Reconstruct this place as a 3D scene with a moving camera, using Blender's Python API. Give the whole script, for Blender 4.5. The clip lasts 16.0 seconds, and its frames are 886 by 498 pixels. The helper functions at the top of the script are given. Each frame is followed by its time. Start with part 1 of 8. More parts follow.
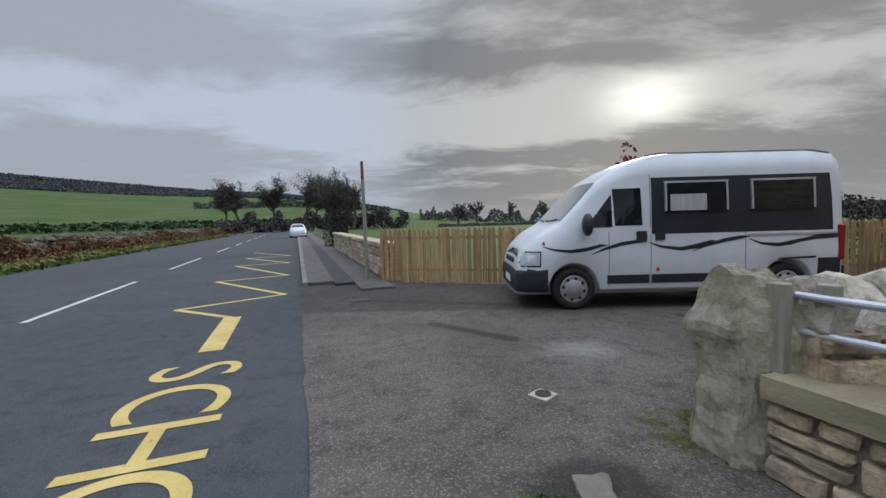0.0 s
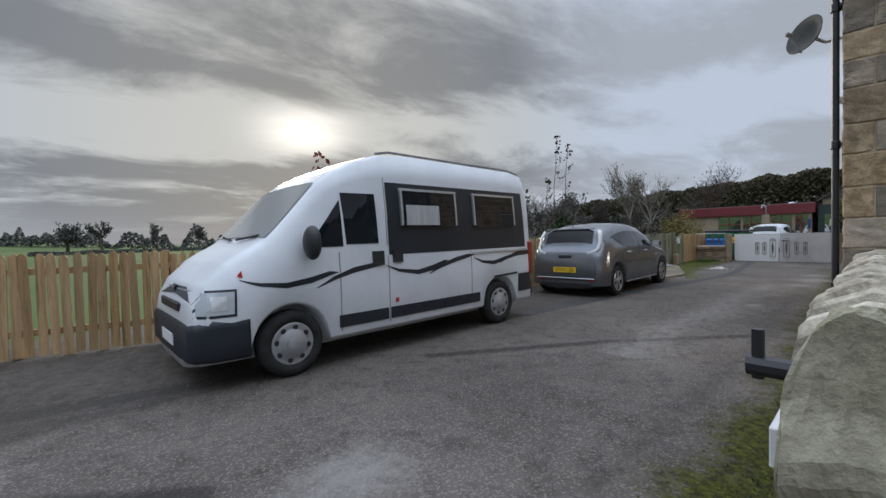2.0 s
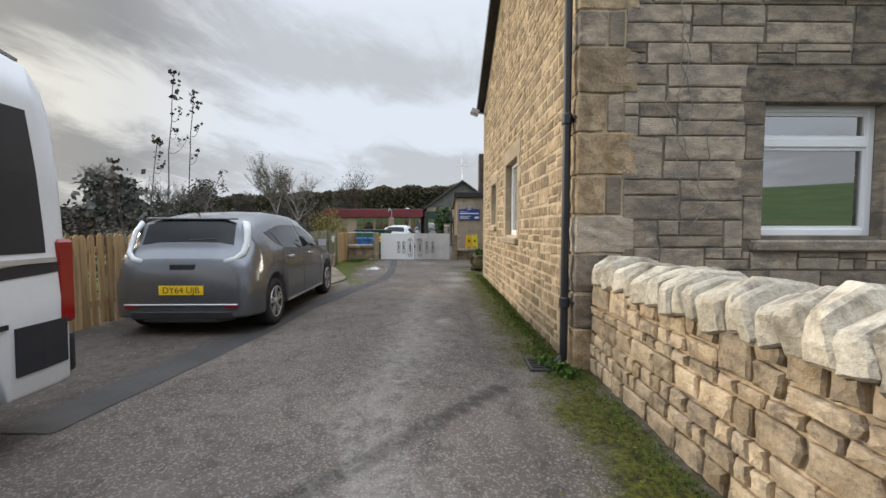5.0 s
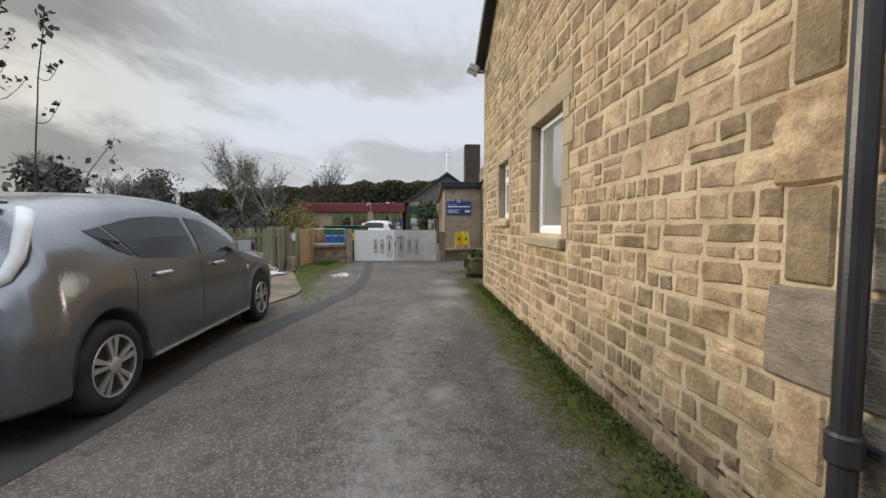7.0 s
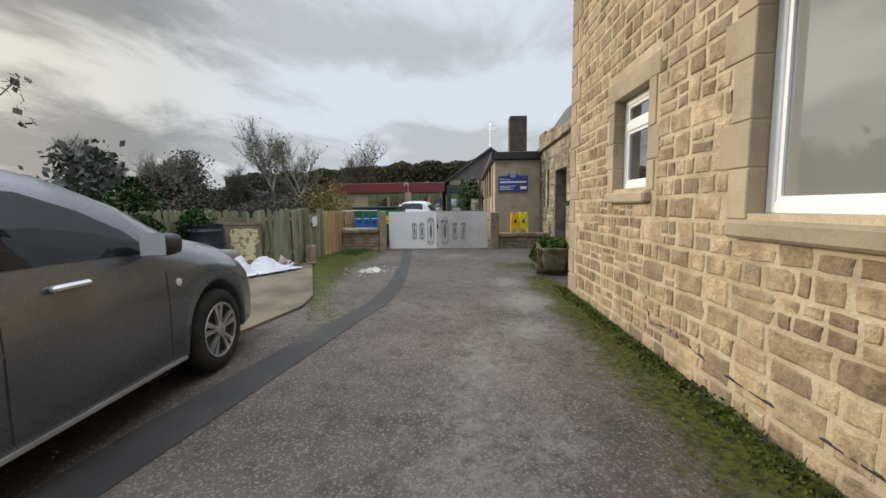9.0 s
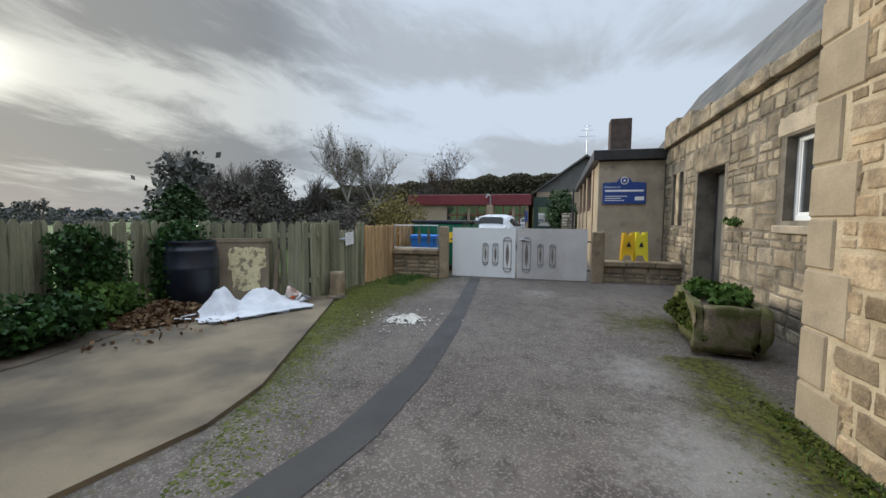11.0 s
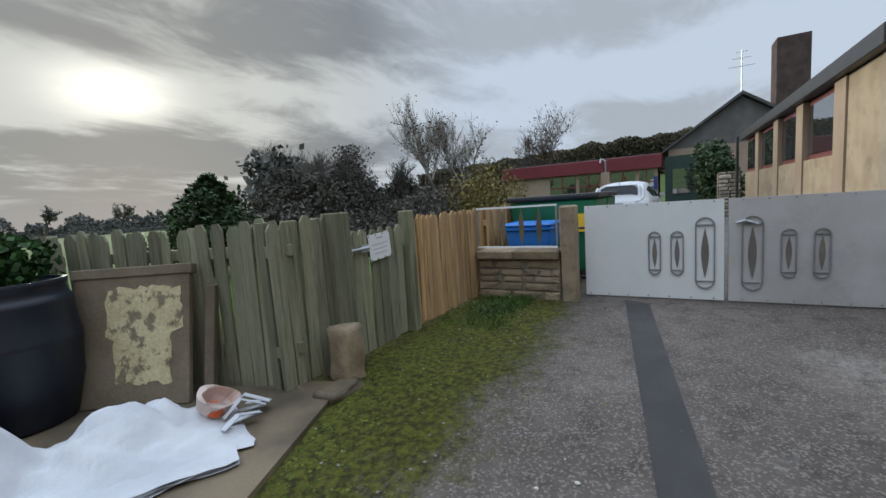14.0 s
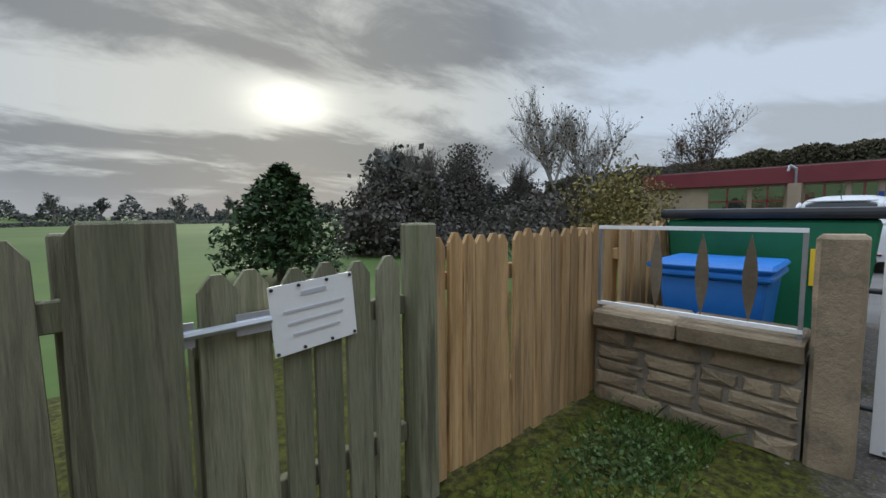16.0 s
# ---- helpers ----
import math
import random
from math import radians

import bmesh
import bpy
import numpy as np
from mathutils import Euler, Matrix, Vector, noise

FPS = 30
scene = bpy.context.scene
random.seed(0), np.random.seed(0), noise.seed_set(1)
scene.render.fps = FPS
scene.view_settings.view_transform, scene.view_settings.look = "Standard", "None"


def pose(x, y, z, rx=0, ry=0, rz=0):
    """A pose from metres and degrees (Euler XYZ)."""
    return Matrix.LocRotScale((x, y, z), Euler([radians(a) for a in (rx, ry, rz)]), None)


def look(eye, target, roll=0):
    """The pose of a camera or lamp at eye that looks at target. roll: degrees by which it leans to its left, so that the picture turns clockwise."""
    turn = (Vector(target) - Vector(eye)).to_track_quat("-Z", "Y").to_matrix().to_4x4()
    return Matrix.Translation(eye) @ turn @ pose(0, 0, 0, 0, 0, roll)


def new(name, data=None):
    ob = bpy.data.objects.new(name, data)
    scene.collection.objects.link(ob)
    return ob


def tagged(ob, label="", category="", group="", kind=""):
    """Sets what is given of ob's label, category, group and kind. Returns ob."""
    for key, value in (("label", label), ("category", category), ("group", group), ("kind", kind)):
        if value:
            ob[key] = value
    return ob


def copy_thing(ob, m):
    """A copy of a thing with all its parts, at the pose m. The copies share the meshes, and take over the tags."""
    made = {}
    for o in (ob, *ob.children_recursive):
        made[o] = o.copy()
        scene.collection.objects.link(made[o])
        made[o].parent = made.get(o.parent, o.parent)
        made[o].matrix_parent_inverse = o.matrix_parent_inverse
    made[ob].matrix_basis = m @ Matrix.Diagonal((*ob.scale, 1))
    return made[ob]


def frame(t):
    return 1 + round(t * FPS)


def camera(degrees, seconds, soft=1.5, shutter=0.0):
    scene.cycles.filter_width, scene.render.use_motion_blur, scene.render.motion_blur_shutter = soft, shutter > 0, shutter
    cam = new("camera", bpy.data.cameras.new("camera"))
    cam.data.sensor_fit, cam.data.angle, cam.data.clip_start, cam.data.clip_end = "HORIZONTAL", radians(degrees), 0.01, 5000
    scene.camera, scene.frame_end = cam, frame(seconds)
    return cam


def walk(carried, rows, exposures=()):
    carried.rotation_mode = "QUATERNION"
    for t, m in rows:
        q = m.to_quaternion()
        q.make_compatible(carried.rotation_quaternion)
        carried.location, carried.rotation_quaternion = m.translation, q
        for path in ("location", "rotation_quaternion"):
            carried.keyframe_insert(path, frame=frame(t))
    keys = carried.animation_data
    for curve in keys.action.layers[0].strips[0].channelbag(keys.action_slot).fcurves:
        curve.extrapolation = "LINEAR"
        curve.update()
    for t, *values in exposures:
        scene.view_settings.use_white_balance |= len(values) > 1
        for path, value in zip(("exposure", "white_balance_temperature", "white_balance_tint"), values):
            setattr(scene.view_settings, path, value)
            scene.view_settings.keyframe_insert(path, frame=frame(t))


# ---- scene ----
cam = camera(94.4, 16.0)
PATH = [
    (0, (0.611, 0.577, 1.443), (0.526, 2.57, 1.305), -1.6),
    (0.5, (0.549, 1.166, 1.419), (0.884, 3.131, 1.253), -1.3),
    (1, (0.593, 1.767, 1.399), (1.286, 3.636, 1.242), -1.0),
    (1.5, (0.606, 2.384, 1.35), (1.626, 4.1, 1.226), -0.9),
    (2, (0.766, 2.938, 1.347), (2.107, 4.42, 1.286), -1.6),
    (2.5, (1.001, 3.45, 1.338), (2.662, 4.563, 1.313), -2.0),
    (2.6, (1.059, 3.535, 1.336), (2.77, 4.571, 1.302), -1.5),
    (3, (1.369, 3.812, 1.322), (3.254, 4.48, 1.3), -2.0),
    (3.5, (1.932, 4.105, 1.32), (3.894, 4.489, 1.265), -1.7),
    (3.7, (2.136, 4.195, 1.313), (4.11, 4.51, 1.239), -1.6),
    (5.8, (4.877, 4.563, 1.299), (6.875, 4.522, 1.223), 0.5),
    (6, (5.163, 4.578, 1.312), (7.161, 4.529, 1.237), 0.4),
    (6.5, (5.774, 4.596, 1.295), (7.772, 4.538, 1.207), 0.3),
    (7, (6.379, 4.664, 1.288), (8.375, 4.607, 1.171), 0.0),
    (7.5, (7.02, 4.744, 1.265), (9.014, 4.704, 1.115), -0.3),
    (8, (7.641, 4.85, 1.264), (9.633, 4.844, 1.078), -0.7),
    (8.5, (8.285, 4.933, 1.254), (10.274, 4.984, 1.048), -0.8),
    (9, (8.92, 5.022, 1.251), (10.905, 5.149, 1.044), -0.7),
    (9.2, (9.146, 5.05, 1.265), (11.13, 5.211, 1.062), -0.8),
    (11.3, (12.329, 5.112, 1.285), (14.223, 5.74, 1.149), 0.1),
    (11.5, (12.611, 5.175, 1.288), (14.482, 5.869, 1.154), -0.3),
    (12, (13.257, 5.398, 1.293), (15.072, 6.224, 1.136), -0.6),
    (12.5, (13.857, 5.646, 1.294), (15.616, 6.578, 1.101), -1.3),
    (13, (14.453, 5.897, 1.294), (16.179, 6.885, 1.08), -2.1),
    (13.5, (15.062, 6.189, 1.288), (16.782, 7.183, 1.057), -3.1),
    (14, (15.657, 6.436, 1.269), (17.389, 7.412, 1.046), -4.0),
    (14.5, (16.241, 6.722, 1.257), (17.947, 7.748, 1.064), -3.9),
    (15, (16.848, 6.956, 1.257), (18.498, 8.074, 1.09), -3.0),
    (15.5, (17.42, 7.183, 1.263), (18.97, 8.437, 1.101), -1.7),
    (16, (17.917, 7.418, 1.259), (19.296, 8.856, 1.086), -0.7),
]
walk(cam, [(t, look(eye, target, roll)) for t, eye, target, roll in PATH],
     [(0.0, 0.55, 6500, 9), (2.5, 0.68, 6550, 9), (3.7, 0.95, 6700, 9), (6.0, 1.15, 7300, 9), (6.6, 1.1, 7300, 9), (7.5, 0.92, 7200, 8), (9.2, 1.02, 7150, 8), (11.3, 0.85, 6550, 6), (12.5, 0.72, 6500, 6), (16.0, 0.78, 6500, 6)])

# ---- world, sun, exposure ----
SUN_AZ, SUN_EL = radians(24), radians(14)
SUN = Vector((math.sin(SUN_AZ) * math.cos(SUN_EL), math.cos(SUN_AZ) * math.cos(SUN_EL), math.sin(SUN_EL)))


class G:
    """A small helper to write node trees."""

    def __init__(self, tree):
        self.t, self.n, self.l = tree, tree.nodes, tree.links

    def put(self, sock, v):
        if hasattr(v, "is_linked"):
            self.l.new(v, sock)
        else:
            sock.default_value = v

    def node(self, kind):
        return self.n.new(kind)

    def math(self, op, a, b=0.0, clamp=False):
        nd = self.node("ShaderNodeMath")
        nd.operation, nd.use_clamp = op, clamp
        self.put(nd.inputs[0], a)
        self.put(nd.inputs[1], b)
        return nd.outputs[0]

    def vec(self, op, a, b=(0, 0, 0), out=0):
        nd = self.node("ShaderNodeVectorMath")
        nd.operation = op
        self.put(nd.inputs[0], a)
        self.put(nd.inputs[1], b)
        return nd.outputs[out]

    def noise(self, vec, scale, detail=4.0, rough=0.55, out=0, distort=0.0):
        nd = self.node("ShaderNodeTexNoise")
        self.put(nd.inputs["Vector"], vec)
        nd.inputs["Scale"].default_value = scale
        nd.inputs["Detail"].default_value = detail
        nd.inputs["Roughness"].default_value = rough
        nd.inputs["Distortion"].default_value = distort
        return nd.outputs[out]

    def ramp(self, fac, *stops):
        nd = self.node("ShaderNodeValToRGB")
        self.put(nd.inputs[0], fac)
        e = nd.color_ramp.elements
        while len(e) < len(stops):
            e.new(0.5)
        for el, (p, c) in zip(e, stops):
            el.position = p
            el.color = (*c, 1) if len(c) == 3 else c
        return nd.outputs[0]

    def step(self, fac, lo, hi):
        nd = self.node("ShaderNodeMapRange")
        nd.interpolation_type = "SMOOTHSTEP"
        self.put(nd.inputs[0], fac)
        nd.inputs[1].default_value, nd.inputs[2].default_value = lo, hi
        return nd.outputs[0]

    def mix(self, fac, a, b, mode="MIX"):
        nd = self.node("ShaderNodeMix")
        nd.data_type, nd.blend_type = "RGBA", mode
        self.put(nd.inputs[0], fac)
        for sock, v in ((nd.inputs[6], a), (nd.inputs[7], b)):
            self.put(sock, (*v, 1) if isinstance(v, tuple) and len(v) == 3 else v)
        return nd.outputs[2]


world = bpy.data.worlds.new("sky")
scene.world = world
world.use_nodes = True
g = G(world.node_tree)
for nd in list(g.n):
    g.n.remove(nd)
sky = g.node("ShaderNodeTexSky")
sky.sky_type, sky.sun_disc = "NISHITA", False
sky.sun_elevation, sky.sun_rotation, sky.air_density, sky.dust_density = SUN_EL, SUN_AZ, 1.0, 1.0
way = g.node("ShaderNodeTexCoord").outputs["Generated"]
sep = g.node("ShaderNodeSeparateXYZ")
g.l.new(way, sep.inputs[0])
up = g.math("MAXIMUM", sep.outputs[2], 0.0)
den = g.math("ADD", up, 0.16)
flat = g.node("ShaderNodeCombineXYZ")
g.l.new(g.math("DIVIDE", sep.outputs[0], den), flat.inputs[0])
g.l.new(g.math("DIVIDE", sep.outputs[1], den), flat.inputs[1])
turned = g.node("ShaderNodeMapping")
g.l.new(flat.outputs[0], turned.inputs[0])
turned.inputs["Rotation"].default_value = (0, 0, radians(28))
turned.inputs["Scale"].default_value = (0.62, 1.0, 1)
big = g.noise(turned.outputs[0], 0.62, 8.0, 0.56, distort=0.45)
fine = g.noise(turned.outputs[0], 2.1, 6.0, 0.62, distort=0.5)
cover = g.math("ADD", g.math("MULTIPLY", big, 0.60), g.math("MULTIPLY", fine, 0.40))
# a bank of stratus low down, a thinner gap at the sun's height, heavier cloud above it
layers = g.ramp(up, (0.0, (0.55, 0.55, 0.55)), (0.15, (0.60, 0.60, 0.60)), (0.205, (0.45, 0.45, 0.45)), (0.265, (0.44, 0.44, 0.44)), (0.34, (0.60, 0.60, 0.60)), (0.48, (0.53, 0.53, 0.53)), (0.7, (0.44, 0.44, 0.44)))
cover = g.math("ADD", cover, g.math("SUBTRACT", layers, 0.5))
dots = g.vec("DOT_PRODUCT", way, tuple(SUN), out=1)
near = g.step(dots, 0.74, 1.0)
away = g.vec("LENGTH", g.vec("MULTIPLY", g.vec("SUBTRACT", way, tuple(SUN)), (1.0, 1.0, 1.9)), out=1)
core = g.math("POWER", g.step(away, 0.36, 0.0), 7.0)
pale = g.ramp(near, (0.0, (0.33, 0.375, 0.455)), (0.6, (0.33, 0.35, 0.375)), (1.0, (0.37, 0.372, 0.362)))
dark = g.ramp(near, (0.0, (0.245, 0.27, 0.315)), (0.6, (0.140, 0.150, 0.170)), (1.0, (0.165, 0.168, 0.172)))
cloud = g.mix(g.step(cover, 0.455, 0.595), pale, dark)
glow = g.math("MULTIPLY", core, g.math("SUBTRACT", 1.0, g.step(cover, 0.47, 0.66)))
glow = g.math("MULTIPLY", glow, g.math("ADD", 0.35, g.math("MULTIPLY", fine, 1.3)), True)
cloud = g.mix(glow, cloud, (0.85, 0.83, 0.76))
low = g.step(up, 0.0, 0.10)
cloud = g.mix(low, g.mix(near, (0.25, 0.275, 0.32), (0.16, 0.17, 0.19)), cloud)
# an overcast sky is brightest overhead
high = g.step(up, 0.45, 0.85)
cloud = g.vec("SCALE", cloud)
g.l.new(g.math("ADD", 1.0, g.math("MULTIPLY", high, 2.2)), cloud.node.inputs[3])
both = g.mix(0.988, sky.outputs[0], g.vec("MULTIPLY", cloud, (10, 10, 10)))
back = g.node("ShaderNodeBackground")
g.l.new(both, back.inputs[0])
back.inputs[1].default_value = 0.1
g.l.new(back.outputs[0], g.node("ShaderNodeOutputWorld").inputs[0])

sun = new("sun", bpy.data.lights.new("sun", "SUN"))
sun.data.energy, sun.data.angle, sun.data.color = 1.4, radians(14), (1.0, 0.93, 0.82)
sun.matrix_world = look(SUN * 60, (0, 0, 0))

# ---- materials ----
def mat(name, c1, c2, rough=0.8, scale=3.0, fine=40.0, bump=0.3, grain=0.25, rnd=0.0, metal=0.0, spot=None, spots=(0.6, 0.7), spot_scale=6.0, stretch=(1, 1, 1), coat=0.0):
    """A surface with a broad stain, a fine grain, relief, spots of another colour, and a shift from piece to piece."""
    m = bpy.data.materials.new(name)
    m.use_nodes = True
    q = G(m.node_tree)
    bsdf = q.n["Principled BSDF"]
    place = q.node("ShaderNodeNewGeometry").outputs["Position"]
    if stretch != (1, 1, 1):
        place = q.vec("MULTIPLY", place, stretch)
    broad = q.noise(place, scale, 5.0, 0.6)
    small = q.noise(place, fine, 4.0, 0.65)
    col = q.mix(q.step(broad, 0.32, 0.68), c1, c2)
    if spot:
        col = q.mix(q.math("MULTIPLY", q.step(q.noise(place, spot_scale, 6.0, 0.65), *spots), 0.85), col, spot)
    lum = q.math("ADD", 1.0 - grain, q.math("MULTIPLY", small, 2 * grain))
    if rnd:
        info = q.node("ShaderNodeObjectInfo").outputs["Random"]
        isle = q.node("ShaderNodeNewGeometry").outputs["Random Per Island"]
        pick = q.math("FRACT", q.math("ADD", q.math("MULTIPLY", info, 7.31), isle))
        lum = q.math("MULTIPLY", lum, q.math("ADD", 1.0 - rnd, q.math("MULTIPLY", pick, 2 * rnd)))
        warm = q.math("FRACT", q.math("MULTIPLY", pick, 5.7))
        mid = sum(c1) / 3 * 0.9
        col = q.mix(q.math("MULTIPLY", warm, min(1.0, rnd * 1.3)), col, q.mix(0.45, c2, (mid * 1.04, mid, mid * 0.94)))
    shade = q.node("ShaderNodeVectorMath")
    shade.operation = "SCALE"
    q.l.new(col, shade.inputs[0])
    q.l.new(lum, shade.inputs[3])
    col = shade.outputs[0]
    q.l.new(col, bsdf.inputs["Base Color"])
    q.put(bsdf.inputs["Roughness"], q.math("ADD", rough - 0.08, q.math("MULTIPLY", small, 0.16), True))
    bsdf.inputs["Metallic"].default_value = metal
    if rough >= 0.85:
        bsdf.inputs["Specular IOR Level"].default_value = 0.25
    bsdf.inputs["Coat Weight"].default_value = coat
    bsdf.inputs["Coat Roughness"].default_value = 0.06
    if bump:
        bp = q.node("ShaderNodeBump")
        bp.inputs["Strength"].default_value = bump
        bp.inputs["Distance"].default_value = 0.01
        q.put(bp.inputs["Height"], q.math("ADD", q.math("MULTIPLY", broad, 0.6), small))
        q.l.new(bp.outputs[0], bsdf.inputs["Normal"])
    return m


def glassy(name, colour, rough=0.03, clear=0.0, ior=1.5):
    m = bpy.data.materials.new(name)
    m.use_nodes = True
    b = m.node_tree.nodes["Principled BSDF"]
    b.inputs["Base Color"].default_value = (*colour, 1)
    b.inputs["Roughness"].default_value = rough
    b.inputs["Transmission Weight"].default_value = clear
    b.inputs["IOR"].default_value = ior if not clear else 1.12
    return m


def paved(name, c1, c2, chips, rough, mossy=True, chip_scale=130.0, bump=0.5):
    """Worn tarmac with stone chips; moss, pale wear, dark seams and painted vehicle shade come from the sheet's own
    layers.
    """
    m = bpy.data.materials.new(name)
    m.use_nodes = True
    q = G(m.node_tree)
    bsdf = q.n["Principled BSDF"]
    place = q.node("ShaderNodeNewGeometry").outputs["Position"]
    broad = q.noise(place, 0.7, 6.0, 0.6)
    mid = q.noise(place, 4.0, 8.0, 0.72)
    vor = q.node("ShaderNodeTexVoronoi")
    q.l.new(place, vor.inputs["Vector"])
    vor.inputs["Scale"].default_value = chip_scale
    chip = q.node("ShaderNodeSeparateColor")
    q.l.new(vor.outputs["Color"], chip.inputs[0])
    col = q.mix(q.step(broad, 0.3, 0.7), c1, c2)
    col = q.mix(q.math("MULTIPLY", q.step(mid, 0.46, 0.66), 0.65), col, tuple(x * 0.55 for x in c1))
    col = q.mix(q.math("MULTIPLY", q.step(chip.outputs[0], 0.6, 1.0), 0.42), col, chips)
    rgh = rough
    if mossy:
        def layer(nm):
            nd = q.node("ShaderNodeAttribute")
            nd.attribute_name = nm
            return nd.outputs["Fac"]
        ragged = q.math("ADD", q.math("MULTIPLY", q.noise(place, 9.0, 6.0, 0.7), 0.65), q.math("MULTIPLY", q.noise(place, 45.0, 3.0, 0.7), 0.35))
        dirt_shade = q.step(q.math("ADD", layer("dirt_shade"), q.math("MULTIPLY", q.math("SUBTRACT", ragged, 0.5), 0.8)), 0.3, 0.75)
        col = q.mix(q.math("MULTIPLY", dirt_shade, 0.75), col, (0.030, 0.027, 0.024))
        wear = q.step(q.math("ADD", layer("pale"), q.math("MULTIPLY", q.math("SUBTRACT", ragged, 0.5), 1.4)), 0.35, 0.9)
        col = q.mix(q.math("MULTIPLY", wear, 0.6), col, (0.30, 0.285, 0.265))
        green = q.mix(q.step(q.noise(place, 22.0, 5.0, 0.7), 0.34, 0.68), (0.016, 0.016, 0.003), (0.088, 0.090, 0.009))
        patchy = q.math("ADD", q.math("MULTIPLY", ragged, 0.7), q.math("MULTIPLY", q.noise(place, 1.8, 4.0, 0.6), 0.5))
        moss = q.step(q.math("ADD", layer("moss"), q.math("MULTIPLY", q.math("SUBTRACT", patchy, 0.6), 2.1)), 0.30, 0.88)
        col = q.mix(q.math("MULTIPLY", moss, 0.93), col, green)
        rgh = q.math("ADD", rough, q.math("MULTIPLY", moss, 0.15), True)
    q.l.new(col, bsdf.inputs["Base Color"])
    q.put(bsdf.inputs["Roughness"], rgh)
    bsdf.inputs["Specular IOR Level"].default_value = 0.22
    bp = q.node("ShaderNodeBump")
    bp.inputs["Strength"].default_value = bump
    bp.inputs["Distance"].default_value = 0.006
    q.put(bp.inputs["Height"], q.math("ADD", q.math("MULTIPLY", mid, 0.8), chip.outputs[0]))
    q.l.new(bp.outputs[0], bsdf.inputs["Normal"])
    return m


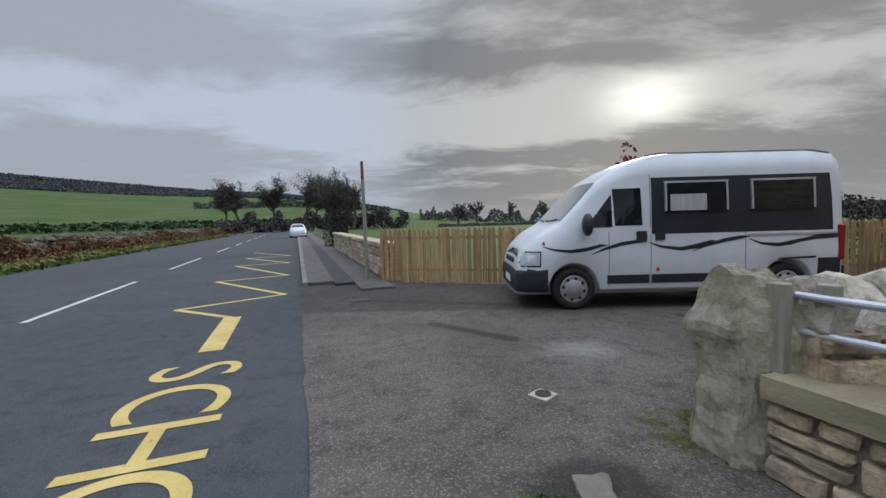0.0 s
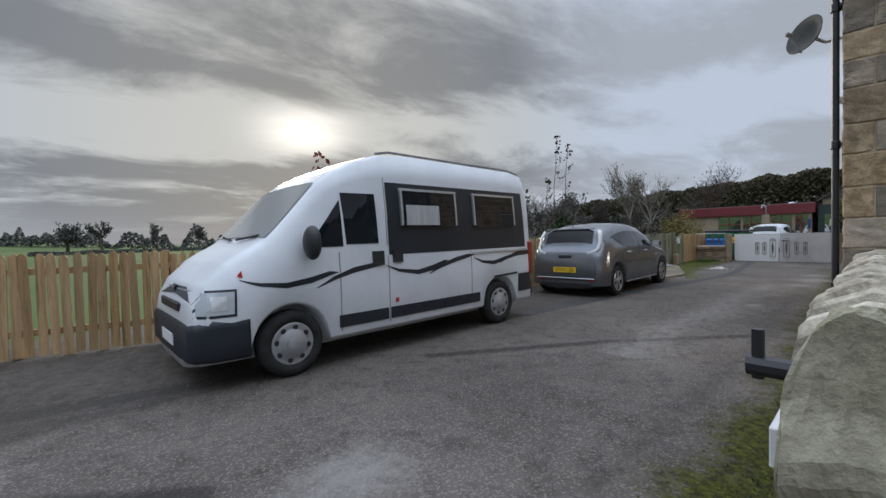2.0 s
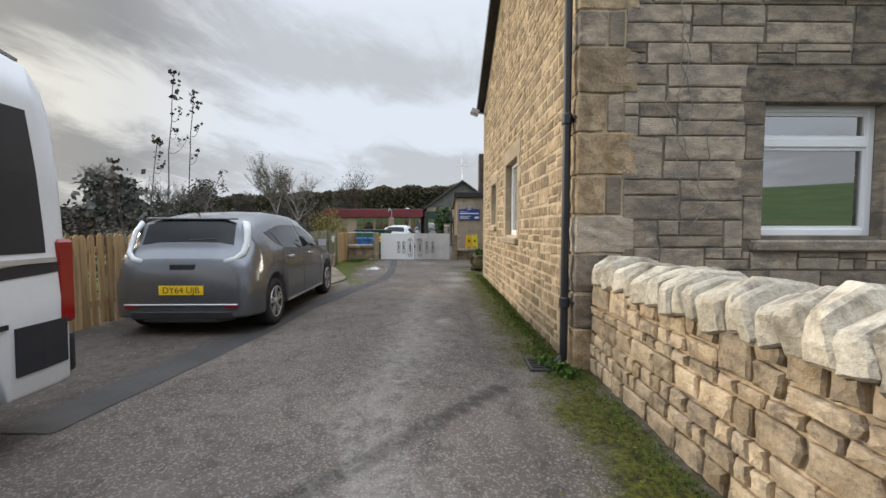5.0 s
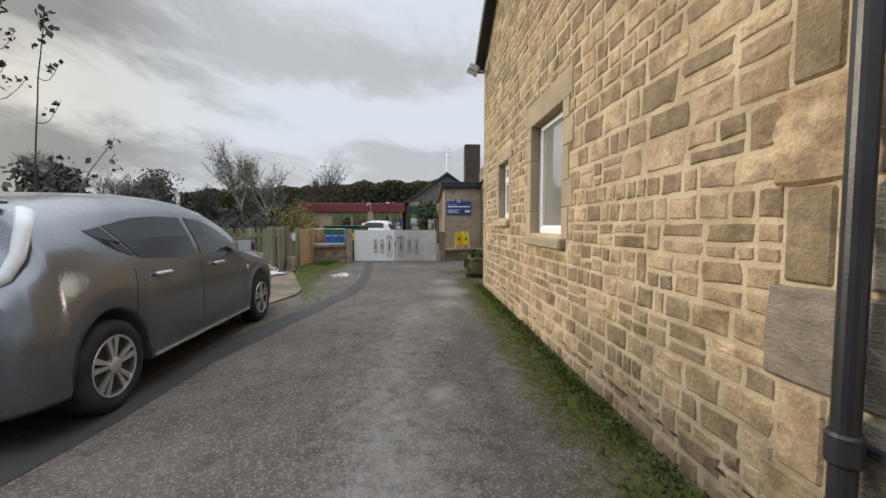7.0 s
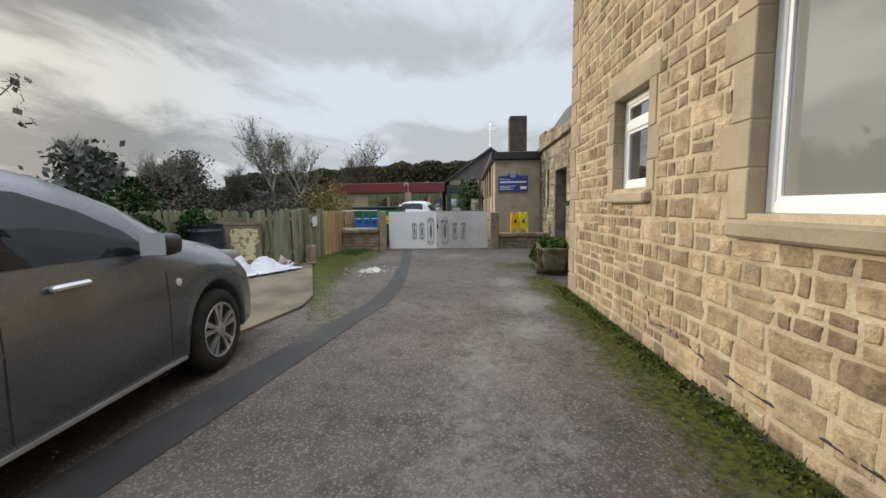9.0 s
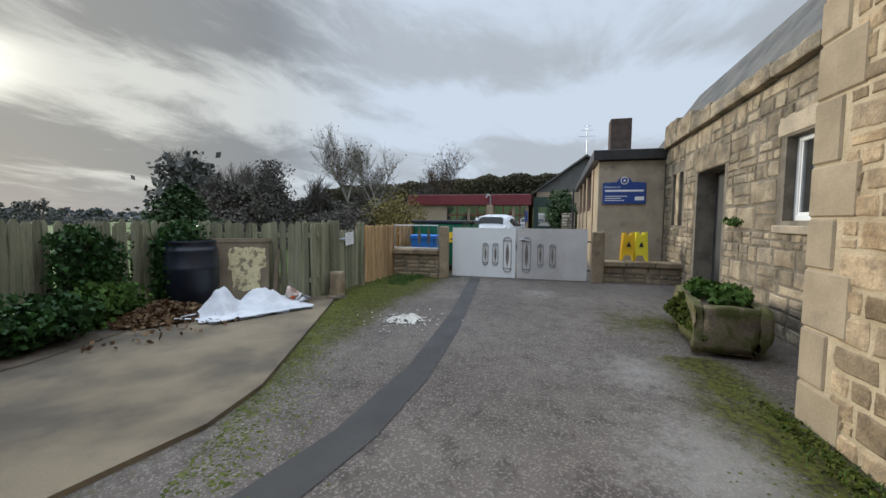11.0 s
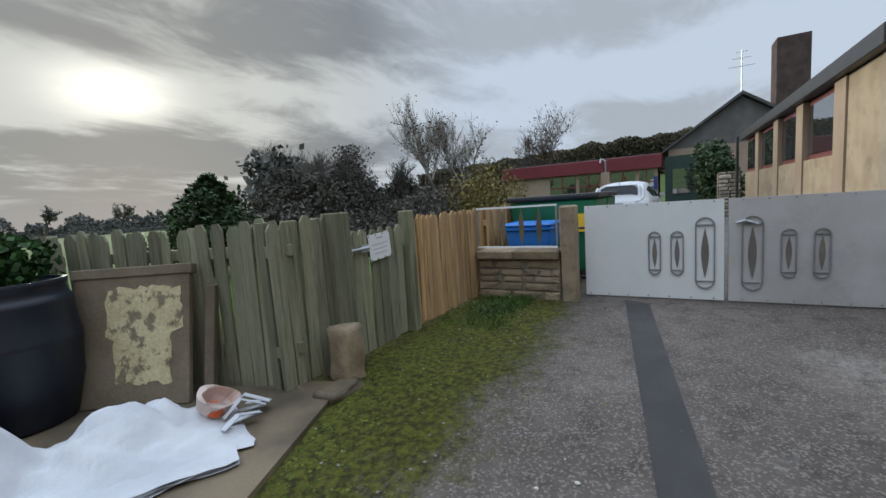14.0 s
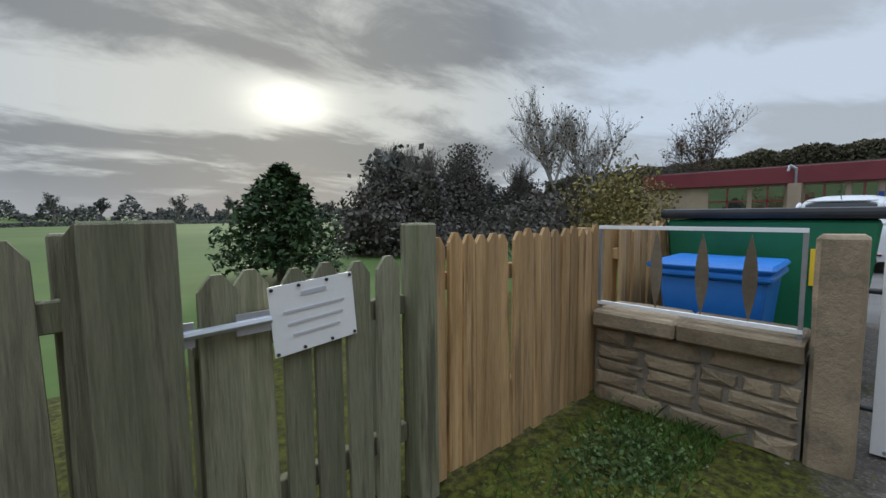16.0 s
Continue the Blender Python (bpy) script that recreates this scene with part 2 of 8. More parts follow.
M = {
    "road": paved("road tarmac", (0.050, 0.056, 0.062), (0.066, 0.071, 0.076), (0.125, 0.13, 0.135), 0.8, False),
    "drive": paved("drive tarmac", (0.082, 0.069, 0.061), (0.135, 0.115, 0.102), (0.33, 0.29, 0.255), 0.85, True, 90.0, 0.9),
    "seam": mat("dark seam tarmac", (0.030, 0.029, 0.029), (0.047, 0.045, 0.044), 0.8, 2.0, 120, 0.6, 0.4),
    "path": mat("footpath tarmac", (0.12, 0.115, 0.112), (0.17, 0.16, 0.155), 0.85, 1.2, 110, 0.6, 0.4),
    "paving": mat("worn footpath surface", (0.095, 0.085, 0.078), (0.165, 0.15, 0.138), 0.88, 2.5, 90, 0.7, 0.45, spot=(0.06, 0.056, 0.052), spots=(0.5, 0.66), spot_scale=2.5),
    "annexdoor": mat("dark grey painted door", (0.040, 0.040, 0.042), (0.062, 0.061, 0.062), 0.6, 2, 40, 0.2, 0.2),
    "climber": mat("grey dead climber stem", (0.20, 0.185, 0.165), (0.32, 0.30, 0.27), 0.9, 4, 40, 0.2, 0.3),
    "annexstone": mat("blotched old school stone", (0.20, 0.155, 0.105), (0.42, 0.345, 0.245), 0.92, 3, 40, 1.0, 0.45, 0.30, spot=(0.085, 0.078, 0.066), spots=(0.46, 0.64), spot_scale=2.6),
    "slabs": mat("grey kerb stone", (0.15, 0.145, 0.14), (0.23, 0.22, 0.21), 0.85, 3, 60, 0.4, 0.3),
    "concrete": mat("stained concrete", (0.052, 0.040, 0.027), (0.19, 0.147, 0.092), 0.7, 0.9, 70, 0.3, 0.3, spot=(0.10, 0.075, 0.05), spots=(0.52, 0.72), spot_scale=1.4),
    "soil": mat("dark soil", (0.05, 0.04, 0.03), (0.09, 0.07, 0.05), 0.95, 4, 50, 0.8, 0.4),
    "field": mat("grass field", (0.044, 0.082, 0.02), (0.075, 0.115, 0.034), 0.95, 0.05, 1.5, 0.4, 0.25, spot=(0.10, 0.11, 0.05), spots=(0.5, 0.7), spot_scale=0.02),
    "mortar": mat("cream pointing", (0.38, 0.30, 0.195), (0.55, 0.45, 0.315), 0.9, 3, 60, 0.8, 0.3),
    "mortar_grey": mat("weathered grey pointing", (0.13, 0.112, 0.09), (0.24, 0.21, 0.168), 0.92, 3, 70, 0.5, 0.3),
    "stone": mat("buff sandstone", (0.25, 0.172, 0.098), (0.45, 0.335, 0.212), 0.88, 6, 50, 1.0, 0.42, 0.36, spot=(0.165, 0.122, 0.08), spots=(0.46, 0.68), spot_scale=9),
    "stone_grey": mat("weathered grey sandstone", (0.33, 0.265, 0.19), (0.50, 0.405, 0.29), 0.9, 4, 50, 0.8, 0.35, 0.28, spot=(0.128, 0.12, 0.112), spots=(0.5, 0.7), spot_scale=5),
    "stone_front": mat("sooty grey brown sandstone", (0.23, 0.185, 0.14), (0.44, 0.36, 0.27), 0.9, 5, 45, 0.9, 0.45, 0.42, spot=(0.105, 0.100, 0.095), spots=(0.44, 0.66), spot_scale=4, stretch=(1, 1, 2.2)),
    "mossy": mat("mossy old stone", (0.13, 0.10, 0.07), (0.27, 0.215, 0.15), 0.92, 5, 40, 1.0, 0.4, 0.1, spot=(0.055, 0.065, 0.010), spots=(0.40, 0.56), spot_scale=5),
    # right gate leaf: white sheet, its darker reflection put into the base colour
    "gatedull": mat("white sheet metal greyed by painted sheen", (0.44, 0.42, 0.41), (0.54, 0.52, 0.51), 0.38, 1.2, 50, 0.05, 0.08, spot=(0.36, 0.335, 0.32), spots=(0.50, 0.75), spot_scale=2.0),
    "stone_rough": mat("rough garden wall stone", (0.33, 0.24, 0.15), (0.52, 0.41, 0.285), 0.92, 7, 45, 1.0, 0.42, 0.32, spot=(0.16, 0.13, 0.10), spots=(0.46, 0.66), spot_scale=9),
    "coping": mat("pale lichened coping stone", (0.39, 0.34, 0.26), (0.56, 0.51, 0.42), 0.92, 7, 45, 1.0, 0.4, 0.26, spot=(0.19, 0.16, 0.125), spots=(0.47, 0.66), spot_scale=8),
    "pillar": mat("gritstone with green algae", (0.27, 0.25, 0.175), (0.40, 0.37, 0.28), 0.92, 4, 40, 1.0, 0.35, spot=(0.17, 0.13, 0.09), spots=(0.52, 0.68), spot_scale=3.5),
    "dressed": mat("dressed sandstone", (0.30, 0.235, 0.16), (0.39, 0.315, 0.22), 0.85, 2.5, 60, 0.35, 0.2, 0.12, spot=(0.19, 0.155, 0.115), spots=(0.54, 0.75), spot_scale=3),
    "dressed_grey": mat("weathered dressed sandstone", (0.32, 0.265, 0.20), (0.44, 0.365, 0.275), 0.88, 2.5, 60, 0.45, 0.25, 0.15, spot=(0.154, 0.14, 0.126), spots=(0.54, 0.75), spot_scale=3),
    "wallstone": mat("grimy brown wall stone", (0.19, 0.145, 0.095), (0.31, 0.24, 0.16), 0.9, 3, 50, 0.7, 0.3, 0.2, spot=(0.11, 0.09, 0.07), spots=(0.5, 0.7), spot_scale=4),
    "drystone": mat("dark field wall stone", (0.091, 0.081, 0.068), (0.182, 0.163, 0.13), 0.95, 2, 20, 1.0, 0.4, 0.3),
    "slate": mat("grey roof slate", (0.085, 0.083, 0.08), (0.15, 0.146, 0.138), 0.88, 2, 40, 0.4, 0.25, 0.25),
    "upvc": mat("white plastic window frame", (0.78, 0.79, 0.80), (0.82, 0.83, 0.84), 0.35, 3, 60, 0.02, 0.03),
    "glass": glassy("double glazed window glass", (0.03, 0.034, 0.036), 0.02, ior=4.0),
    # pale base holds both the net curtain behind and reflected sky
    "netglass": glassy("glass toned pale for net curtain and sky reflection", (0.24, 0.24, 0.23), 0.02, ior=3.2),
    "autoglass": glassy("tinted car glass", (0.009, 0.012, 0.015), 0.03, ior=1.42),
    # sky reflection and cab light are painted in as a pale base
    "screen": glassy("windscreen glass with reflected sky in its colour", (0.24, 0.25, 0.25), 0.04, ior=1.9),
    "curtain": mat("pale net curtain", (0.34, 0.34, 0.35), (0.44, 0.44, 0.45), 0.9, 5, 60, 0.2, 0.1, stretch=(6, 6, 0.3)),
    "room": mat("dim room", (0.05, 0.05, 0.05), (0.08, 0.08, 0.08), 0.9, 2, 30, 0, 0.1),
    "black": mat("black plastic", (0.016, 0.016, 0.018), (0.026, 0.026, 0.028), 0.45, 4, 60, 0.05, 0.2),
    "barrel": mat("black ribbed plastic", (0.007, 0.010, 0.019), (0.013, 0.018, 0.030), 0.38, 4, 60, 0.1, 0.25),
    "pipe": mat("black iron pipe", (0.014, 0.014, 0.018), (0.026, 0.025, 0.03), 0.4, 4, 70, 0.15, 0.25),
    "rubber": mat("tyre rubber", (0.018, 0.018, 0.018), (0.032, 0.031, 0.03), 0.85, 8, 80, 0.3, 0.3),
    "vanwhite": mat("white van paint", (0.58, 0.60, 0.635), (0.66, 0.68, 0.71), 0.34, 1.5, 40, 0.0, 0.05, coat=0.25),
    "vandark": mat("dark blue grey van band", (0.008, 0.012, 0.020), (0.013, 0.018, 0.027), 0.42, 2, 50, 0.0, 0.1),
    "bumper": mat("dark navy bumper plastic", (0.009, 0.012, 0.019), (0.015, 0.018, 0.026), 0.5, 3, 60, 0.05, 0.2),
    "grey_paint": mat("metallic grey car paint", (0.135, 0.145, 0.162), (0.16, 0.17, 0.188), 0.27, 1.5, 300, 0.0, 0.05, metal=0.7, coat=0.5),
    "silver": mat("silver alloy", (0.48, 0.48, 0.49), (0.58, 0.58, 0.59), 0.32, 4, 60, 0.05, 0.1, metal=0.8),
    "trimgrey": mat("grey wheel trim", (0.30, 0.30, 0.31), (0.38, 0.38, 0.39), 0.4, 5, 60, 0.05, 0.15, metal=0.3),
    "redleaf": mat("dull red leaves", (0.20, 0.05, 0.035), (0.28, 0.09, 0.05), 0.7, 2, 20, 0, 0.3, 0.4),
    "plaster": mat("white plaster", (0.42, 0.40, 0.36), (0.60, 0.58, 0.53), 0.9, 14, 60, 1.0, 0.35),
    "lamp": glassy("clear lamp glass", (0.42, 0.45, 0.47), 0.1),
    "taillamp": glassy("red lamp glass", (0.22, 0.008, 0.01), 0.08),
    "palelamp": glassy("pale lamp glass", (0.62, 0.64, 0.66), 0.1),
    "orange": mat("orange plastic", (0.55, 0.09, 0.02), (0.62, 0.12, 0.03), 0.5, 3, 50, 0.05, 0.1),
    "red": mat("red paint", (0.42, 0.02, 0.02), (0.5, 0.03, 0.03), 0.5, 3, 50, 0.05, 0.1),
    "yellowplate": mat("yellow number plate", (0.75, 0.50, 0.02), (0.8, 0.55, 0.03), 0.4, 3, 50, 0, 0.03),
    "yellow": mat("yellow plastic sign", (0.78, 0.46, 0.02), (0.85, 0.56, 0.03), 0.45, 2, 40, 0.05, 0.08),
    "lemon": mat("bright yellow plastic sign", (0.80, 0.66, 0.03), (0.86, 0.74, 0.06), 0.45, 2, 40, 0.05, 0.08),
    "roadyellow": mat("worn yellow road paint", (0.52, 0.38, 0.11), (0.62, 0.46, 0.16), 0.75, 3, 60, 0.4, 0.25, spot=(0.16, 0.14, 0.10), spots=(0.60, 0.72), spot_scale=14),
    "roadwhite": mat("worn white road paint", (0.45, 0.46, 0.46), (0.58, 0.58, 0.57), 0.75, 3, 60, 0.3, 0.2),
    "newwood": mat("new brown timber", (0.32, 0.195, 0.085), (0.50, 0.33, 0.165), 0.85, 3, 30, 0.6, 0.42, 0.26, stretch=(5, 5, 0.3), spot=(0.15, 0.088, 0.04), spots=(0.50, 0.68), spot_scale=4),
    "oldwood": mat("weathered green grey timber", (0.17, 0.174, 0.106), (0.33, 0.318, 0.22), 0.9, 3, 30, 0.9, 0.5, 0.28, stretch=(5, 5, 0.28), spot=(0.08, 0.078, 0.046), spots=(0.48, 0.66), spot_scale=3),
    "greywood": mat("weathered grey timber", (0.24, 0.225, 0.18), (0.34, 0.315, 0.25), 0.9, 3, 30, 0.5, 0.3, 0.1, stretch=(4, 4, 0.4)),
    "sleeper": mat("weathered oak sleeper", (0.24, 0.205, 0.13), (0.36, 0.31, 0.20), 0.88, 2.5, 30, 0.6, 0.3, stretch=(1.2, 0.8, 6)),
    "galv": mat("galvanised steel tube", (0.42, 0.44, 0.48), (0.52, 0.54, 0.58), 0.42, 5, 60, 0.1, 0.15, metal=0.7),
    "gatewhite": mat("white painted sheet metal", (0.70, 0.71, 0.71), (0.76, 0.77, 0.77), 0.45, 1.2, 50, 0.05, 0.06, spot=(0.50, 0.48, 0.45), spots=(0.62, 0.8), spot_scale=2.0),
    "gategrey": mat("grey painted scroll", (0.20, 0.20, 0.20), (0.27, 0.27, 0.27), 0.5, 5, 60, 0.1, 0.15),
    "gatebrown": mat("weathered brown panel", (0.14, 0.12, 0.105), (0.19, 0.165, 0.145), 0.7, 3, 50, 0.1, 0.2),
    "bluebin": mat("blue plastic bin", (0.012, 0.14, 0.50), (0.02, 0.18, 0.58), 0.4, 2, 50, 0.05, 0.1),
    "greenbin": mat("green plastic bin", (0.01, 0.12, 0.055), (0.015, 0.16, 0.075), 0.45, 2, 50, 0.05, 0.12),
    "signblue": mat("blue sign board", (0.012, 0.045, 0.21), (0.018, 0.06, 0.25), 0.4, 2, 40, 0.02, 0.06),
    "signwhite": mat("white sign paint", (0.74, 0.75, 0.76), (0.8, 0.8, 0.8), 0.45, 3, 60, 0.02, 0.05),
    "ink": mat("black lettering", (0.02, 0.02, 0.02), (0.035, 0.035, 0.035), 0.6, 4, 60, 0, 0.1),
    "inkgrey": mat("faded grey lettering", (0.45, 0.46, 0.50), (0.52, 0.52, 0.56), 0.7, 4, 60, 0, 0.1),
    "bagwhite": mat("white woven sack", (0.43, 0.445, 0.48), (0.54, 0.55, 0.58), 0.65, 3, 90, 0.25, 0.08),
    "peach": mat("peach plastic", (0.55, 0.43, 0.385), (0.62, 0.50, 0.45), 0.5, 3, 50, 0.05, 0.1),
    "board": mat("peeling old board", (0.12, 0.095, 0.065), (0.19, 0.155, 0.11), 0.88, 2, 40, 0.4, 0.3),
    "peel": mat("peeling cream paint", (0.42, 0.36, 0.20), (0.52, 0.46, 0.28), 0.8, 5, 40, 0.8, 0.3, spot=(0.13, 0.10, 0.07), spots=(0.5, 0.6), spot_scale=11),
    "redfascia": mat("dark red fascia", (0.155, 0.022, 0.03), (0.19, 0.03, 0.038), 0.55, 0.8, 20, 0.1, 0.1),
    "render": mat("tan rendered wall", (0.33, 0.25, 0.18), (0.40, 0.31, 0.23), 0.9, 1, 20, 0.3, 0.15),
    "brickdark": mat("dark brown brick", (0.07, 0.05, 0.045), (0.11, 0.08, 0.07), 0.9, 2, 20, 0.3, 0.2),
    "redframe": mat("dark red window frame", (0.15, 0.035, 0.03), (0.19, 0.045, 0.04), 0.5, 3, 40, 0.1, 0.1),
    "darkgreen": mat("dark green cladding", (0.018, 0.04, 0.032), (0.028, 0.055, 0.042), 0.6, 2, 30, 0.1, 0.2),
    "bark": mat("grey brown bark", (0.077, 0.063, 0.05), (0.14, 0.119, 0.098), 0.95, 3, 20, 0.6, 0.3),
    "birch": mat("pale twigs", (0.15, 0.14, 0.122), (0.25, 0.232, 0.205), 0.95, 3, 20, 0.3, 0.3),
    "leafdark": mat("dark evergreen leaves", (0.03, 0.058, 0.026), (0.06, 0.098, 0.04), 0.6, 2, 20, 0, 0.3, 0.35),
    "ivy": mat("glossy ivy leaves", (0.012, 0.034, 0.010), (0.03, 0.075, 0.018), 0.42, 4, 30, 0, 0.3, 0.4),
    "grassy": mat("fresh green grass blades", (0.035, 0.08, 0.015), (0.07, 0.13, 0.025), 0.7, 3, 20, 0, 0.3, 0.35),
    "weed": mat("pale green weeds", (0.05, 0.085, 0.025), (0.115, 0.165, 0.06), 0.7, 3, 20, 0, 0.3, 0.35),
    "mossclump": mat("yellow green moss", (0.042, 0.06, 0.011), (0.105, 0.12, 0.022), 0.95, 6, 60, 0.8, 0.4, 0.3),
    "twigdark": mat("dark bare twigs", (0.068, 0.062, 0.055), (0.125, 0.113, 0.099), 0.95, 1, 10, 0, 0.3, 0.3),
    "brownleaf": mat("brown autumn leaves", (0.085, 0.05, 0.028), (0.16, 0.10, 0.055), 0.8, 4, 30, 0.1, 0.3, 0.4),
    "gold": mat("yellow autumn leaves", (0.12, 0.10, 0.035), (0.22, 0.18, 0.06), 0.8, 2, 20, 0, 0.3, 0.4),
    "bracken": mat("dead brown bracken", (0.13, 0.07, 0.04), (0.21, 0.13, 0.07), 0.95, 1, 15, 0.5, 0.35, 0.35),
    "strawgrass": mat("pale verge grass", (0.12, 0.135, 0.04), (0.21, 0.20, 0.075), 0.95, 1, 15, 0.2, 0.3, 0.35),
    "olive": mat("dull olive leaves", (0.040, 0.046, 0.028), (0.085, 0.085, 0.05), 0.8, 2, 20, 0, 0.3, 0.35),
    # farwood and farhill: the haze of distance is mixed into these grey tones
    "farwood": mat("distant woodland greyed by haze", (0.088, 0.090, 0.086), (0.13, 0.128, 0.116), 0.95, 0.05, 0.5, 0, 0.3, 0.2),
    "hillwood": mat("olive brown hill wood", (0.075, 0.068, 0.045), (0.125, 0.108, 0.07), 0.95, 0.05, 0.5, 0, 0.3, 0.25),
    "farhill": mat("distant heath hill greyed by haze", (0.095, 0.102, 0.112), (0.12, 0.122, 0.125), 0.95, 0.01, 0.2, 0, 0.15),
}
# leaves and twigs are duller than paint
for k in ("leafdark", "ivy", "grassy", "weed", "mossclump", "twigdark", "olive", "brownleaf", "gold", "bracken", "strawgrass", "farwood", "farhill", "hillwood", "birch", "redleaf", "field"):
    M[k].node_tree.nodes["Principled BSDF"].inputs["Specular IOR Level"].default_value = 0.12

# ---- mesh helpers ----
rng = random.Random(7)


def thing(name, label, category, group="", kind="", at=(0, 0, 0), turn=0.0):
    ob = new(name)
    ob.matrix_world = pose(*at, 0, 0, turn)
    ob.empty_display_size = 0.1
    return tagged(ob, label, category, group, kind)


def part(name, bm, material, parent=None, label="", smooth=False, kind=""):
    """Links a bmesh as one mesh object under a thing or under a part."""
    me = bpy.data.meshes.new(name)
    if smooth:
        for f in bm.faces:
            f.smooth = True
    bm.to_mesh(me)
    bm.free()
    for m in material if isinstance(material, (list, tuple)) else [material]:
        me.materials.append(M[m])
    ob = new(name, me)
    if parent:
        ob.parent = parent
    return tagged(ob, label, kind=kind)


def raw(name, verts, faces, material, parent=None, label="", smooth=False, kind=""):
    me = bpy.data.meshes.new(name)
    me.from_pydata([tuple(v) for v in verts], [], [tuple(f) for f in faces])
    if smooth:
        me.polygons.foreach_set("use_smooth", [True] * len(me.polygons))
    me.materials.append(M[material])
    ob = new(name, me)
    if parent:
        ob.parent = parent
    return tagged(ob, label, kind=kind)


def box(bm, x0, y0, z0, x1, y1, z1, m=None, bevel=0.0):
    """A box between two corners, with chamfered edges when bevel is given."""
    t = Matrix.Translation(((x0 + x1) / 2, (y0 + y1) / 2, (z0 + z1) / 2)) @ Matrix.Diagonal((abs(x1 - x0), abs(y1 - y0), abs(z1 - z0), 1))
    r = bmesh.ops.create_cube(bm, size=1.0, matrix=t)
    vs = r["verts"]
    if bevel:
        es = list({e for v in vs for e in v.link_edges})
        r = bmesh.ops.bevel(bm, geom=es, offset=bevel, segments=2 if bevel > 0.02 else 1, affect="EDGES", profile=0.6)
        vs = list({v for f in r["faces"] for v in f.verts} | {v for v in vs if v.is_valid})
    if m is not None:
        bmesh.ops.transform(bm, matrix=m, verts=vs)
    return bm


def B(*a, **k):
    return box(bmesh.new(), *a, **k)


def rod(bm, p, q, r0, r1=None, n=10, caps=True):
    """A tapered round bar from p to q."""
    p, q = Vector(p), Vector(q)
    r1 = r0 if r1 is None else r1
    d = (q - p)
    mt = Matrix.Translation((p + q) / 2) @ d.to_track_quat("Z", "Y").to_matrix().to_4x4()
    bmesh.ops.create_cone(bm, cap_ends=caps, segments=n, radius1=r0, radius2=r1, depth=d.length, matrix=mt)
    return bm


def tube(pts, r, n=8):
    bm = bmesh.new()
    for a, b in zip(pts, pts[1:]):
        rod(bm, a, b, r, r, n)
    return bm


def lathe(profile, n=28, axis="Z", m=None, bm=None, closed=False):
    """Turns a profile of (radius, height) round an axis."""
    bm = bm or bmesh.new()
    rings = []
    for r, h in profile:
        ring = []
        for i in range(n):
            a = 2 * math.pi * i / n
            c = (r * math.cos(a), r * math.sin(a), h) if axis == "Z" else (r * math.cos(a), h, r * math.sin(a))
            ring.append(bm.verts.new(m @ Vector(c) if m else c))
        rings.append(ring)
    for a, b in zip(rings, rings[1:] + (rings[:1] if closed else [])):
        for i in range(n):
            bm.faces.new((a[i], a[(i + 1) % n], b[(i + 1) % n], b[i]))
    if not closed:
        bm.faces.new(rings[0][::-1])
        bm.faces.new(rings[-1])
    bmesh.ops.recalc_face_normals(bm, faces=bm.faces)
    return bm


def prism(pts, depth, m=None, bm=None):
    """A flat outline in x and z, given depth along +y."""
    bm = bm or bmesh.new()
    a = [bm.verts.new((x, 0, z)) for x, z in pts]
    b = [bm.verts.new((x, depth, z)) for x, z in pts]
    fs = [bm.faces.new(a), bm.faces.new(b[::-1])]
    n = len(pts)
    for i in range(n):
        fs.append(bm.faces.new((a[i], b[i], b[(i + 1) % n], a[(i + 1) % n])))
    bmesh.ops.recalc_face_normals(bm, faces=fs)
    if m is not None:
        bmesh.ops.transform(bm, matrix=m, verts=a + b)
    return bm


def rough_up(bm, amount, scale, cuts=0):
    if cuts:
        bmesh.ops.subdivide_edges(bm, edges=bm.edges[:], cuts=cuts, use_grid_fill=True)
    bm.normal_update()
    for v in bm.verts:
        v.co += v.normal * amount * noise.fractal(v.co * scale, 0.8, 2.0, 3) + Vector(noise.noise_vector(v.co * scale * 0.7)) * amount * 0.4
    return bm


def text_bm(body, size, depth=0.002):
    cu = bpy.data.curves.new("letters", "FONT")
    cu.body, cu.size, cu.align_x, cu.align_y, cu.extrude = body, size, "CENTER", "CENTER", depth
    ob = new("letters", cu)
    me = ob.to_mesh()
    bm = bmesh.new()
    bm.from_mesh(me)
    ob.to_mesh_clear()
    bpy.data.objects.remove(ob)
    bpy.data.curves.remove(cu)
    return bm


def placed(bm, m):
    bmesh.ops.transform(bm, matrix=m, verts=bm.verts)
    return bm


# the road's own frame: s runs along the road, w to its right-hand kerb
R0, RU, RN = Vector((-2.27, 7.78, 0)), Vector((-0.375, 0.927, 0)), Vector((0.927, 0.375, 0))


def road(s, w, z=0.0):
    p = R0 + RU * s + RN * w
    return Vector((p.x, p.y, z))


ROAD_YAW = math.degrees(math.atan2(RU.y, RU.x))


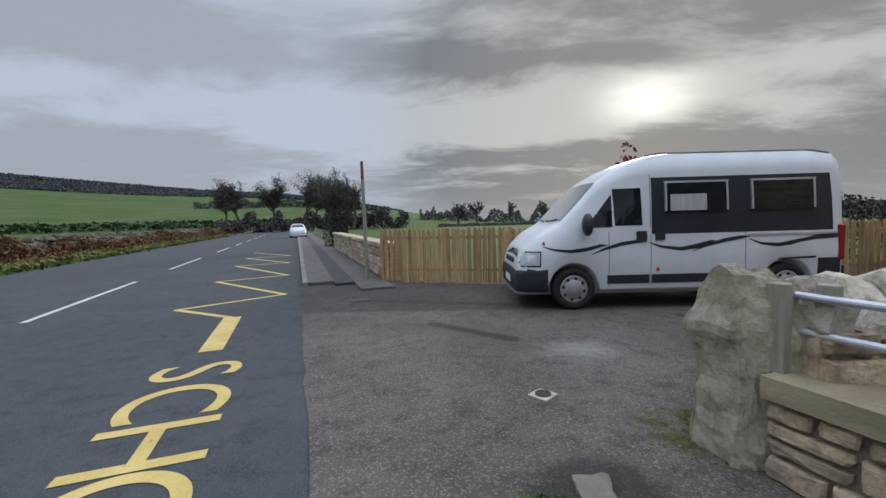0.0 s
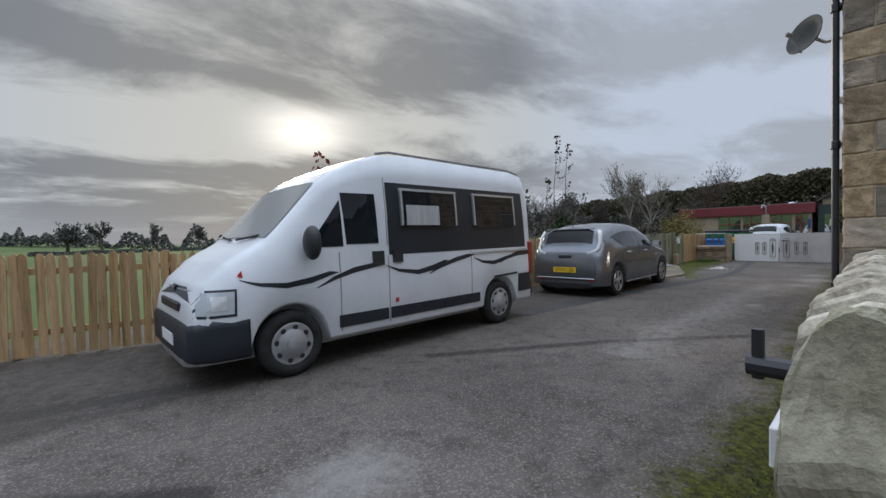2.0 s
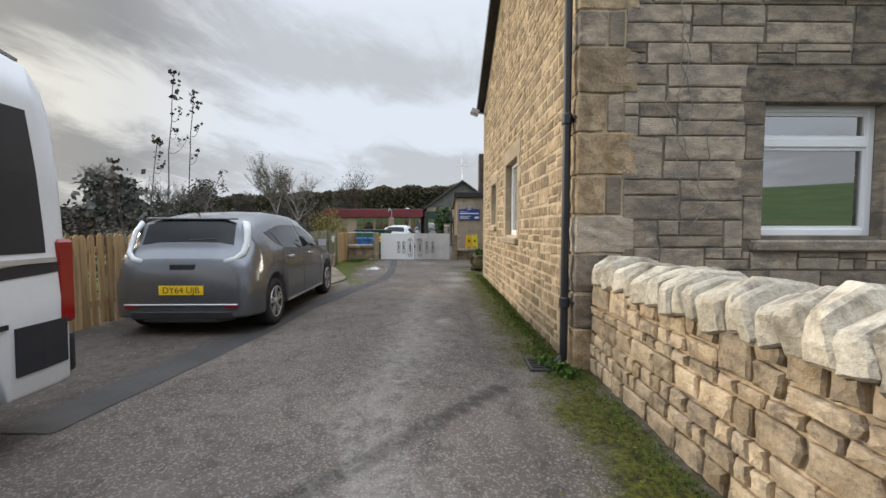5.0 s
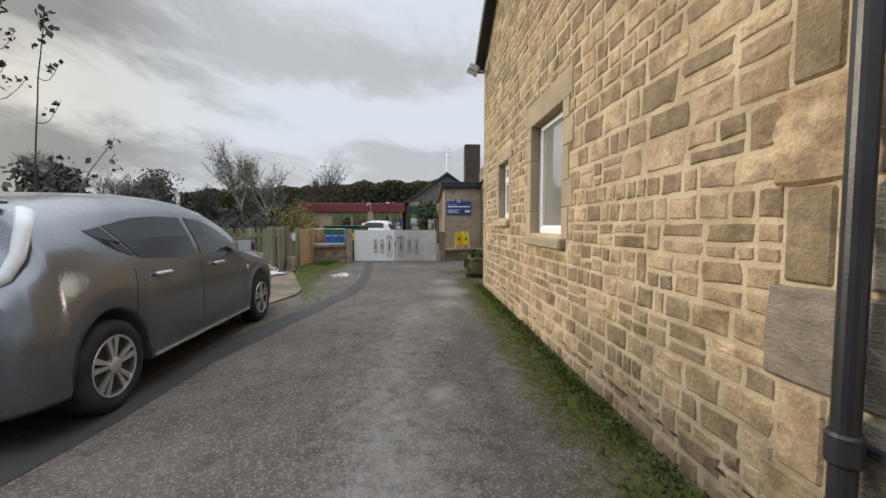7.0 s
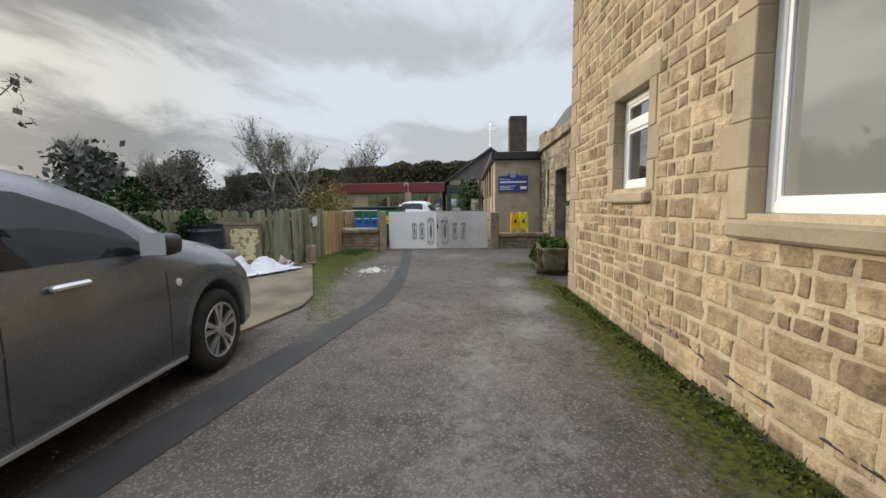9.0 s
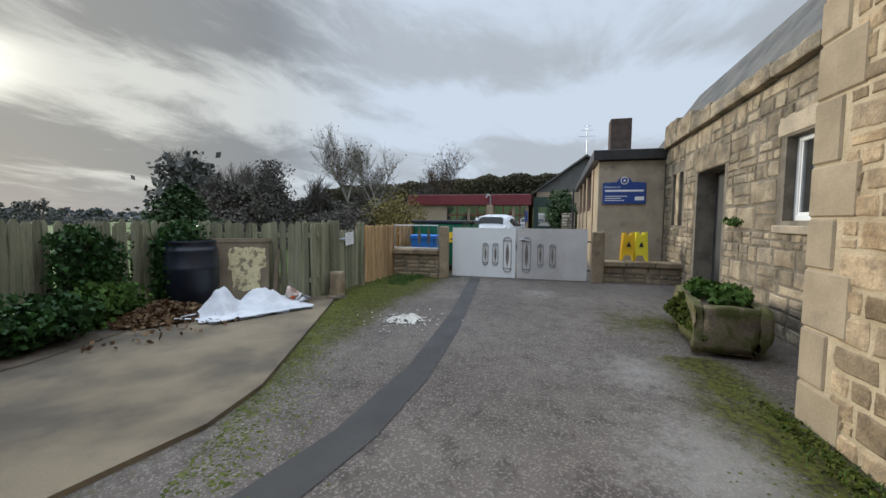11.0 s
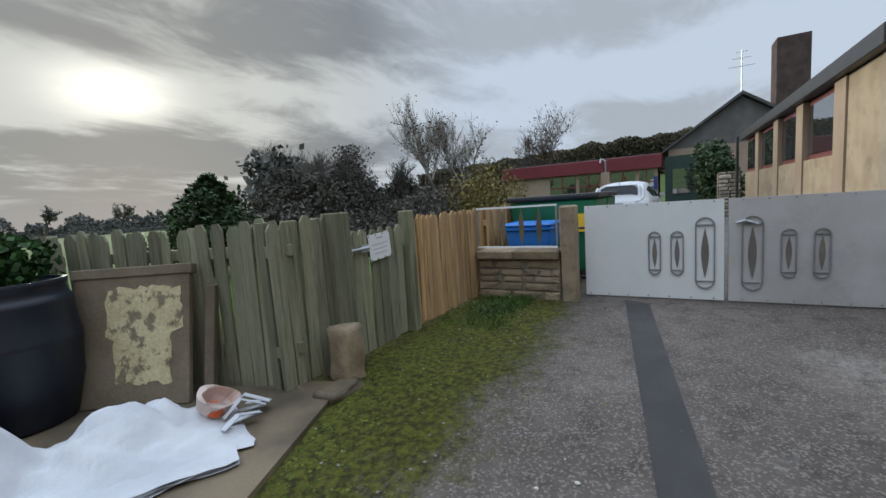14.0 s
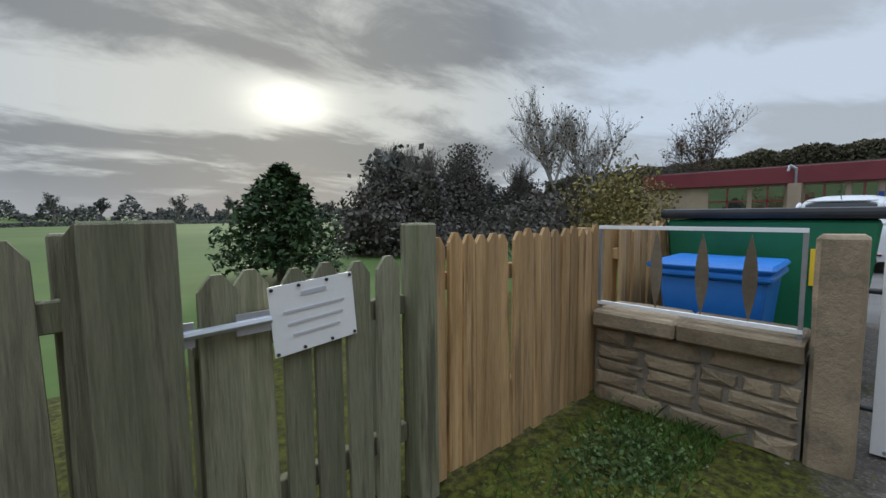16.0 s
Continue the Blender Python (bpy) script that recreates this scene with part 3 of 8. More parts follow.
# ---- stone pieces ----
def stone_shape(seed, puff=0.35, jag=0.06):
    """A squared stone, one by one by one, its rough face towards -y; 40 triangles."""
    r = random.Random(seed)
    outline = []
    for i in range(10):
        side = [(-0.5, -0.5), (-0.17, -0.5), (0.17, -0.5), (0.5, -0.5), (0.5, 0.0), (0.5, 0.5), (0.17, 0.5), (-0.17, 0.5), (-0.5, 0.5), (-0.5, 0.0)][i]
        k = 0.5 if i in (0, 3, 5, 8) else 1.0
        outline.append((side[0] * (1 - r.uniform(0, jag) * (1.6 if k == 0.5 else 1)), side[1] * (1 - r.uniform(0, jag * 1.4))))
    vs, fs = [], []
    for x, z in outline:
        vs.append((x, 0.5, z))
    for x, z in outline:
        vs.append((x, -0.5 + puff, z))
    for x, z in outline:
        vs.append((x * 0.87 + r.uniform(-0.03, 0.03), -0.5 + r.uniform(0, puff * 0.6), z * 0.84 + r.uniform(-0.03, 0.03)))
    vs.append((r.uniform(-0.1, 0.1), -0.5, r.uniform(-0.1, 0.1)))
    n = 10
    for i in range(n):
        j = (i + 1) % n
        fs += [(i, j, n + j, n + i), (n + i, n + j, 2 * n + j, 2 * n + i), (2 * n + i, 2 * n + j, 3 * n)]
    return vs, fs


STONES = [stone_shape(k, 0.34, 0.085) for k in range(12)]
ROUGH = [stone_shape(40 + k, 0.26, 0.11) for k in range(9)]
RAGGED = [stone_shape(80 + k, 0.40, 0.13) for k in range(16)]
ASHLAR = [stone_shape(120 + k, 0.2, 0.045) for k in range(10)]


def lay(rects, parent, material, frame_m, depth, first, label, shapes=STONES, keep=300, askew=0.0):
    """Lays rectangles (x, z, width, height) of a wall's face as stones: those that first() picks are parts, the rest is joined."""
    pool = []
    for vs, fs in shapes:
        me = bpy.data.meshes.new("stone")
        me.from_pydata(vs, [], fs)
        me.materials.append(M[material])
        pool.append(me)
    verts, faces, made = [], [], 0
    for x, z, w, h in rects:
        k = rng.randrange(len(shapes))
        d = depth * rng.uniform(0.75, 1.2)
        tip = rng.gauss(0, askew * min(1.0, 0.12 / w)) if askew else 0.0
        swing = Matrix.Rotation(radians(tip) + (math.pi if rng.random() < 0.5 else 0), 4, "Y")
        m = frame_m @ Matrix.Translation((x + w / 2, 0, z + h / 2)) @ swing @ Matrix.Diagonal((w, d, h, 1))
        if made < keep and first(x, z):
            ob = new("stone", pool[k])
            ob.parent = parent
            ob.matrix_local = m
            made += 1
        else:
            base = len(verts)
            verts += [m @ Vector(v) for v in shapes[k][0]]
            faces += [tuple(base + i for i in f) for f in shapes[k][1]]
    if verts:
        raw("stonework", verts, faces, material, parent, label, kind="stuff")


def rubble(x0, x1, z0, z1, holes, course=(0.20, 0.34), width=(0.16, 0.5), joint=0.014, roofline=None):
    """Courses of squared stones of mixed size, broken into smaller stones here and there, round the openings."""
    out, z = [], z0
    while z < z1 - 0.05:
        h = min(rng.uniform(*course), z1 - z)
        if z1 - z - h < 0.09:
            h = z1 - z
        x = x0
        while x < x1 - 0.02:
            w = min(rng.uniform(*width) * (1.5 if h > sum(course) / 2 else 1.0), x1 - x)
            if x1 - x - w < 0.1:
                w = x1 - x
            kind = rng.random()
            if h > 0.17 and kind < 0.62:
                cut = h * rng.uniform(0.38, 0.62)
                for zz, hh in ((z, cut), (z + cut, h - cut)):
                    n = 1 if w < 0.2 else rng.choice((1, 1, 2))
                    xs = [0] + sorted(rng.uniform(0.3, 0.7) for _ in range(n - 1)) + [1]
                    out += [(x + w * a, zz, w * (b - a), hh) for a, b in zip(xs, xs[1:])]
            else:
                out.append((x, z, w, h))
            x += w
        z += h
    res = []
    for x, z, w, h in out:
        parts = [(x, z, w, h)]
        for hx0, hz0, hx1, hz1 in holes:
            nxt = []
            for a, b, c, d in parts:
                if a >= hx1 or a + c <= hx0 or b >= hz1 or b + d <= hz0:
                    nxt.append((a, b, c, d))
                    continue
                if a < hx0:
                    nxt.append((a, b, hx0 - a, d))
                if a + c > hx1:
                    nxt.append((hx1, b, a + c - hx1, d))
                l, r_ = max(a, hx0), min(a + c, hx1)
                if b < hz0:
                    nxt.append((l, b, r_ - l, hz0 - b))
                if b + d > hz1:
                    nxt.append((l, hz1, r_ - l, b + d - hz1))
            parts = nxt
        for a, b, c, d in parts:
            if c < 0.05 or d < 0.04:
                continue
            if roofline and b + d > min(roofline(a), roofline(a + c)):
                continue
            res.append((a + joint / 2, b + joint / 2, c - joint, d - joint))
    return res


def pierced(x0, x1, z0, z1, holes, thick, bm=None):
    """A wall slab in x and z, from y = 0 back to y = thick, with its openings cut through."""
    bm = bm or bmesh.new()
    xs = sorted({x0, x1, *[h[0] for h in holes], *[h[2] for h in holes]})
    zs = sorted({z0, z1, *[h[1] for h in holes], *[h[3] for h in holes]})
    for a, b in zip(xs, xs[1:]):
        for c, d in zip(zs, zs[1:]):
            if any(h[0] <= a and b <= h[2] and h[1] <= c and d <= h[3] for h in holes):
                continue
            box(bm, a, 0, c, b, thick, d)
    bmesh.ops.remove_doubles(bm, verts=bm.verts, dist=1e-5)
    seen = {}
    for f in bm.faces:
        seen.setdefault(tuple(round(c, 4) for c in f.calc_center_median()), []).append(f)
    bmesh.ops.delete(bm, geom=[f for fs in seen.values() if len(fs) > 1 for f in fs], context="FACES_ONLY")
    return bm


# ---- ground ----
def height(x, y):
    """The land: level round the drive, falling a little to the fields, with a heath hill on the far left."""
    d = math.hypot(x, y)
    az = math.degrees(math.atan2(x, y))
    z = -0.03
    if d > 130:
        k = min(1.0, (d - 130) / 450)
        left = max(0.0, min(1.0, (-az + 8) / 32)) if az < 8 else 0.0
        left = left * left * (3 - 2 * left)
        rise = max(0.0, min(1.0, (d - 560) / 260))
        z += left * (34 * k + 40 * max(0.0, min(1.0, (-az - 4) / 45)) * rise * rise * (3 - 2 * rise))
        z += k * 3.0 * noise.noise((x * 0.006, y * 0.006, 0))
        right = max(0.0, min(1.0, (az - 58) / 25)) * max(0.0, min(1.0, (d - 90) / 200))
        z += right * 16
        z -= min(1.5, (d - 130) * 0.01) if az > 5 else 0
    return z


def build_ground():
    vs, fs = [(8, 5, -0.03)], []
    radii = [4, 8, 14, 22, 32, 45, 60, 80, 105, 135, 170, 215, 270, 340, 430, 540, 700, 900, 1200, 1600, 2400]
    n = 120
    for r in radii:
        for i in range(n):
            a = 2 * math.pi * i / n
            x, y = 8 + r * math.sin(a), 5 + r * math.cos(a)
            vs.append((x, y, height(x, y)))
    for i in range(n):
        fs.append((0, 1 + (i + 1) % n, 1 + i))
    for k in range(len(radii) - 1):
        for i in range(n):
            a, b = 1 + k * n + i, 1 + k * n + (i + 1) % n
            fs.append((a, b, b + n, a + n))
    tagged(raw("ground", vs, fs, "field", smooth=True), "green grass fields rising to far hills", "ground", kind="structure")


build_ground()


def quad_sheet(name, pts, z, material, label, category):
    bm = bmesh.new()
    f = bm.faces.new([bm.verts.new((*p[:2], z)) for p in pts])
    if f.normal.z < 0:
        f.normal_flip()
    return tagged(part(name, bm, material), label, category, kind="structure")


def build_drive():
    """The drive's sheet in small cells, with layers: moss by the walls and the pad, pale worn patches, dirty seams,
    painted shade under the vehicles.
    """
    x0, x1, y0, y1, c = -3.4, 24.4, -6.0, 11.4, 0.1
    nx, ny = int((x1 - x0) / c), int((y1 - y0) / c)
    vs, idx, layers = [], {}, []
    pales = [(1.9, 5.0, 1.0, 0.9), (3.2, 4.4, 0.9, 0.5), (7.0, 4.25, 0.35, 0.6), (9.4, 4.6, 0.7, 0.8), (6.0, 4.6, 0.4, 0.4), (5.4, 4.2, 0.3, 0.4), (12.0, 4.9, 0.8, 0.7), (14.2, 4.2, 1.5, 0.95), (15.6, 4.4, 1.2, 0.8), (13.0, 4.4, 1.2, 0.8), (11.0, 4.6, 0.9, 0.7), (19.2, 5.4, 1.0, 0.7), (15.5, 5.0, 1.3, 0.5), (17.8, 6.0, 0.6, 0.5), (0.4, 6.4, 1.3, 0.5)]
    lines = [((3.7, 6.45), (5.55, 5.3), 0.17), ((5.55, 5.3), (7.0, 4.1), 0.15), ((0.2, 6.2), (1.2, 5.4), 0.2), ((-1.3, 8.0), (2.2, 7.2), 0.3)]

    def seg(p, a, b):
        a, b, p = Vector(a), Vector(b), Vector(p)
        t = max(0, min(1, (p - a).dot(b - a) / (b - a).length_squared))
        return (p - a - (b - a) * t).length

    for j in range(ny + 1):
        for i in range(nx + 1):
            x, y = x0 + i * c, y0 + j * c
            w = (Vector((x, y, 0)) - R0).dot(RN)
            if w < -0.14:
                continue
            if w < 0.08:
                p = Vector((x, y, 0)) - RN * (w + 0.02 + 0.03 * noise.noise((x * 3, y * 3, 0)))
                x, y = p.x, p.y
            idx[i, j] = len(vs)
            vs.append((x, y, 0.012 if not w < 0.08 else 0.008))
            wall = 3.2 if x < 7.46 else 3.45 + (x - 11.3) * 0.028
            moss = 0.0
            if 2.2 < x < 16.2:
                moss = max(0, 1 - abs(y - wall - 0.24) / 0.66) * 0.95
            if x > 16 and y < 4.6:
                moss = max(moss, max(0, 1 - math.hypot(x - 17.4, (y - 3.7) * 0.8) / 1.9) * 0.8)
            if x > 12.4 and y > 6.7:
                edge = min(1, max(0, (x - 12.4) / 1.5)) * min(1, max(0, (y - (6.40 + (x - 13.8) * 0.06) - 0.15) / 0.75))
                moss = max(moss, edge * (0.72 + 0.3 * min(1, max(0, (y - 7.2) / 0.8)) + 0.25 * noise.noise((x * 0.9, y * 0.9, 5))))
            if x < 2.6 and 2.6 < y < 3.8:
                moss = max(moss, 0.75 * max(0, 1 - math.hypot(x - 2.05, y - 3.25) / 0.7))
            pl = max((k * max(0, 1 - math.hypot(x - px, (y - py) * 1.4) / r) for px, py, r, k in pales), default=0)
            dt = max(max(0, 1 - seg((x, y), a, b) / r) for a, b, r in lines)
            if 2.2 < x < 13.0:
                dt = max(dt, 0.5 * max(0, 1 - abs(y - wall - 0.8) / 0.45))
            if x < 2.0:
                dt = max(dt, 1.3 * max(0, 1 - math.hypot(x - 1.3, y - 2.6) / 0.62))
            # shade below the parked van and car, painted into the tarmac
            if y > 6.7 and x < 13.0:
                dt = max(dt, 0.6 * min(1, (y - 6.7) / 0.4))
            if 5.0 < x < 20.4:
                pl = max(pl, (0.66 if x < 12 else max(0.25, 0.66 - 0.2 * (x - 12))) * max(0, 1 - abs(y - 4.95 - 0.12 * noise.noise((x * 0.5, 0, 2))) / 1.15) + 0.12 * noise.noise((x * 0.8, y * 1.1, 4)))
            if x > 15.5 and y > 6.7:
                dt = max(dt, 0.75 * min(1, (x - 15.5) / 2.2) * min(1, (y - 6.7) / 1.1) + 0.2 * noise.noise((x * 1.2, y * 1.2, 9)))
            if x > 14:
                dt = max(dt, 0.30 * min(1, (x - 14) / 2))
            layers.append((moss, pl, dt))
    fs = []
    for j in range(ny):
        for i in range(nx):
            k = [(i, j), (i + 1, j), (i + 1, j + 1), (i, j + 1)]
            if all(q in idx for q in k):
                fs.append([idx[q] for q in k])
    ob = raw("driveway", vs, fs, "drive")
    for n, nm in enumerate(("moss", "pale", "dirt_shade")):
        at = ob.data.attributes.new(nm, "FLOAT", "POINT")
        at.data.foreach_set("value", [l[n] for l in layers])
    tagged(ob, "worn grey brown gravelly tarmac drive with moss", "driveway", kind="structure")


build_drive()
quad_sheet("road", [road(-60, 0.05), road(-60, -9.6), road(230, -9.0), road(230, 0.05)], 0.002, "road", "blue grey tarmac country road", "road")
quad_sheet("verge", [road(-60, -9.6), road(-60, -13.0), road(150, -12.0), road(150, -9.4)], 0.0, "strawgrass", "rough pale grass verge by the road", "verge")
# dark repair strip down the drive and the concrete pad beside it
seam_l = [(6.2, 7.34), (7.3, 7.28), (9.1, 7.08), (11.0, 6.92), (13.0, 6.56), (14.0, 6.35), (15.2, 6.31), (17.2, 6.47), (20.7, 6.92)]
seam_r = [(20.57, 6.66), (17.3, 6.26), (16.0, 6.13), (14.9, 6.06), (14.0, 6.08), (13.0, 6.26), (11.3, 6.51), (10.2, 6.68), (9.0, 6.70), (7.8, 6.82), (6.2, 6.98)]
quad_sheet("trench_repair", seam_l + seam_r, 0.017, "seam", "dark tarmac repair strip along the drive", "road patch")
bm = bmesh.new()
for pts in ([(11.6, 7.3), (12.7, 7.3), (13.8, 7.10), (14.39, 7.19), (17.75, 8.50), (17.5, 9.2), (16.9, 10.5), (11.6, 10.5)],):
    lo = [bm.verts.new((x, y, -0.02)) for x, y in pts]
    hi = [bm.verts.new((x, y, 0.045)) for x, y in pts]
    bm.faces.new(hi)
    for i in range(len(pts)):
        bm.faces.new((lo[i], lo[(i + 1) % len(pts)], hi[(i + 1) % len(pts)], hi[i]))
bmesh.ops.recalc_face_normals(bm, faces=bm.faces)
tagged(part("concrete_pad", bm, "concrete"), "stained brown concrete pad beside the drive", "concrete pad", kind="structure")
quad_sheet("yard", [(20.9, -2), (48, -2), (48, 9.6), (20.9, 9.6)], 0.0, "path", "grey tarmac school yard behind the gates", "yard")
# bed of soil and leaves under the old fence
quad_sheet("soil_bed", [(11.6, 10.5), (11.6, 9.2), (14.2, 9.35), (16.1, 9.75), (16.9, 10.5)], 0.052, "soil", "dark soil bed with leaf litter", "soil")

# footpath beyond the drive: kerb, pale slabs, tarmac
for name, w0, w1, s0, s1, z, material, label in (
    ("kerb", 0.05, 0.16, 2.2, 60, 0.10, "slabs", "pale stone kerb along the road"),
    ("pavement", 0.16, 0.75, 2.2, 60, 0.09, "paving", "brown grey paved strip beside the kerb"),
    ("pavement", 0.75, 1.2, 1.9, 60, 0.075, "seam", "dark tarmac strip in the footpath"),
    ("pavement", 1.2, 1.95, 0.9, 60, 0.06, "paving", "grey tarmac footpath along the stone wall"),
):
    bm = bmesh.new()
    c = [road(s0, w0), road(s1, w0 + (0.2 if w0 > 0.1 else 0)), road(s1, w1 + 0.25), road(s0, w1)]
    lo = [bm.verts.new((p.x, p.y, -0.02)) for p in c]
    hi = [bm.verts.new((p.x, p.y, z)) for p in c]
    bm.faces.new(hi)
    for i in range(4):
        bm.faces.new((lo[i], lo[(i + 1) % 4], hi[(i + 1) % 4], hi[i]))
    bmesh.ops.recalc_face_normals(bm, faces=bm.faces)
    tagged(part(name, bm, material), label, "pavement", kind="structure")

# ---- road paint ----
def ribbon(pts, width, z):
    """A flat painted band along a line of points."""
    bm = bmesh.new()
    for a, b in zip(pts, pts[1:]):
        a, b = Vector((a[0], a[1], 0)), Vector((b[0], b[1], 0))
        d = (b - a).normalized()
        n = Vector((-d.y, d.x, 0)) * width / 2
        f = bm.faces.new([bm.verts.new((p.x, p.y, z)) for p in (a - n - d * width * 0.2, b - n + d * width * 0.2, b + n + d * width * 0.2, a + n - d * width * 0.2)])
        z += 0.0002
        if f.normal.z < 0:
            f.normal_flip()
    return bm


for k, (s0, s1) in enumerate(((0.6, 5.6), (9.0, 14.2), (18.6, 23.6), (27, 31), (35, 39), (43, 47), (51, 55), (59, 63))):
    tagged(part("centre_line", ribbon([road(s0, -4.2 - 0.008 * s0), road(s1, -4.2 - 0.008 * s1)], 0.11, 0.006), "roadwhite"), "white dashed centre line painted on the road", "road marking", group="centre line dashes", kind="structure")
zig = [road(-0.6, -1.05), road(0.53, -2.08), road(1.33, -0.32), road(4.3, -2.06), road(4.8, -0.32), road(8.7, -2.15), road(8.9, -0.35), road(12.4, -2.2), road(12.7, -0.36), road(16.2, -2.2)]
tagged(part("zigzag_marking", ribbon(zig, 0.11, 0.006), "roadyellow"), "yellow school zigzag line painted on the road", "road marking", kind="structure")
tagged(part("road_bar", ribbon([road(-2.38, -1.04), road(-0.62, -1.05)], 0.26, 0.0075), "roadyellow"), "thick yellow bar painted on the road", "road marking", kind="structure")
letter_m = Matrix(((-RU.x, RN.x, 0, 0), (-RU.y, RN.y, 0, 0), (0, 0, 1, 0), (0, 0, 0, 1)))
for k, ch in enumerate("SCHOOL"):
    bm = text_bm(ch, 1.16, 0.0)
    placed(bm, Matrix.Translation(road(-3.12 - 0.74 * k, -1.08, 0.007)) @ letter_m @ Matrix.Diagonal((0.95, 1.0, 1, 1)))
    tagged(part("road_letter", bm, "roadyellow"), "yellow letter painted on the road", "road marking", group="painted road word", kind="structure")

# ---- house ----
HX, HY, HX2 = 7.46, 3.45, 15.0
TURN_HOUSE = Matrix.Translation((11.3, HY, 0)) @ Matrix.Rotation(radians(1.6), 4, "Z") @ Matrix.Translation((-11.3, -HY, 0))

APEX_X, APEX_Z, EAVE_Z = 11.3, 6.45, 4.62


def gable(x):
    return APEX_Z - abs(x - APEX_X) * (APEX_Z - EAVE_Z) / (HX2 - APEX_X)


house = thing("house", "two storey buff sandstone house with gable", "house")
house.matrix_world = TURN_HOUSE
win_n = [(10.25, 1.19, 11.36, 2.46), (12.6, 1.4, 13.38, 2.3)]
win_w = [(0.66, 1.24, 1.78, 2.44), (0.8, 3.48, 1.68, 4.55), (-2.6, 1.24, -1.5, 2.44)]
turn_n = Matrix.Translation((0, HY, 0)) @ Matrix.Diagonal((1, -1, 1, 1))
# the gable wall: local x is world x, the face looks to +y
bm = pierced(HX, HX2, -0.05, EAVE_Z, win_n, 0.42)
prism([(HX, EAVE_Z), (HX2, EAVE_Z), (APEX_X, APEX_Z)], 0.42, bm=bm)
placed(bm, turn_n)
bmesh.ops.reverse_faces(bm, faces=bm.faces)
north = part("wall_north", bm, "mortar", house, "buff rubble wall with cream pointing")
bm = pierced(-6.0, HY - 0.42, -0.05, EAVE_Z, win_w, 0.42)
west_m = Matrix(((0, 1, 0, HX), (1, 0, 0, 0), (0, 0, 1, 0), (0, 0, 0, 1)))
placed(bm, west_m)
bmesh.ops.reverse_faces(bm, faces=bm.faces)
west = part("wall_west", bm, "mortar_grey", house, "weathered grey sandstone front wall")
part("wall_east", B(HX2 - 0.42, -6.0, -0.05, HX2, HY - 0.42, EAVE_Z), "mortar_grey", house)
part("wall_south", B(HX + 0.42, -6.0, -0.05, HX2 - 0.42, -5.58, EAVE_Z), "mortar_grey", house)
part("floor", B(HX + 0.42, -5.58, 0.1, HX2 - 0.42, HY - 0.42, 0.14), "room", house)
part("upper_floor", B(HX + 0.42, -5.58, 2.7, HX2 - 0.42, HY - 0.42, 2.9), "room", house)
roof = prism([(HX - 0.22, EAVE_Z - 0.1), (APEX_X, APEX_Z + 0.02), (HX2 + 0.22, EAVE_Z - 0.1), (HX2 + 0.22, EAVE_Z + 0.04), (APEX_X, APEX_Z + 0.17), (HX - 0.22, EAVE_Z + 0.04)], 9.8, Matrix.Translation((0, -6.2, 0)))
part("roof", roof, "slate", house, "grey slate roof")
for sx in (-1, 1):
    ex = HX - 0.2 if sx < 0 else HX2 + 0.2
    bm = prism([(ex, EAVE_Z - 0.22), (APEX_X, APEX_Z - 0.1), (APEX_X, APEX_Z + 0.09), (ex, EAVE_Z - 0.03)], 0.05, Matrix.Translation((0, HY + 0.152, 0)))
    part("bargeboard", bm, "black", house, "black painted bargeboard")
    part("gutter", rod(bmesh.new(), (ex, -6.2, EAVE_Z - 0.09), (ex, HY + 0.14, EAVE_Z - 0.09), 0.06), "black", house, "black gutter")


def pvc_window(parent, x0, z0, x1, z1, m, transom=None, curtain=False, split=None):
    """A white frame with a top light and panes, set in the opening; x runs along the wall, y into the room."""
    w = thing("window", "", "")
    for k in ("label", "category"):
        if k in w:
            del w[k]
    w.parent = parent
    w.matrix_local = m
    f = 0.065
    bm = bmesh.new()
    box(bm, x0, 0.10, z0, x0 + f, 0.17, z1, bevel=0.006)
    box(bm, x1 - f, 0.10, z0, x1, 0.17, z1, bevel=0.006)
    box(bm, x0 + f, 0.10, z0, x1 - f, 0.17, z0 + f, bevel=0.006)
    box(bm, x0 + f, 0.10, z1 - f, x1 - f, 0.17, z1, bevel=0.006)
    if transom:
        box(bm, x0 + f, 0.095, transom - 0.04, x1 - f, 0.17, transom + 0.04, bevel=0.006)
    part("window_frame", bm, "upvc", w, "white plastic frame")
    part("window_sill", B(x0 - 0.01, 0.06, z0 - 0.035, x1 + 0.01, 0.17, z0 - 0.002, bevel=0.006), "upvc", w)
    rows = [(z0 + f, (transom or z1 + f - 0.04) - 0.04)] + ([(transom + 0.04, z1 - f)] if transom else [])
    for a, b in rows:
        bm = bmesh.new()
        for c in (x0 + f, x1 - f - 0.028):
            box(bm, c, 0.112, a, c + 0.028, 0.15, b)
        box(bm, x0 + f + 0.028, 0.112, a, x1 - f - 0.028, 0.15, a + 0.028)
        box(bm, x0 + f + 0.028, 0.112, b - 0.028, x1 - f - 0.028, 0.15, b)
        part("sash", bm, "upvc", w)
        part("pane", B(x0 + f + 0.028, 0.128, a + 0.028, x1 - f - 0.028, 0.138, b - 0.028), "netglass" if curtain else "glass", w, "reflecting glass pane")
    if curtain:
        part("curtain", B(x0 + f, 0.2, z0 + 0.05, x0 + 0.32, 0.215, z1 - 0.05), "curtain", w, "pale net curtain")
    return w


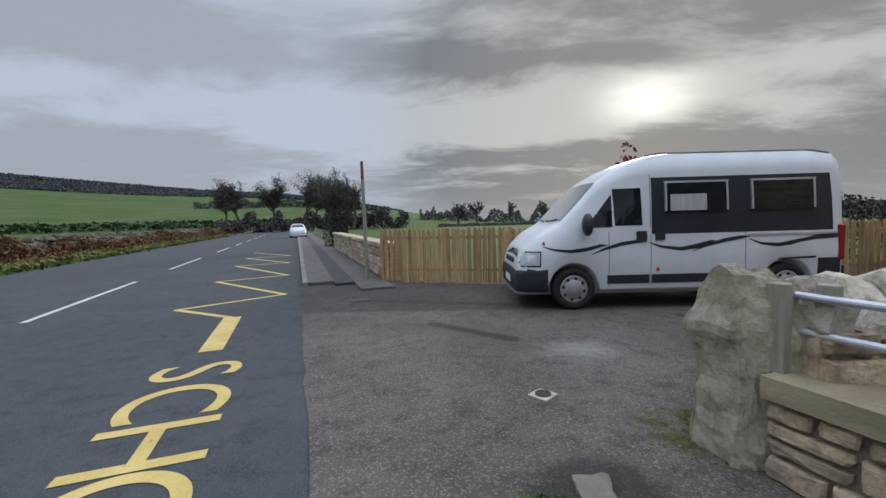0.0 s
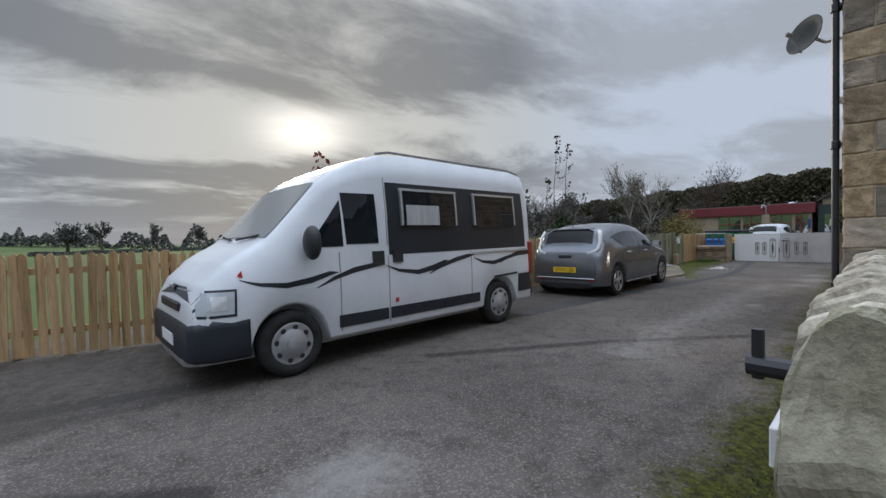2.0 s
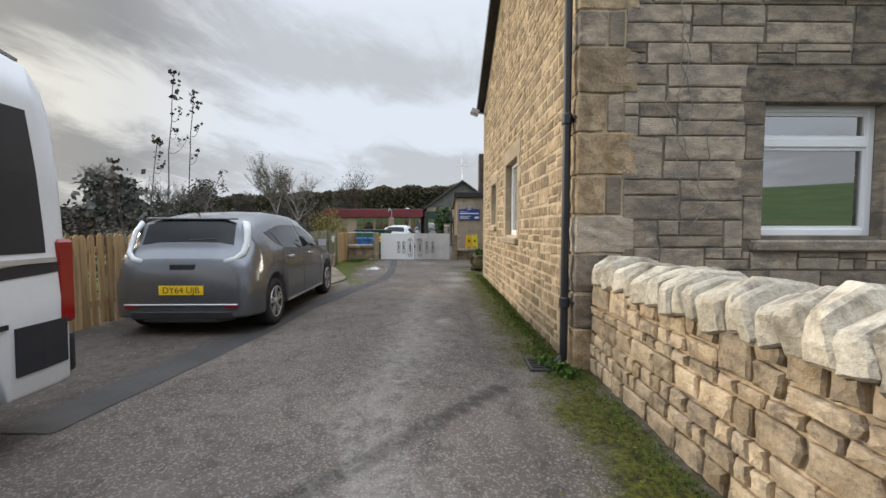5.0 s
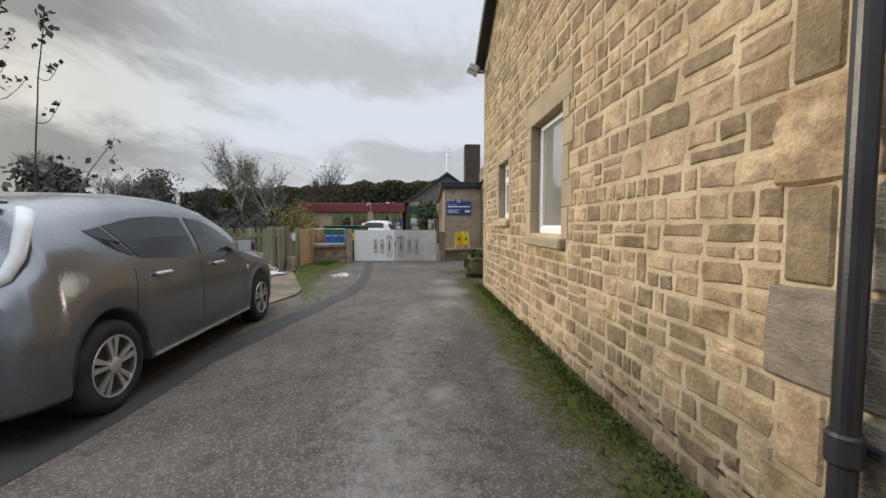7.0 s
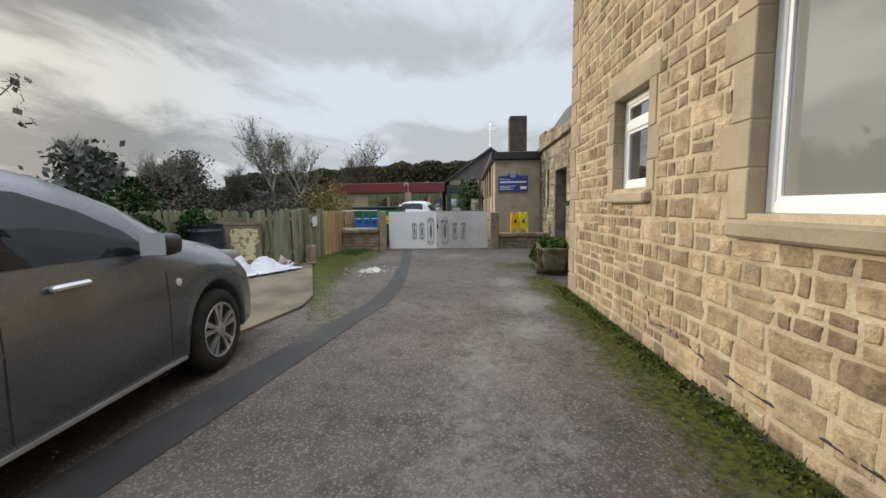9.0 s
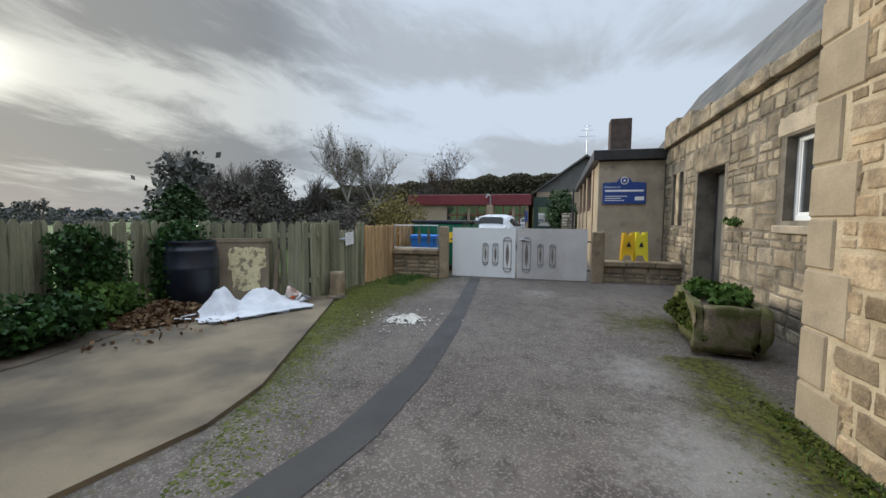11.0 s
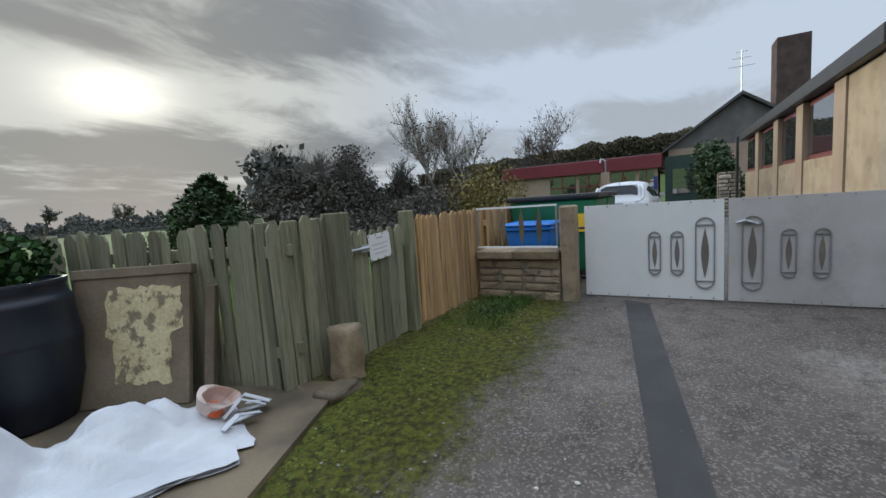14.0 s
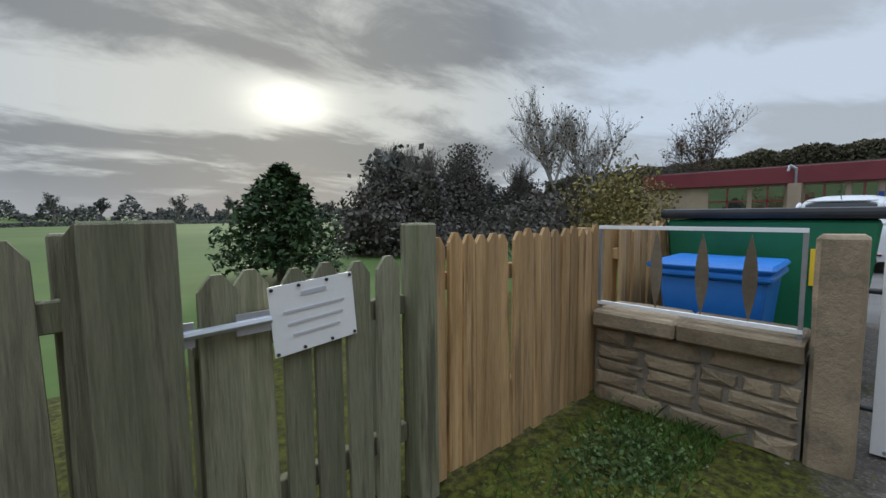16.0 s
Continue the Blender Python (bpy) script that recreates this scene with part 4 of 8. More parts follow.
def surround(parent, x0, z0, x1, z1, m, material, jamb=0.26, lintel=0.3, sill=0.14, proud=0.012):
    """Dressed blocks round an opening: lintel, sill, and jambs of long and short stones."""
    part("lintel", placed(B(x0 - jamb * 0.9, -proud, z1 - 0.006, x1 + jamb * 0.9, 0.098, z1 + lintel, bevel=0.008), m), material, parent, "dressed stone lintel")
    bm = bmesh.new()
    box(bm, x0 - jamb * 0.35, -0.07, z0 - sill, x1 + jamb * 0.35, 0.1, z0 - 0.036, bevel=0.018)
    part("sill", placed(bm, m), material, parent, "weathered stone sill")
    for side in (0, 1):
        z, k = z0 - 0.036, 0
        while z < z1 - 0.02:
            h = min(rng.uniform(0.24, 0.4), z1 - z)
            if z1 - z - h < 0.12:
                h = z1 - z
            w = jamb * (1.0 if k % 2 else 0.62)
            a, b = (x0 - w, x0) if side == 0 else (x1, x1 + w)
            part("jamb", placed(B(a + (0 if side == 0 else -0.006), -proud, z + 0.004, b + (0.006 if side == 0 else 0), 0.098, z + h - 0.004, bevel=0.006), m), material, parent)
            z, k = z + h, k + 1


J = 0.26


def rot_n(x0, x1):
    """Into the gable wall: x runs from x1 back to x0, so that nothing is mirrored."""
    return pose(x1, HY, 0, 0, 0, 180) @ Matrix.Translation((-x0, 0, 0))


def rot_w(y0, y1):
    return pose(HX, y1, 0, 0, 0, -90) @ Matrix.Translation((-y0, 0, 0))


for i, (x0, z0, x1, z1) in enumerate(win_n):
    pvc_window(house, x0, z0, x1, z1, rot_n(x0, x1), transom=(2.02 if i else None), curtain=(i == 0))
    surround(house, x0, z0, x1, z1, rot_n(x0, x1), "dressed", J if i == 0 else 0.2, 0.26 if i == 0 else 0.18)
for i, (y0, z0, y1, z1) in enumerate(win_w):
    pvc_window(house, y0, z0, y1, z1, rot_w(y0, y1), transom=z1 - 0.34)
    surround(house, y0, z0, y1, z1, rot_w(y0, y1), "stone_front", 0.26, 0.3)
part("back_room", B(9.8, 0.6, 0.14, 13.8, 0.66, 2.7), "room", house)

# downpipe with brackets, and the cable beside it
pipe = thing("downpipe", "black cast iron downpipe with wall brackets", "downpipe", at=(7.54, 3.425, 0), turn=1.6)
part("pipe", rod(bmesh.new(), (0, 0, 0.08), (0, 0, 4.52), 0.036, n=16), "pipe", pipe, smooth=False)
for z in (0.62, 2.3, 3.9):
    bm = lathe([(0.042, z - 0.05), (0.048, z - 0.04), (0.048, z + 0.04), (0.042, z + 0.05)], 16)
    box(bm, -0.09, -0.1, z - 0.014, 0.09, -0.04, z + 0.014)
    part("bracket", bm, "pipe", pipe)
part("shoe", rod(bmesh.new(), (0, 0, 0.1), (0.02, 0.07, 0.02), 0.04, n=14), "pipe", pipe)
cable = [(0.085, -0.06, 2.3), (0.075, -0.07, 1.2), (0.07, -0.07, 0.5), (0.16, -0.07, 0.2), (0.5, -0.08, 0.18), (2.2, -0.08, 0.17), (4.0, -0.08, 0.2), (4.6, -0.08, 0.28), (4.9, -0.08, 0.25), (5.0, -0.08, 0.45)]
part("cable", tube(cable, 0.009, 6), "black", pipe, "black cable along the wall foot")
drain = thing("drain_grate", "metal drain grating set at the wall foot", "drain", at=(7.56, 3.62, 0.012))
part("rim", B(-0.17, -0.14, 0, 0.17, 0.14, 0.02, bevel=0.004), "seam", drain)
for k in range(6):
    part("bar", B(-0.13 + k * 0.047, -0.11, 0.021, -0.105 + k * 0.047, 0.11, 0.032), "pipe", drain)

# satellite dish and floodlight
dish = thing("satellite_dish", "grey satellite dish on a wall bracket", "satellite dish", at=(8.1, 3.362, 3.82), turn=1.6)
prof = [(0.02, 0.0)] + [(r, 0.16 * (r / 0.3) ** 2) for r in (0.1, 0.18, 0.25, 0.3)] + [(0.305, 0.165)]
aim = Matrix.Translation((0, 0.32, 0)) @ Matrix.Scale(0.8, 4) @ Vector((-0.75, 0.62, 0.28)).to_track_quat("Z", "Y").to_matrix().to_4x4()
part("reflector", lathe(prof + [(r, 0.16 * (r / 0.3) ** 2 + 0.012) for r in (0.3, 0.18, 0.02)], 28, m=aim), "slate", dish, smooth=True)
part("arm", rod(bmesh.new(), aim @ Vector((0, -0.29, 0.12)), aim @ Vector((0, -0.1, 0.42)), 0.012), "galv", dish)
part("receiver", lathe([(0.02, 0.36), (0.035, 0.38), (0.035, 0.46), (0.02, 0.47)], 12, m=aim @ Matrix.Translation((0, -0.08, 0))), "gategrey", dish)
part("bracket", tube([(0, 0, -0.1), (0, 0.2, -0.1), tuple(aim @ Vector((0, 0, -0.02)))], 0.02), "galv", dish)
flood = thing("floodlight", "grey wall floodlight on a short arm", "floodlight", at=(14.7, 3.546, 4.32), turn=1.6)
part("arm", rod(bmesh.new(), (0, 0, 0), (0, 0.16, 0.02), 0.02), "galv", flood)
part("housing", B(-0.12, -0.02, -0.07, 0.12, 0.2, 0.06, m=pose(0, 0.2, 0.02, 22, 0, 0), bevel=0.015), "galv", flood)
part("lens", B(-0.1, 0.0, -0.078, 0.1, 0.17, -0.071, m=pose(0, 0.2, 0.02, 22, 0, 0)), "palelamp", flood)

# bare climber on the front wall
creeper = thing("dead_creeper", "bare grey climber stems clinging to the front wall", "climber")
cr = random.Random(14)
for k in range(4):
    y, z = 2.46 + cr.uniform(-0.12, 0.12), 1.3 + 0.3 * k
    line = []
    for i in range(14):
        line.append((7.432 + 0.006 * cr.random(), y, z))
        y, z = y + cr.gauss(0, 0.045), z + cr.uniform(0.05, 0.13)
    part("stem", tube(line, 0.0045, 5), "climber", creeper)

# ---- boundary walls ----
def rough_block(x0, y0, z0, x1, y1, z1, amount=0.02, scale=4.0, cuts=5, m=None):
    bm = B(x0, y0, z0, x1, y1, z1)
    rough_up(bm, amount, scale, cuts)
    if m is not None:
        placed(bm, m)
    return bm


# x runs back along the road, +y faces away from it
front_m = Matrix(((-RU.x, RN.x, 0, 2.21), (-RU.y, RN.y, 0, 2.86), (0, 0, 1, 0), (0, 0, 0, 1)))
post = thing("gatepost", "rough hewn gritstone gatepost with pointed top", "gatepost")
bm = bmesh.new()
box(bm, -0.36, -0.02, -0.05, 0.05, 0.42, 1.02)
bmesh.ops.subdivide_edges(bm, edges=bm.edges[:], cuts=26, use_grid_fill=True)
for v in bm.verts:
    k = max(0, (v.co.z - 0.72) / 0.3)
    cx, cy = -0.15, 0.2
    v.co.x = cx + (v.co.x - cx) * (1 - 0.42 * k * k)
    v.co.y = cy + (v.co.y - cy) * (1 - 0.25 * k * k)
    v.co.z += 0.12 * k * max(0, 1 - abs(v.co.x - cx) * 4.5)
    if v.co.y < 0.02:
        v.co.y -= 0.05 * math.exp(-((v.co.z - 0.78) / 0.06) ** 2) - 0.03 * math.exp(-((v.co.z - 0.45) / 0.2) ** 2)
rough_up(bm, 0.040, 3.2)
rough_up(bm, 0.013, 11.0)
rough_up(bm, 0.007, 34.0)
PA, PC, PD, PE = Vector((2.02, 3.16)), Vector((2.12, 2.86)), Vector((2.44, 2.80)), Vector((2.36, 3.11))
for v in bm.verts:
    a, b = (v.co.x + 0.36) / 0.41, (v.co.y + 0.02) / 0.44
    p = PA * (1 - a) * (1 - b) + PC * a * (1 - b) + PE * (1 - a) * b + PD * a * b
    v.co.x, v.co.y = p.x, min(p.y, 3.125 - 0.06 * (p.x - 2.02) + 0.012 * noise.noise(v.co * 7))
part("shaft", bm, "pillar", post)
bm = tube([(2.2, 3.2, 0.92), (2.2, 3.2, 1.06)], 0.016, 10)
rod(bm, (2.2, 3.1, 0.955), (2.2, 3.225, 0.955), 0.03, n=10)
part("hinge_pin", bm, "pipe", post, "black iron hinge pin")

# front garden wall along the road, with a sleeper on top and a rail over it
fwall = thing("wall_front", "low rubble garden wall beside the gatepost", "wall", kind="structure")
part("core", placed(B(0.08, 0.03, -0.05, 5.2, 0.38, 0.44), front_m), "mortar_grey", fwall)
rects = rubble(0.06, 2.6, 0.0, 0.44, [], (0.13, 0.2), (0.16, 0.34), 0.022)
lay(rects, fwall, "stone_rough", front_m @ Matrix.Translation((0, 0.03, 0)), 0.1, lambda x, z: True, "rough stones", ROUGH)
bench = thing("sleeper_cap", "weathered timber sleeper laid on the wall", "sleeper")
part("plank", placed(rough_block(0.07, -0.05, 0.455, 5.2, 0.24, 0.575, 0.006, 3, 3), front_m), "sleeper", bench)
part("plank", placed(rough_block(0.07, 0.25, 0.45, 5.2, 0.46, 0.565, 0.006, 3, 3), front_m), "sleeper", bench)
rail = thing("rail_fence", "grey timber posts with galvanised tube rails", "fence")
for x, y in ((0.02, 0.06), (0.17, 0.19), (2.4, 0.19)):
    part("post", placed(B(x, y, 0.565, x + 0.09, y + 0.07, 1.06, bevel=0.006), front_m), "greywood", rail)
for z in (0.80, 0.99):
    part("rail", placed(rod(bmesh.new(), (0.10, 0.17, z), (4.4, 0.17, z), 0.022, n=12), front_m), "galv", rail, "galvanised steel tube")

# garden wall between the gatepost and the house
gwall = thing("wall_garden", "rubble garden wall with slanted pale coping stones", "wall", kind="structure")
gm = pose(2.42, 3.13, 0, 0, 0, 0.9)
GL = 5.02
face = gm @ Matrix.Rotation(math.pi, 4, "Z") @ Matrix.Translation((-GL, 0, 0))
part("core", placed(B(0, -0.42, -0.05, GL, -0.03, 0.85), gm), "stone_rough", gwall)
back_rects = rubble(0.0, GL, 0.0, 0.84, [], (0.12, 0.22), (0.14, 0.34), 0.02)
lay(back_rects, gwall, "stone_rough", gm @ Matrix.Translation((0, -0.43, 0)), 0.09, lambda x, z: False, "rough buff stones", ROUGH)
rects = rubble(0.0, GL, 0.0, 0.84, [], (0.07, 0.17), (0.08, 0.27), 0.010)
lay(rects, gwall, "stone_rough", face @ Matrix.Translation((0, 0.015, 0)), 0.05, lambda x, z: True, "rough buff stones", RAGGED, 290, askew=4.0)
cop = []
for k in range(7):
    bm = B(-0.085, -0.25, -0.05, 0.085, 0.25, 0.23, bevel=0.02)
    bmesh.ops.subdivide_edges(bm, edges=bm.edges[:], cuts=2, use_grid_fill=True)
    for v in bm.verts:
        v.co.z -= 0.10 * abs(v.co.y / 0.25) ** 3 * (1 if v.co.z > 0.1 else 0)
        v.co.x *= 1.0 - 0.28 * max(0.0, v.co.z / 0.22)
        v.co += Vector(noise.noise_vector(v.co * 7 + Vector((k * 9, 0, 0)))) * 0.028 + Vector(noise.noise_vector(v.co * 19 + Vector((k * 5, 3, 0)))) * 0.009
    me = bpy.data.meshes.new("coping_stone")
    bm.to_mesh(me)
    bm.free()
    me.materials.append(M["coping"])
    cop.append(me)
x = 0.02
while x < GL - 0.1:
    w = rng.uniform(0.08, 0.2)
    ob = new("coping_stone", cop[rng.randrange(7)])
    ob.parent = gwall
    ob.matrix_local = gm @ pose(x + w / 2, -0.21, 0.85, rng.uniform(-5, 5), 15 + rng.uniform(-8, 8), rng.uniform(-6, 6)) @ Matrix.Diagonal((w / 0.15, rng.uniform(0.93, 1.06), rng.uniform(0.80, 1.10), 1))
    x += w * 0.99
sign = thing("driveway_sign", "white painted board with black capital lettering", "sign")
sm = gm @ pose(0.38, 0.065, 0.65, 0, 0, 180)
part("board", placed(B(-0.42, -0.012, -0.065, 0.42, 0.012, 0.065, bevel=0.004), sm), "signwhite", sign)
for k, ch in enumerate("IN DRIVEWAY"):
    if ch != " ":
        part("letter", placed(text_bm(ch, 0.12, 0.001), sm @ pose(-0.36 + 0.072 * k, -0.0145, 0, 90, 0, 0)), "ink", sign, "black capital letter")

# wall beyond the drive along the footpath
lwall = thing("wall_footpath", "grey stone wall along the footpath", "wall", kind="structure")
pm = Matrix(((RU.x, RN.x, 0, R0.x), (RU.y, RN.y, 0, R0.y), (0, 0, 1, 0), (0, 0, 0, 1)))
part("core", placed(B(2.05, 1.93, -0.05, 15.5, 2.3, 0.84), pm), "mortar_grey", lwall)
fm = Matrix(((-RU.x, RN.x, 0, 0), (-RU.y, RN.y, 0, 0), (0, 0, 1, 0), (0, 0, 0, 1)))
rects = rubble(0, 13.4, 0.09, 0.82, [], (0.14, 0.26), (0.2, 0.5), 0.02)
lay(rects, lwall, "stone_grey", Matrix.Translation(road(15.45, 1.93)) @ fm, 0.09, lambda x, z: x > 9, "grey stones", ROUGH, 120)
rects = rubble(0, 0.4, 0.0, 0.82, [], (0.16, 0.26), (0.2, 0.4), 0.02)
lay(rects, lwall, "stone_grey", Matrix.Translation(road(2.05, 1.92)) @ Matrix(((RN.x, RU.x, 0, 0), (RN.y, RU.y, 0, 0), (0, 0, 1, 0), (0, 0, 0, 1))), 0.09, lambda x, z: True, "grey stones", ROUGH)
x = 2.0
while x < 15.4:
    w = rng.uniform(0.45, 0.9)
    bm = B(x + 0.01, 1.86, 0.83, x + w - 0.01, 2.36, 0.95, bevel=0.03)
    rough_up(bm, 0.012, 5, 1)
    part("coping_stone", placed(bm, pm), "stone_grey", lwall)
    x += w
pole = thing("marker_pole", "tall thin wooden pole with red top", "pole", at=(-1.72, 10.62, 0))
part("shaft", rod(bmesh.new(), (0, 0, 0), (-0.02, 0, 2.5), 0.05, 0.042, 12), "greywood", pole)
part("top", rod(bmesh.new(), (-0.02, 0, 2.5), (-0.024, 0, 2.94), 0.042, 0.038, 12), "redframe", pole, "dull red painted top")

# ---- picket fences ----
def picket_mesh(name, w, h, t, material, tip=0.05, flat=0.3, seed=0):
    bm = prism([(-w / 2, 0), (w / 2, 0), (w / 2, h - tip), (w * flat / 2, h), (-w * flat / 2, h), (-w / 2, h - tip)], t)
    me = bpy.data.meshes.new(name)
    bm.to_mesh(me)
    bm.free()
    me.materials.append(M[material])
    return me


def fence(label, a, b, h, w, step, material, tip=0.05, lean=1.2, posts=2.0, flat=0.3, name="picket_fence", post_up=0.02, vary=0.02):
    """A run of upright boards from a to b, whose face looks to the right of the way from a to b."""
    a, b = Vector((*a, 0)), Vector((*b, 0))
    d = b - a
    ob = thing(name, label, "fence", at=(a.x, a.y, 0), turn=math.degrees(math.atan2(d.y, d.x)))
    L = d.length
    pool = [picket_mesh("picket", w * k, h, 0.02, material, tip, flat) for k in (0.92, 1.0, 1.06)]
    x = w / 2
    while x < L - w / 2 + 0.01:
        p = new("picket", rng.choice(pool))
        p.parent = ob
        p.matrix_local = pose(x + rng.uniform(-0.006, 0.006), rng.uniform(-0.004, 0.002), 0.03 + rng.uniform(-vary, vary), rng.uniform(-0.8, 0.8), rng.uniform(-lean, lean), 0)
        x += step * rng.uniform(0.96, 1.04)
    for z in (0.28, h - 0.22):
        part("rail", B(0, 0.024, z, L, 0.065, z + 0.08, bevel=0.004), material, ob)
    n = max(1, round(L / posts))
    for i in range(n + 1):
        px = min(max(L * i / n, 0.05), L - 0.05)
        part("post", B(px - 0.045, 0.068, -0.05, px + 0.045, 0.155, h + post_up, bevel=0.006), material, ob)
    return ob


fence("new brown timber picket fence along the drive", (-1.3, 10.28), (1.75, 9.58), 1.24, 0.088, 0.117, "newwood", 0.045)
fence("new brown timber picket fence behind the van", (1.75, 9.58), (10.6, 9.05), 1.2, 0.088, 0.117, "newwood", 0.045)
fence("weathered green timber picket fence with ivy", (10.9, 10.4), (16.98, 10.5), 1.2, 0.098, 0.105, "oldwood", 0.05, 2.0, vary=0.03, flat=0.45)
fence("weathered green timber picket fence", (16.98, 10.5), (17.57, 8.72), 1.2, 0.10, 0.106, "oldwood", 0.05, 2.0, vary=0.03, flat=0.45)
fence("weathered green timber picket fence beside the gate", (17.46, 8.765), (18.0, 8.74), 1.2, 0.10, 0.115, "oldwood", 0.05, 1.5, vary=0.03, flat=0.35)
fence("new brown close board fence to the gates", (19.1, 8.73), (20.62, 8.68), 1.13, 0.088, 0.094, "newwood", 0.045, 0.8)
fence("new brown timber fence behind the bins", (20.9, 8.66), (24.5, 8.6), 1.13, 0.088, 0.094, "newwood", 0.045, 0.8)
# wooden gate between two posts
gate = fence("weathered timber picket gate in the fence", (18.2, 8.735), (18.98, 8.735), 1.06, 0.10, 0.121, "oldwood", 0.05, 0.8, posts=5, name="garden_gate", post_up=-0.2, vary=0.006)
gate["category"] = "gate"
part("latch", placed(tube([(-0.07, -0.03, 0.93), (0.2, -0.03, 0.935)], 0.013), Matrix.Identity(4)), "galv", gate, "zinc slide bolt")
part("bolt_plate", B(-0.09, -0.028, 0.895, -0.01, -0.018, 0.965), "galv", gate, "zinc plate")
part("bolt_plate", B(0.1, -0.028, 0.90, 0.2, -0.018, 0.965), "galv", gate, "zinc plate")
for x, z, r in ((18.06, 1.25, 0.10), (19.04, 1.22, 0.055)):
    p = thing("gate_post", "weathered timber gate post", "post", at=(x, 8.73, 0))
    part("timber", B(-r, -0.05, -0.05, r, 0.07, z, bevel=0.008), "oldwood", p)
notice = thing("gate_notice", "white laminated notice pinned to the gate", "notice", at=(18.55, 8.708, 0.93))
nm = pose(0, 0, 0, 0, -4, 0)
part("sheet", placed(B(-0.15, -0.004, -0.115, 0.15, 0, 0.115), nm), "signwhite", notice)
for k, (w, z) in enumerate(((0.09, 0.07), (0.22, 0.02), (0.2, -0.02), (0.17, -0.06))):
    part("print_line", placed(B(-w / 2, -0.007, z, w / 2, -0.005, z + (0.014 if k == 0 else 0.008)), nm), "inkgrey", notice, "faded line of print")
for x in (-0.14, -0.05, 0.05, 0.14):
    for z in (-0.105, 0.105):
        part("pin", placed(rod(bmesh.new(), (x, -0.009, z), (x, 0, z), 0.006, n=6), nm), "ink", notice)

# ---- school gates ----
def lens(cx, cz, w, h, n=10):
    up = [(cx + w / 2 * math.sin(math.pi * i / n), cz - h / 2 + h * i / n) for i in range(n + 1)]
    dn = [(cx - w / 2 * math.sin(math.pi * i / n), cz - h / 2 + h * i / n) for i in range(n - 1, 0, -1)]
    return up + dn


def ring(cx, cz, w, h, t=0.016, n=10):
    """A standing hoop with round ends."""
    bm = bmesh.new()
    r = w / 2
    path = [(cx + r * math.cos(a), cz + h / 2 - r + r * math.sin(a)) for a in [math.pi * i / n for i in range(n + 1)]]
    path += [(cx + r * math.cos(a), cz - h / 2 + r + r * math.sin(a)) for a in [math.pi + math.pi * i / n for i in range(n + 1)]]
    path.append(path[0])
    for (x0, z0), (x1, z1) in zip(path, path[1:]):
        rod(bm, (x0, 0, z0), (x1, 0, z1), t / 2, n=6)
    for z in (cz + h / 2 - r * 0.9, cz - h / 2 + r * 0.9):
        rod(bm, (cx - r, 0, z), (cx + r, 0, z), t / 2, n=6)
    return bm


def leaf_gate(y_hinge, y_end, hoops, dull):
    """One leaf of the double gates; local x runs from the hinge to the middle. dull: grey reflection painted into the
    sheet.
    """
    L = abs(y_hinge - y_end)
    way = -1 if y_end < y_hinge else 1
    ob = thing("school_gate", "white sheet metal driveway gate with grey hoop ornaments", "gate", group="double driveway gates", at=(20.82, y_hinge, 0.0), turn=0)
    m = Matrix(((0, 1, 0, 0), (way, 0, 0, 0), (0, 0, 1, 0), (0, 0, 0, 1)))
    fixit = lambda bm: (placed(bm, m), bmesh.ops.recalc_face_normals(bm, faces=bm.faces))[0]
    part("sheet", fixit(B(0.01, 0.0, 0.03, L - 0.01, 0.012, 1.11)), "gatedull" if dull else "gatewhite", ob, "white sheet with its grey sheen painted in" if dull else "")
    bm = bmesh.new()
    for a in ((0.01, 0.014, 0.03, 0.05, 0.05, 1.11), (L - 0.05, 0.014, 0.03, L - 0.01, 0.05, 1.11), (0.05, 0.014, 0.03, L - 0.05, 0.05, 0.07), (0.05, 0.014, 1.07, L - 0.05, 0.05, 1.11)):
        box(bm, *a)
    part("frame", fixit(bm), "gategrey", ob, "grey steel frame")
    for x, w, h in hoops:
        bm = placed(ring(x, 0.54, w, h), Matrix.Translation((0, -0.012, 0)))
        part("hoop", fixit(bm), "gategrey", ob, "grey steel hoop")
        part("leaf_ornament", fixit(prism(lens(x, 0.54, w * 0.42, h * 0.72), 0.006, Matrix.Translation((0, -0.008, 0)))), "gatebrown", ob, "brown leaf shaped ornament")
    bm = bmesh.new()
    k = 0.06
    while k < L:
        for z in (0.05, 1.09):
            part("rivet", fixit(rod(bmesh.new(), (k, -0.006, z), (k, 0, z), 0.009, n=6)), "gategrey", ob)
        k += 0.21
    part("hinge", fixit(rod(bmesh.new(), (-0.06, 0.02, 0.85), (0.02, 0.02, 0.85), 0.015)), "pipe", ob)
    part("hinge", fixit(rod(bmesh.new(), (-0.06, 0.02, 0.25), (0.02, 0.02, 0.25), 0.015)), "pipe", ob)
    return ob


gl = leaf_gate(7.37, 5.95, [(0.76, 0.115, 0.48), (0.98, 0.115, 0.48), (1.24, 0.17, 0.76)], False)
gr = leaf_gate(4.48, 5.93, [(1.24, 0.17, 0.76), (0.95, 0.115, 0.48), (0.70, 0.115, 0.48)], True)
part("drop_bolt", tube([(-0.02, 1.38, 0.86), (-0.03, 1.3, 0.88), (-0.03, 1.2, 0.84)], 0.014), "galv", gr, "zinc drop bolt")


def stone_post(x, y, w, d, h, label):
    ob = thing("gate_pier", label, "gatepost", at=(x, y, 0))
    bm = B(-d / 2, -w / 2, -0.05, d / 2, w / 2, h, bevel=0.02)
    rough_up(bm, 0.008, 6, 3)
    part("pier", bm, "wallstone", ob)
    return ob


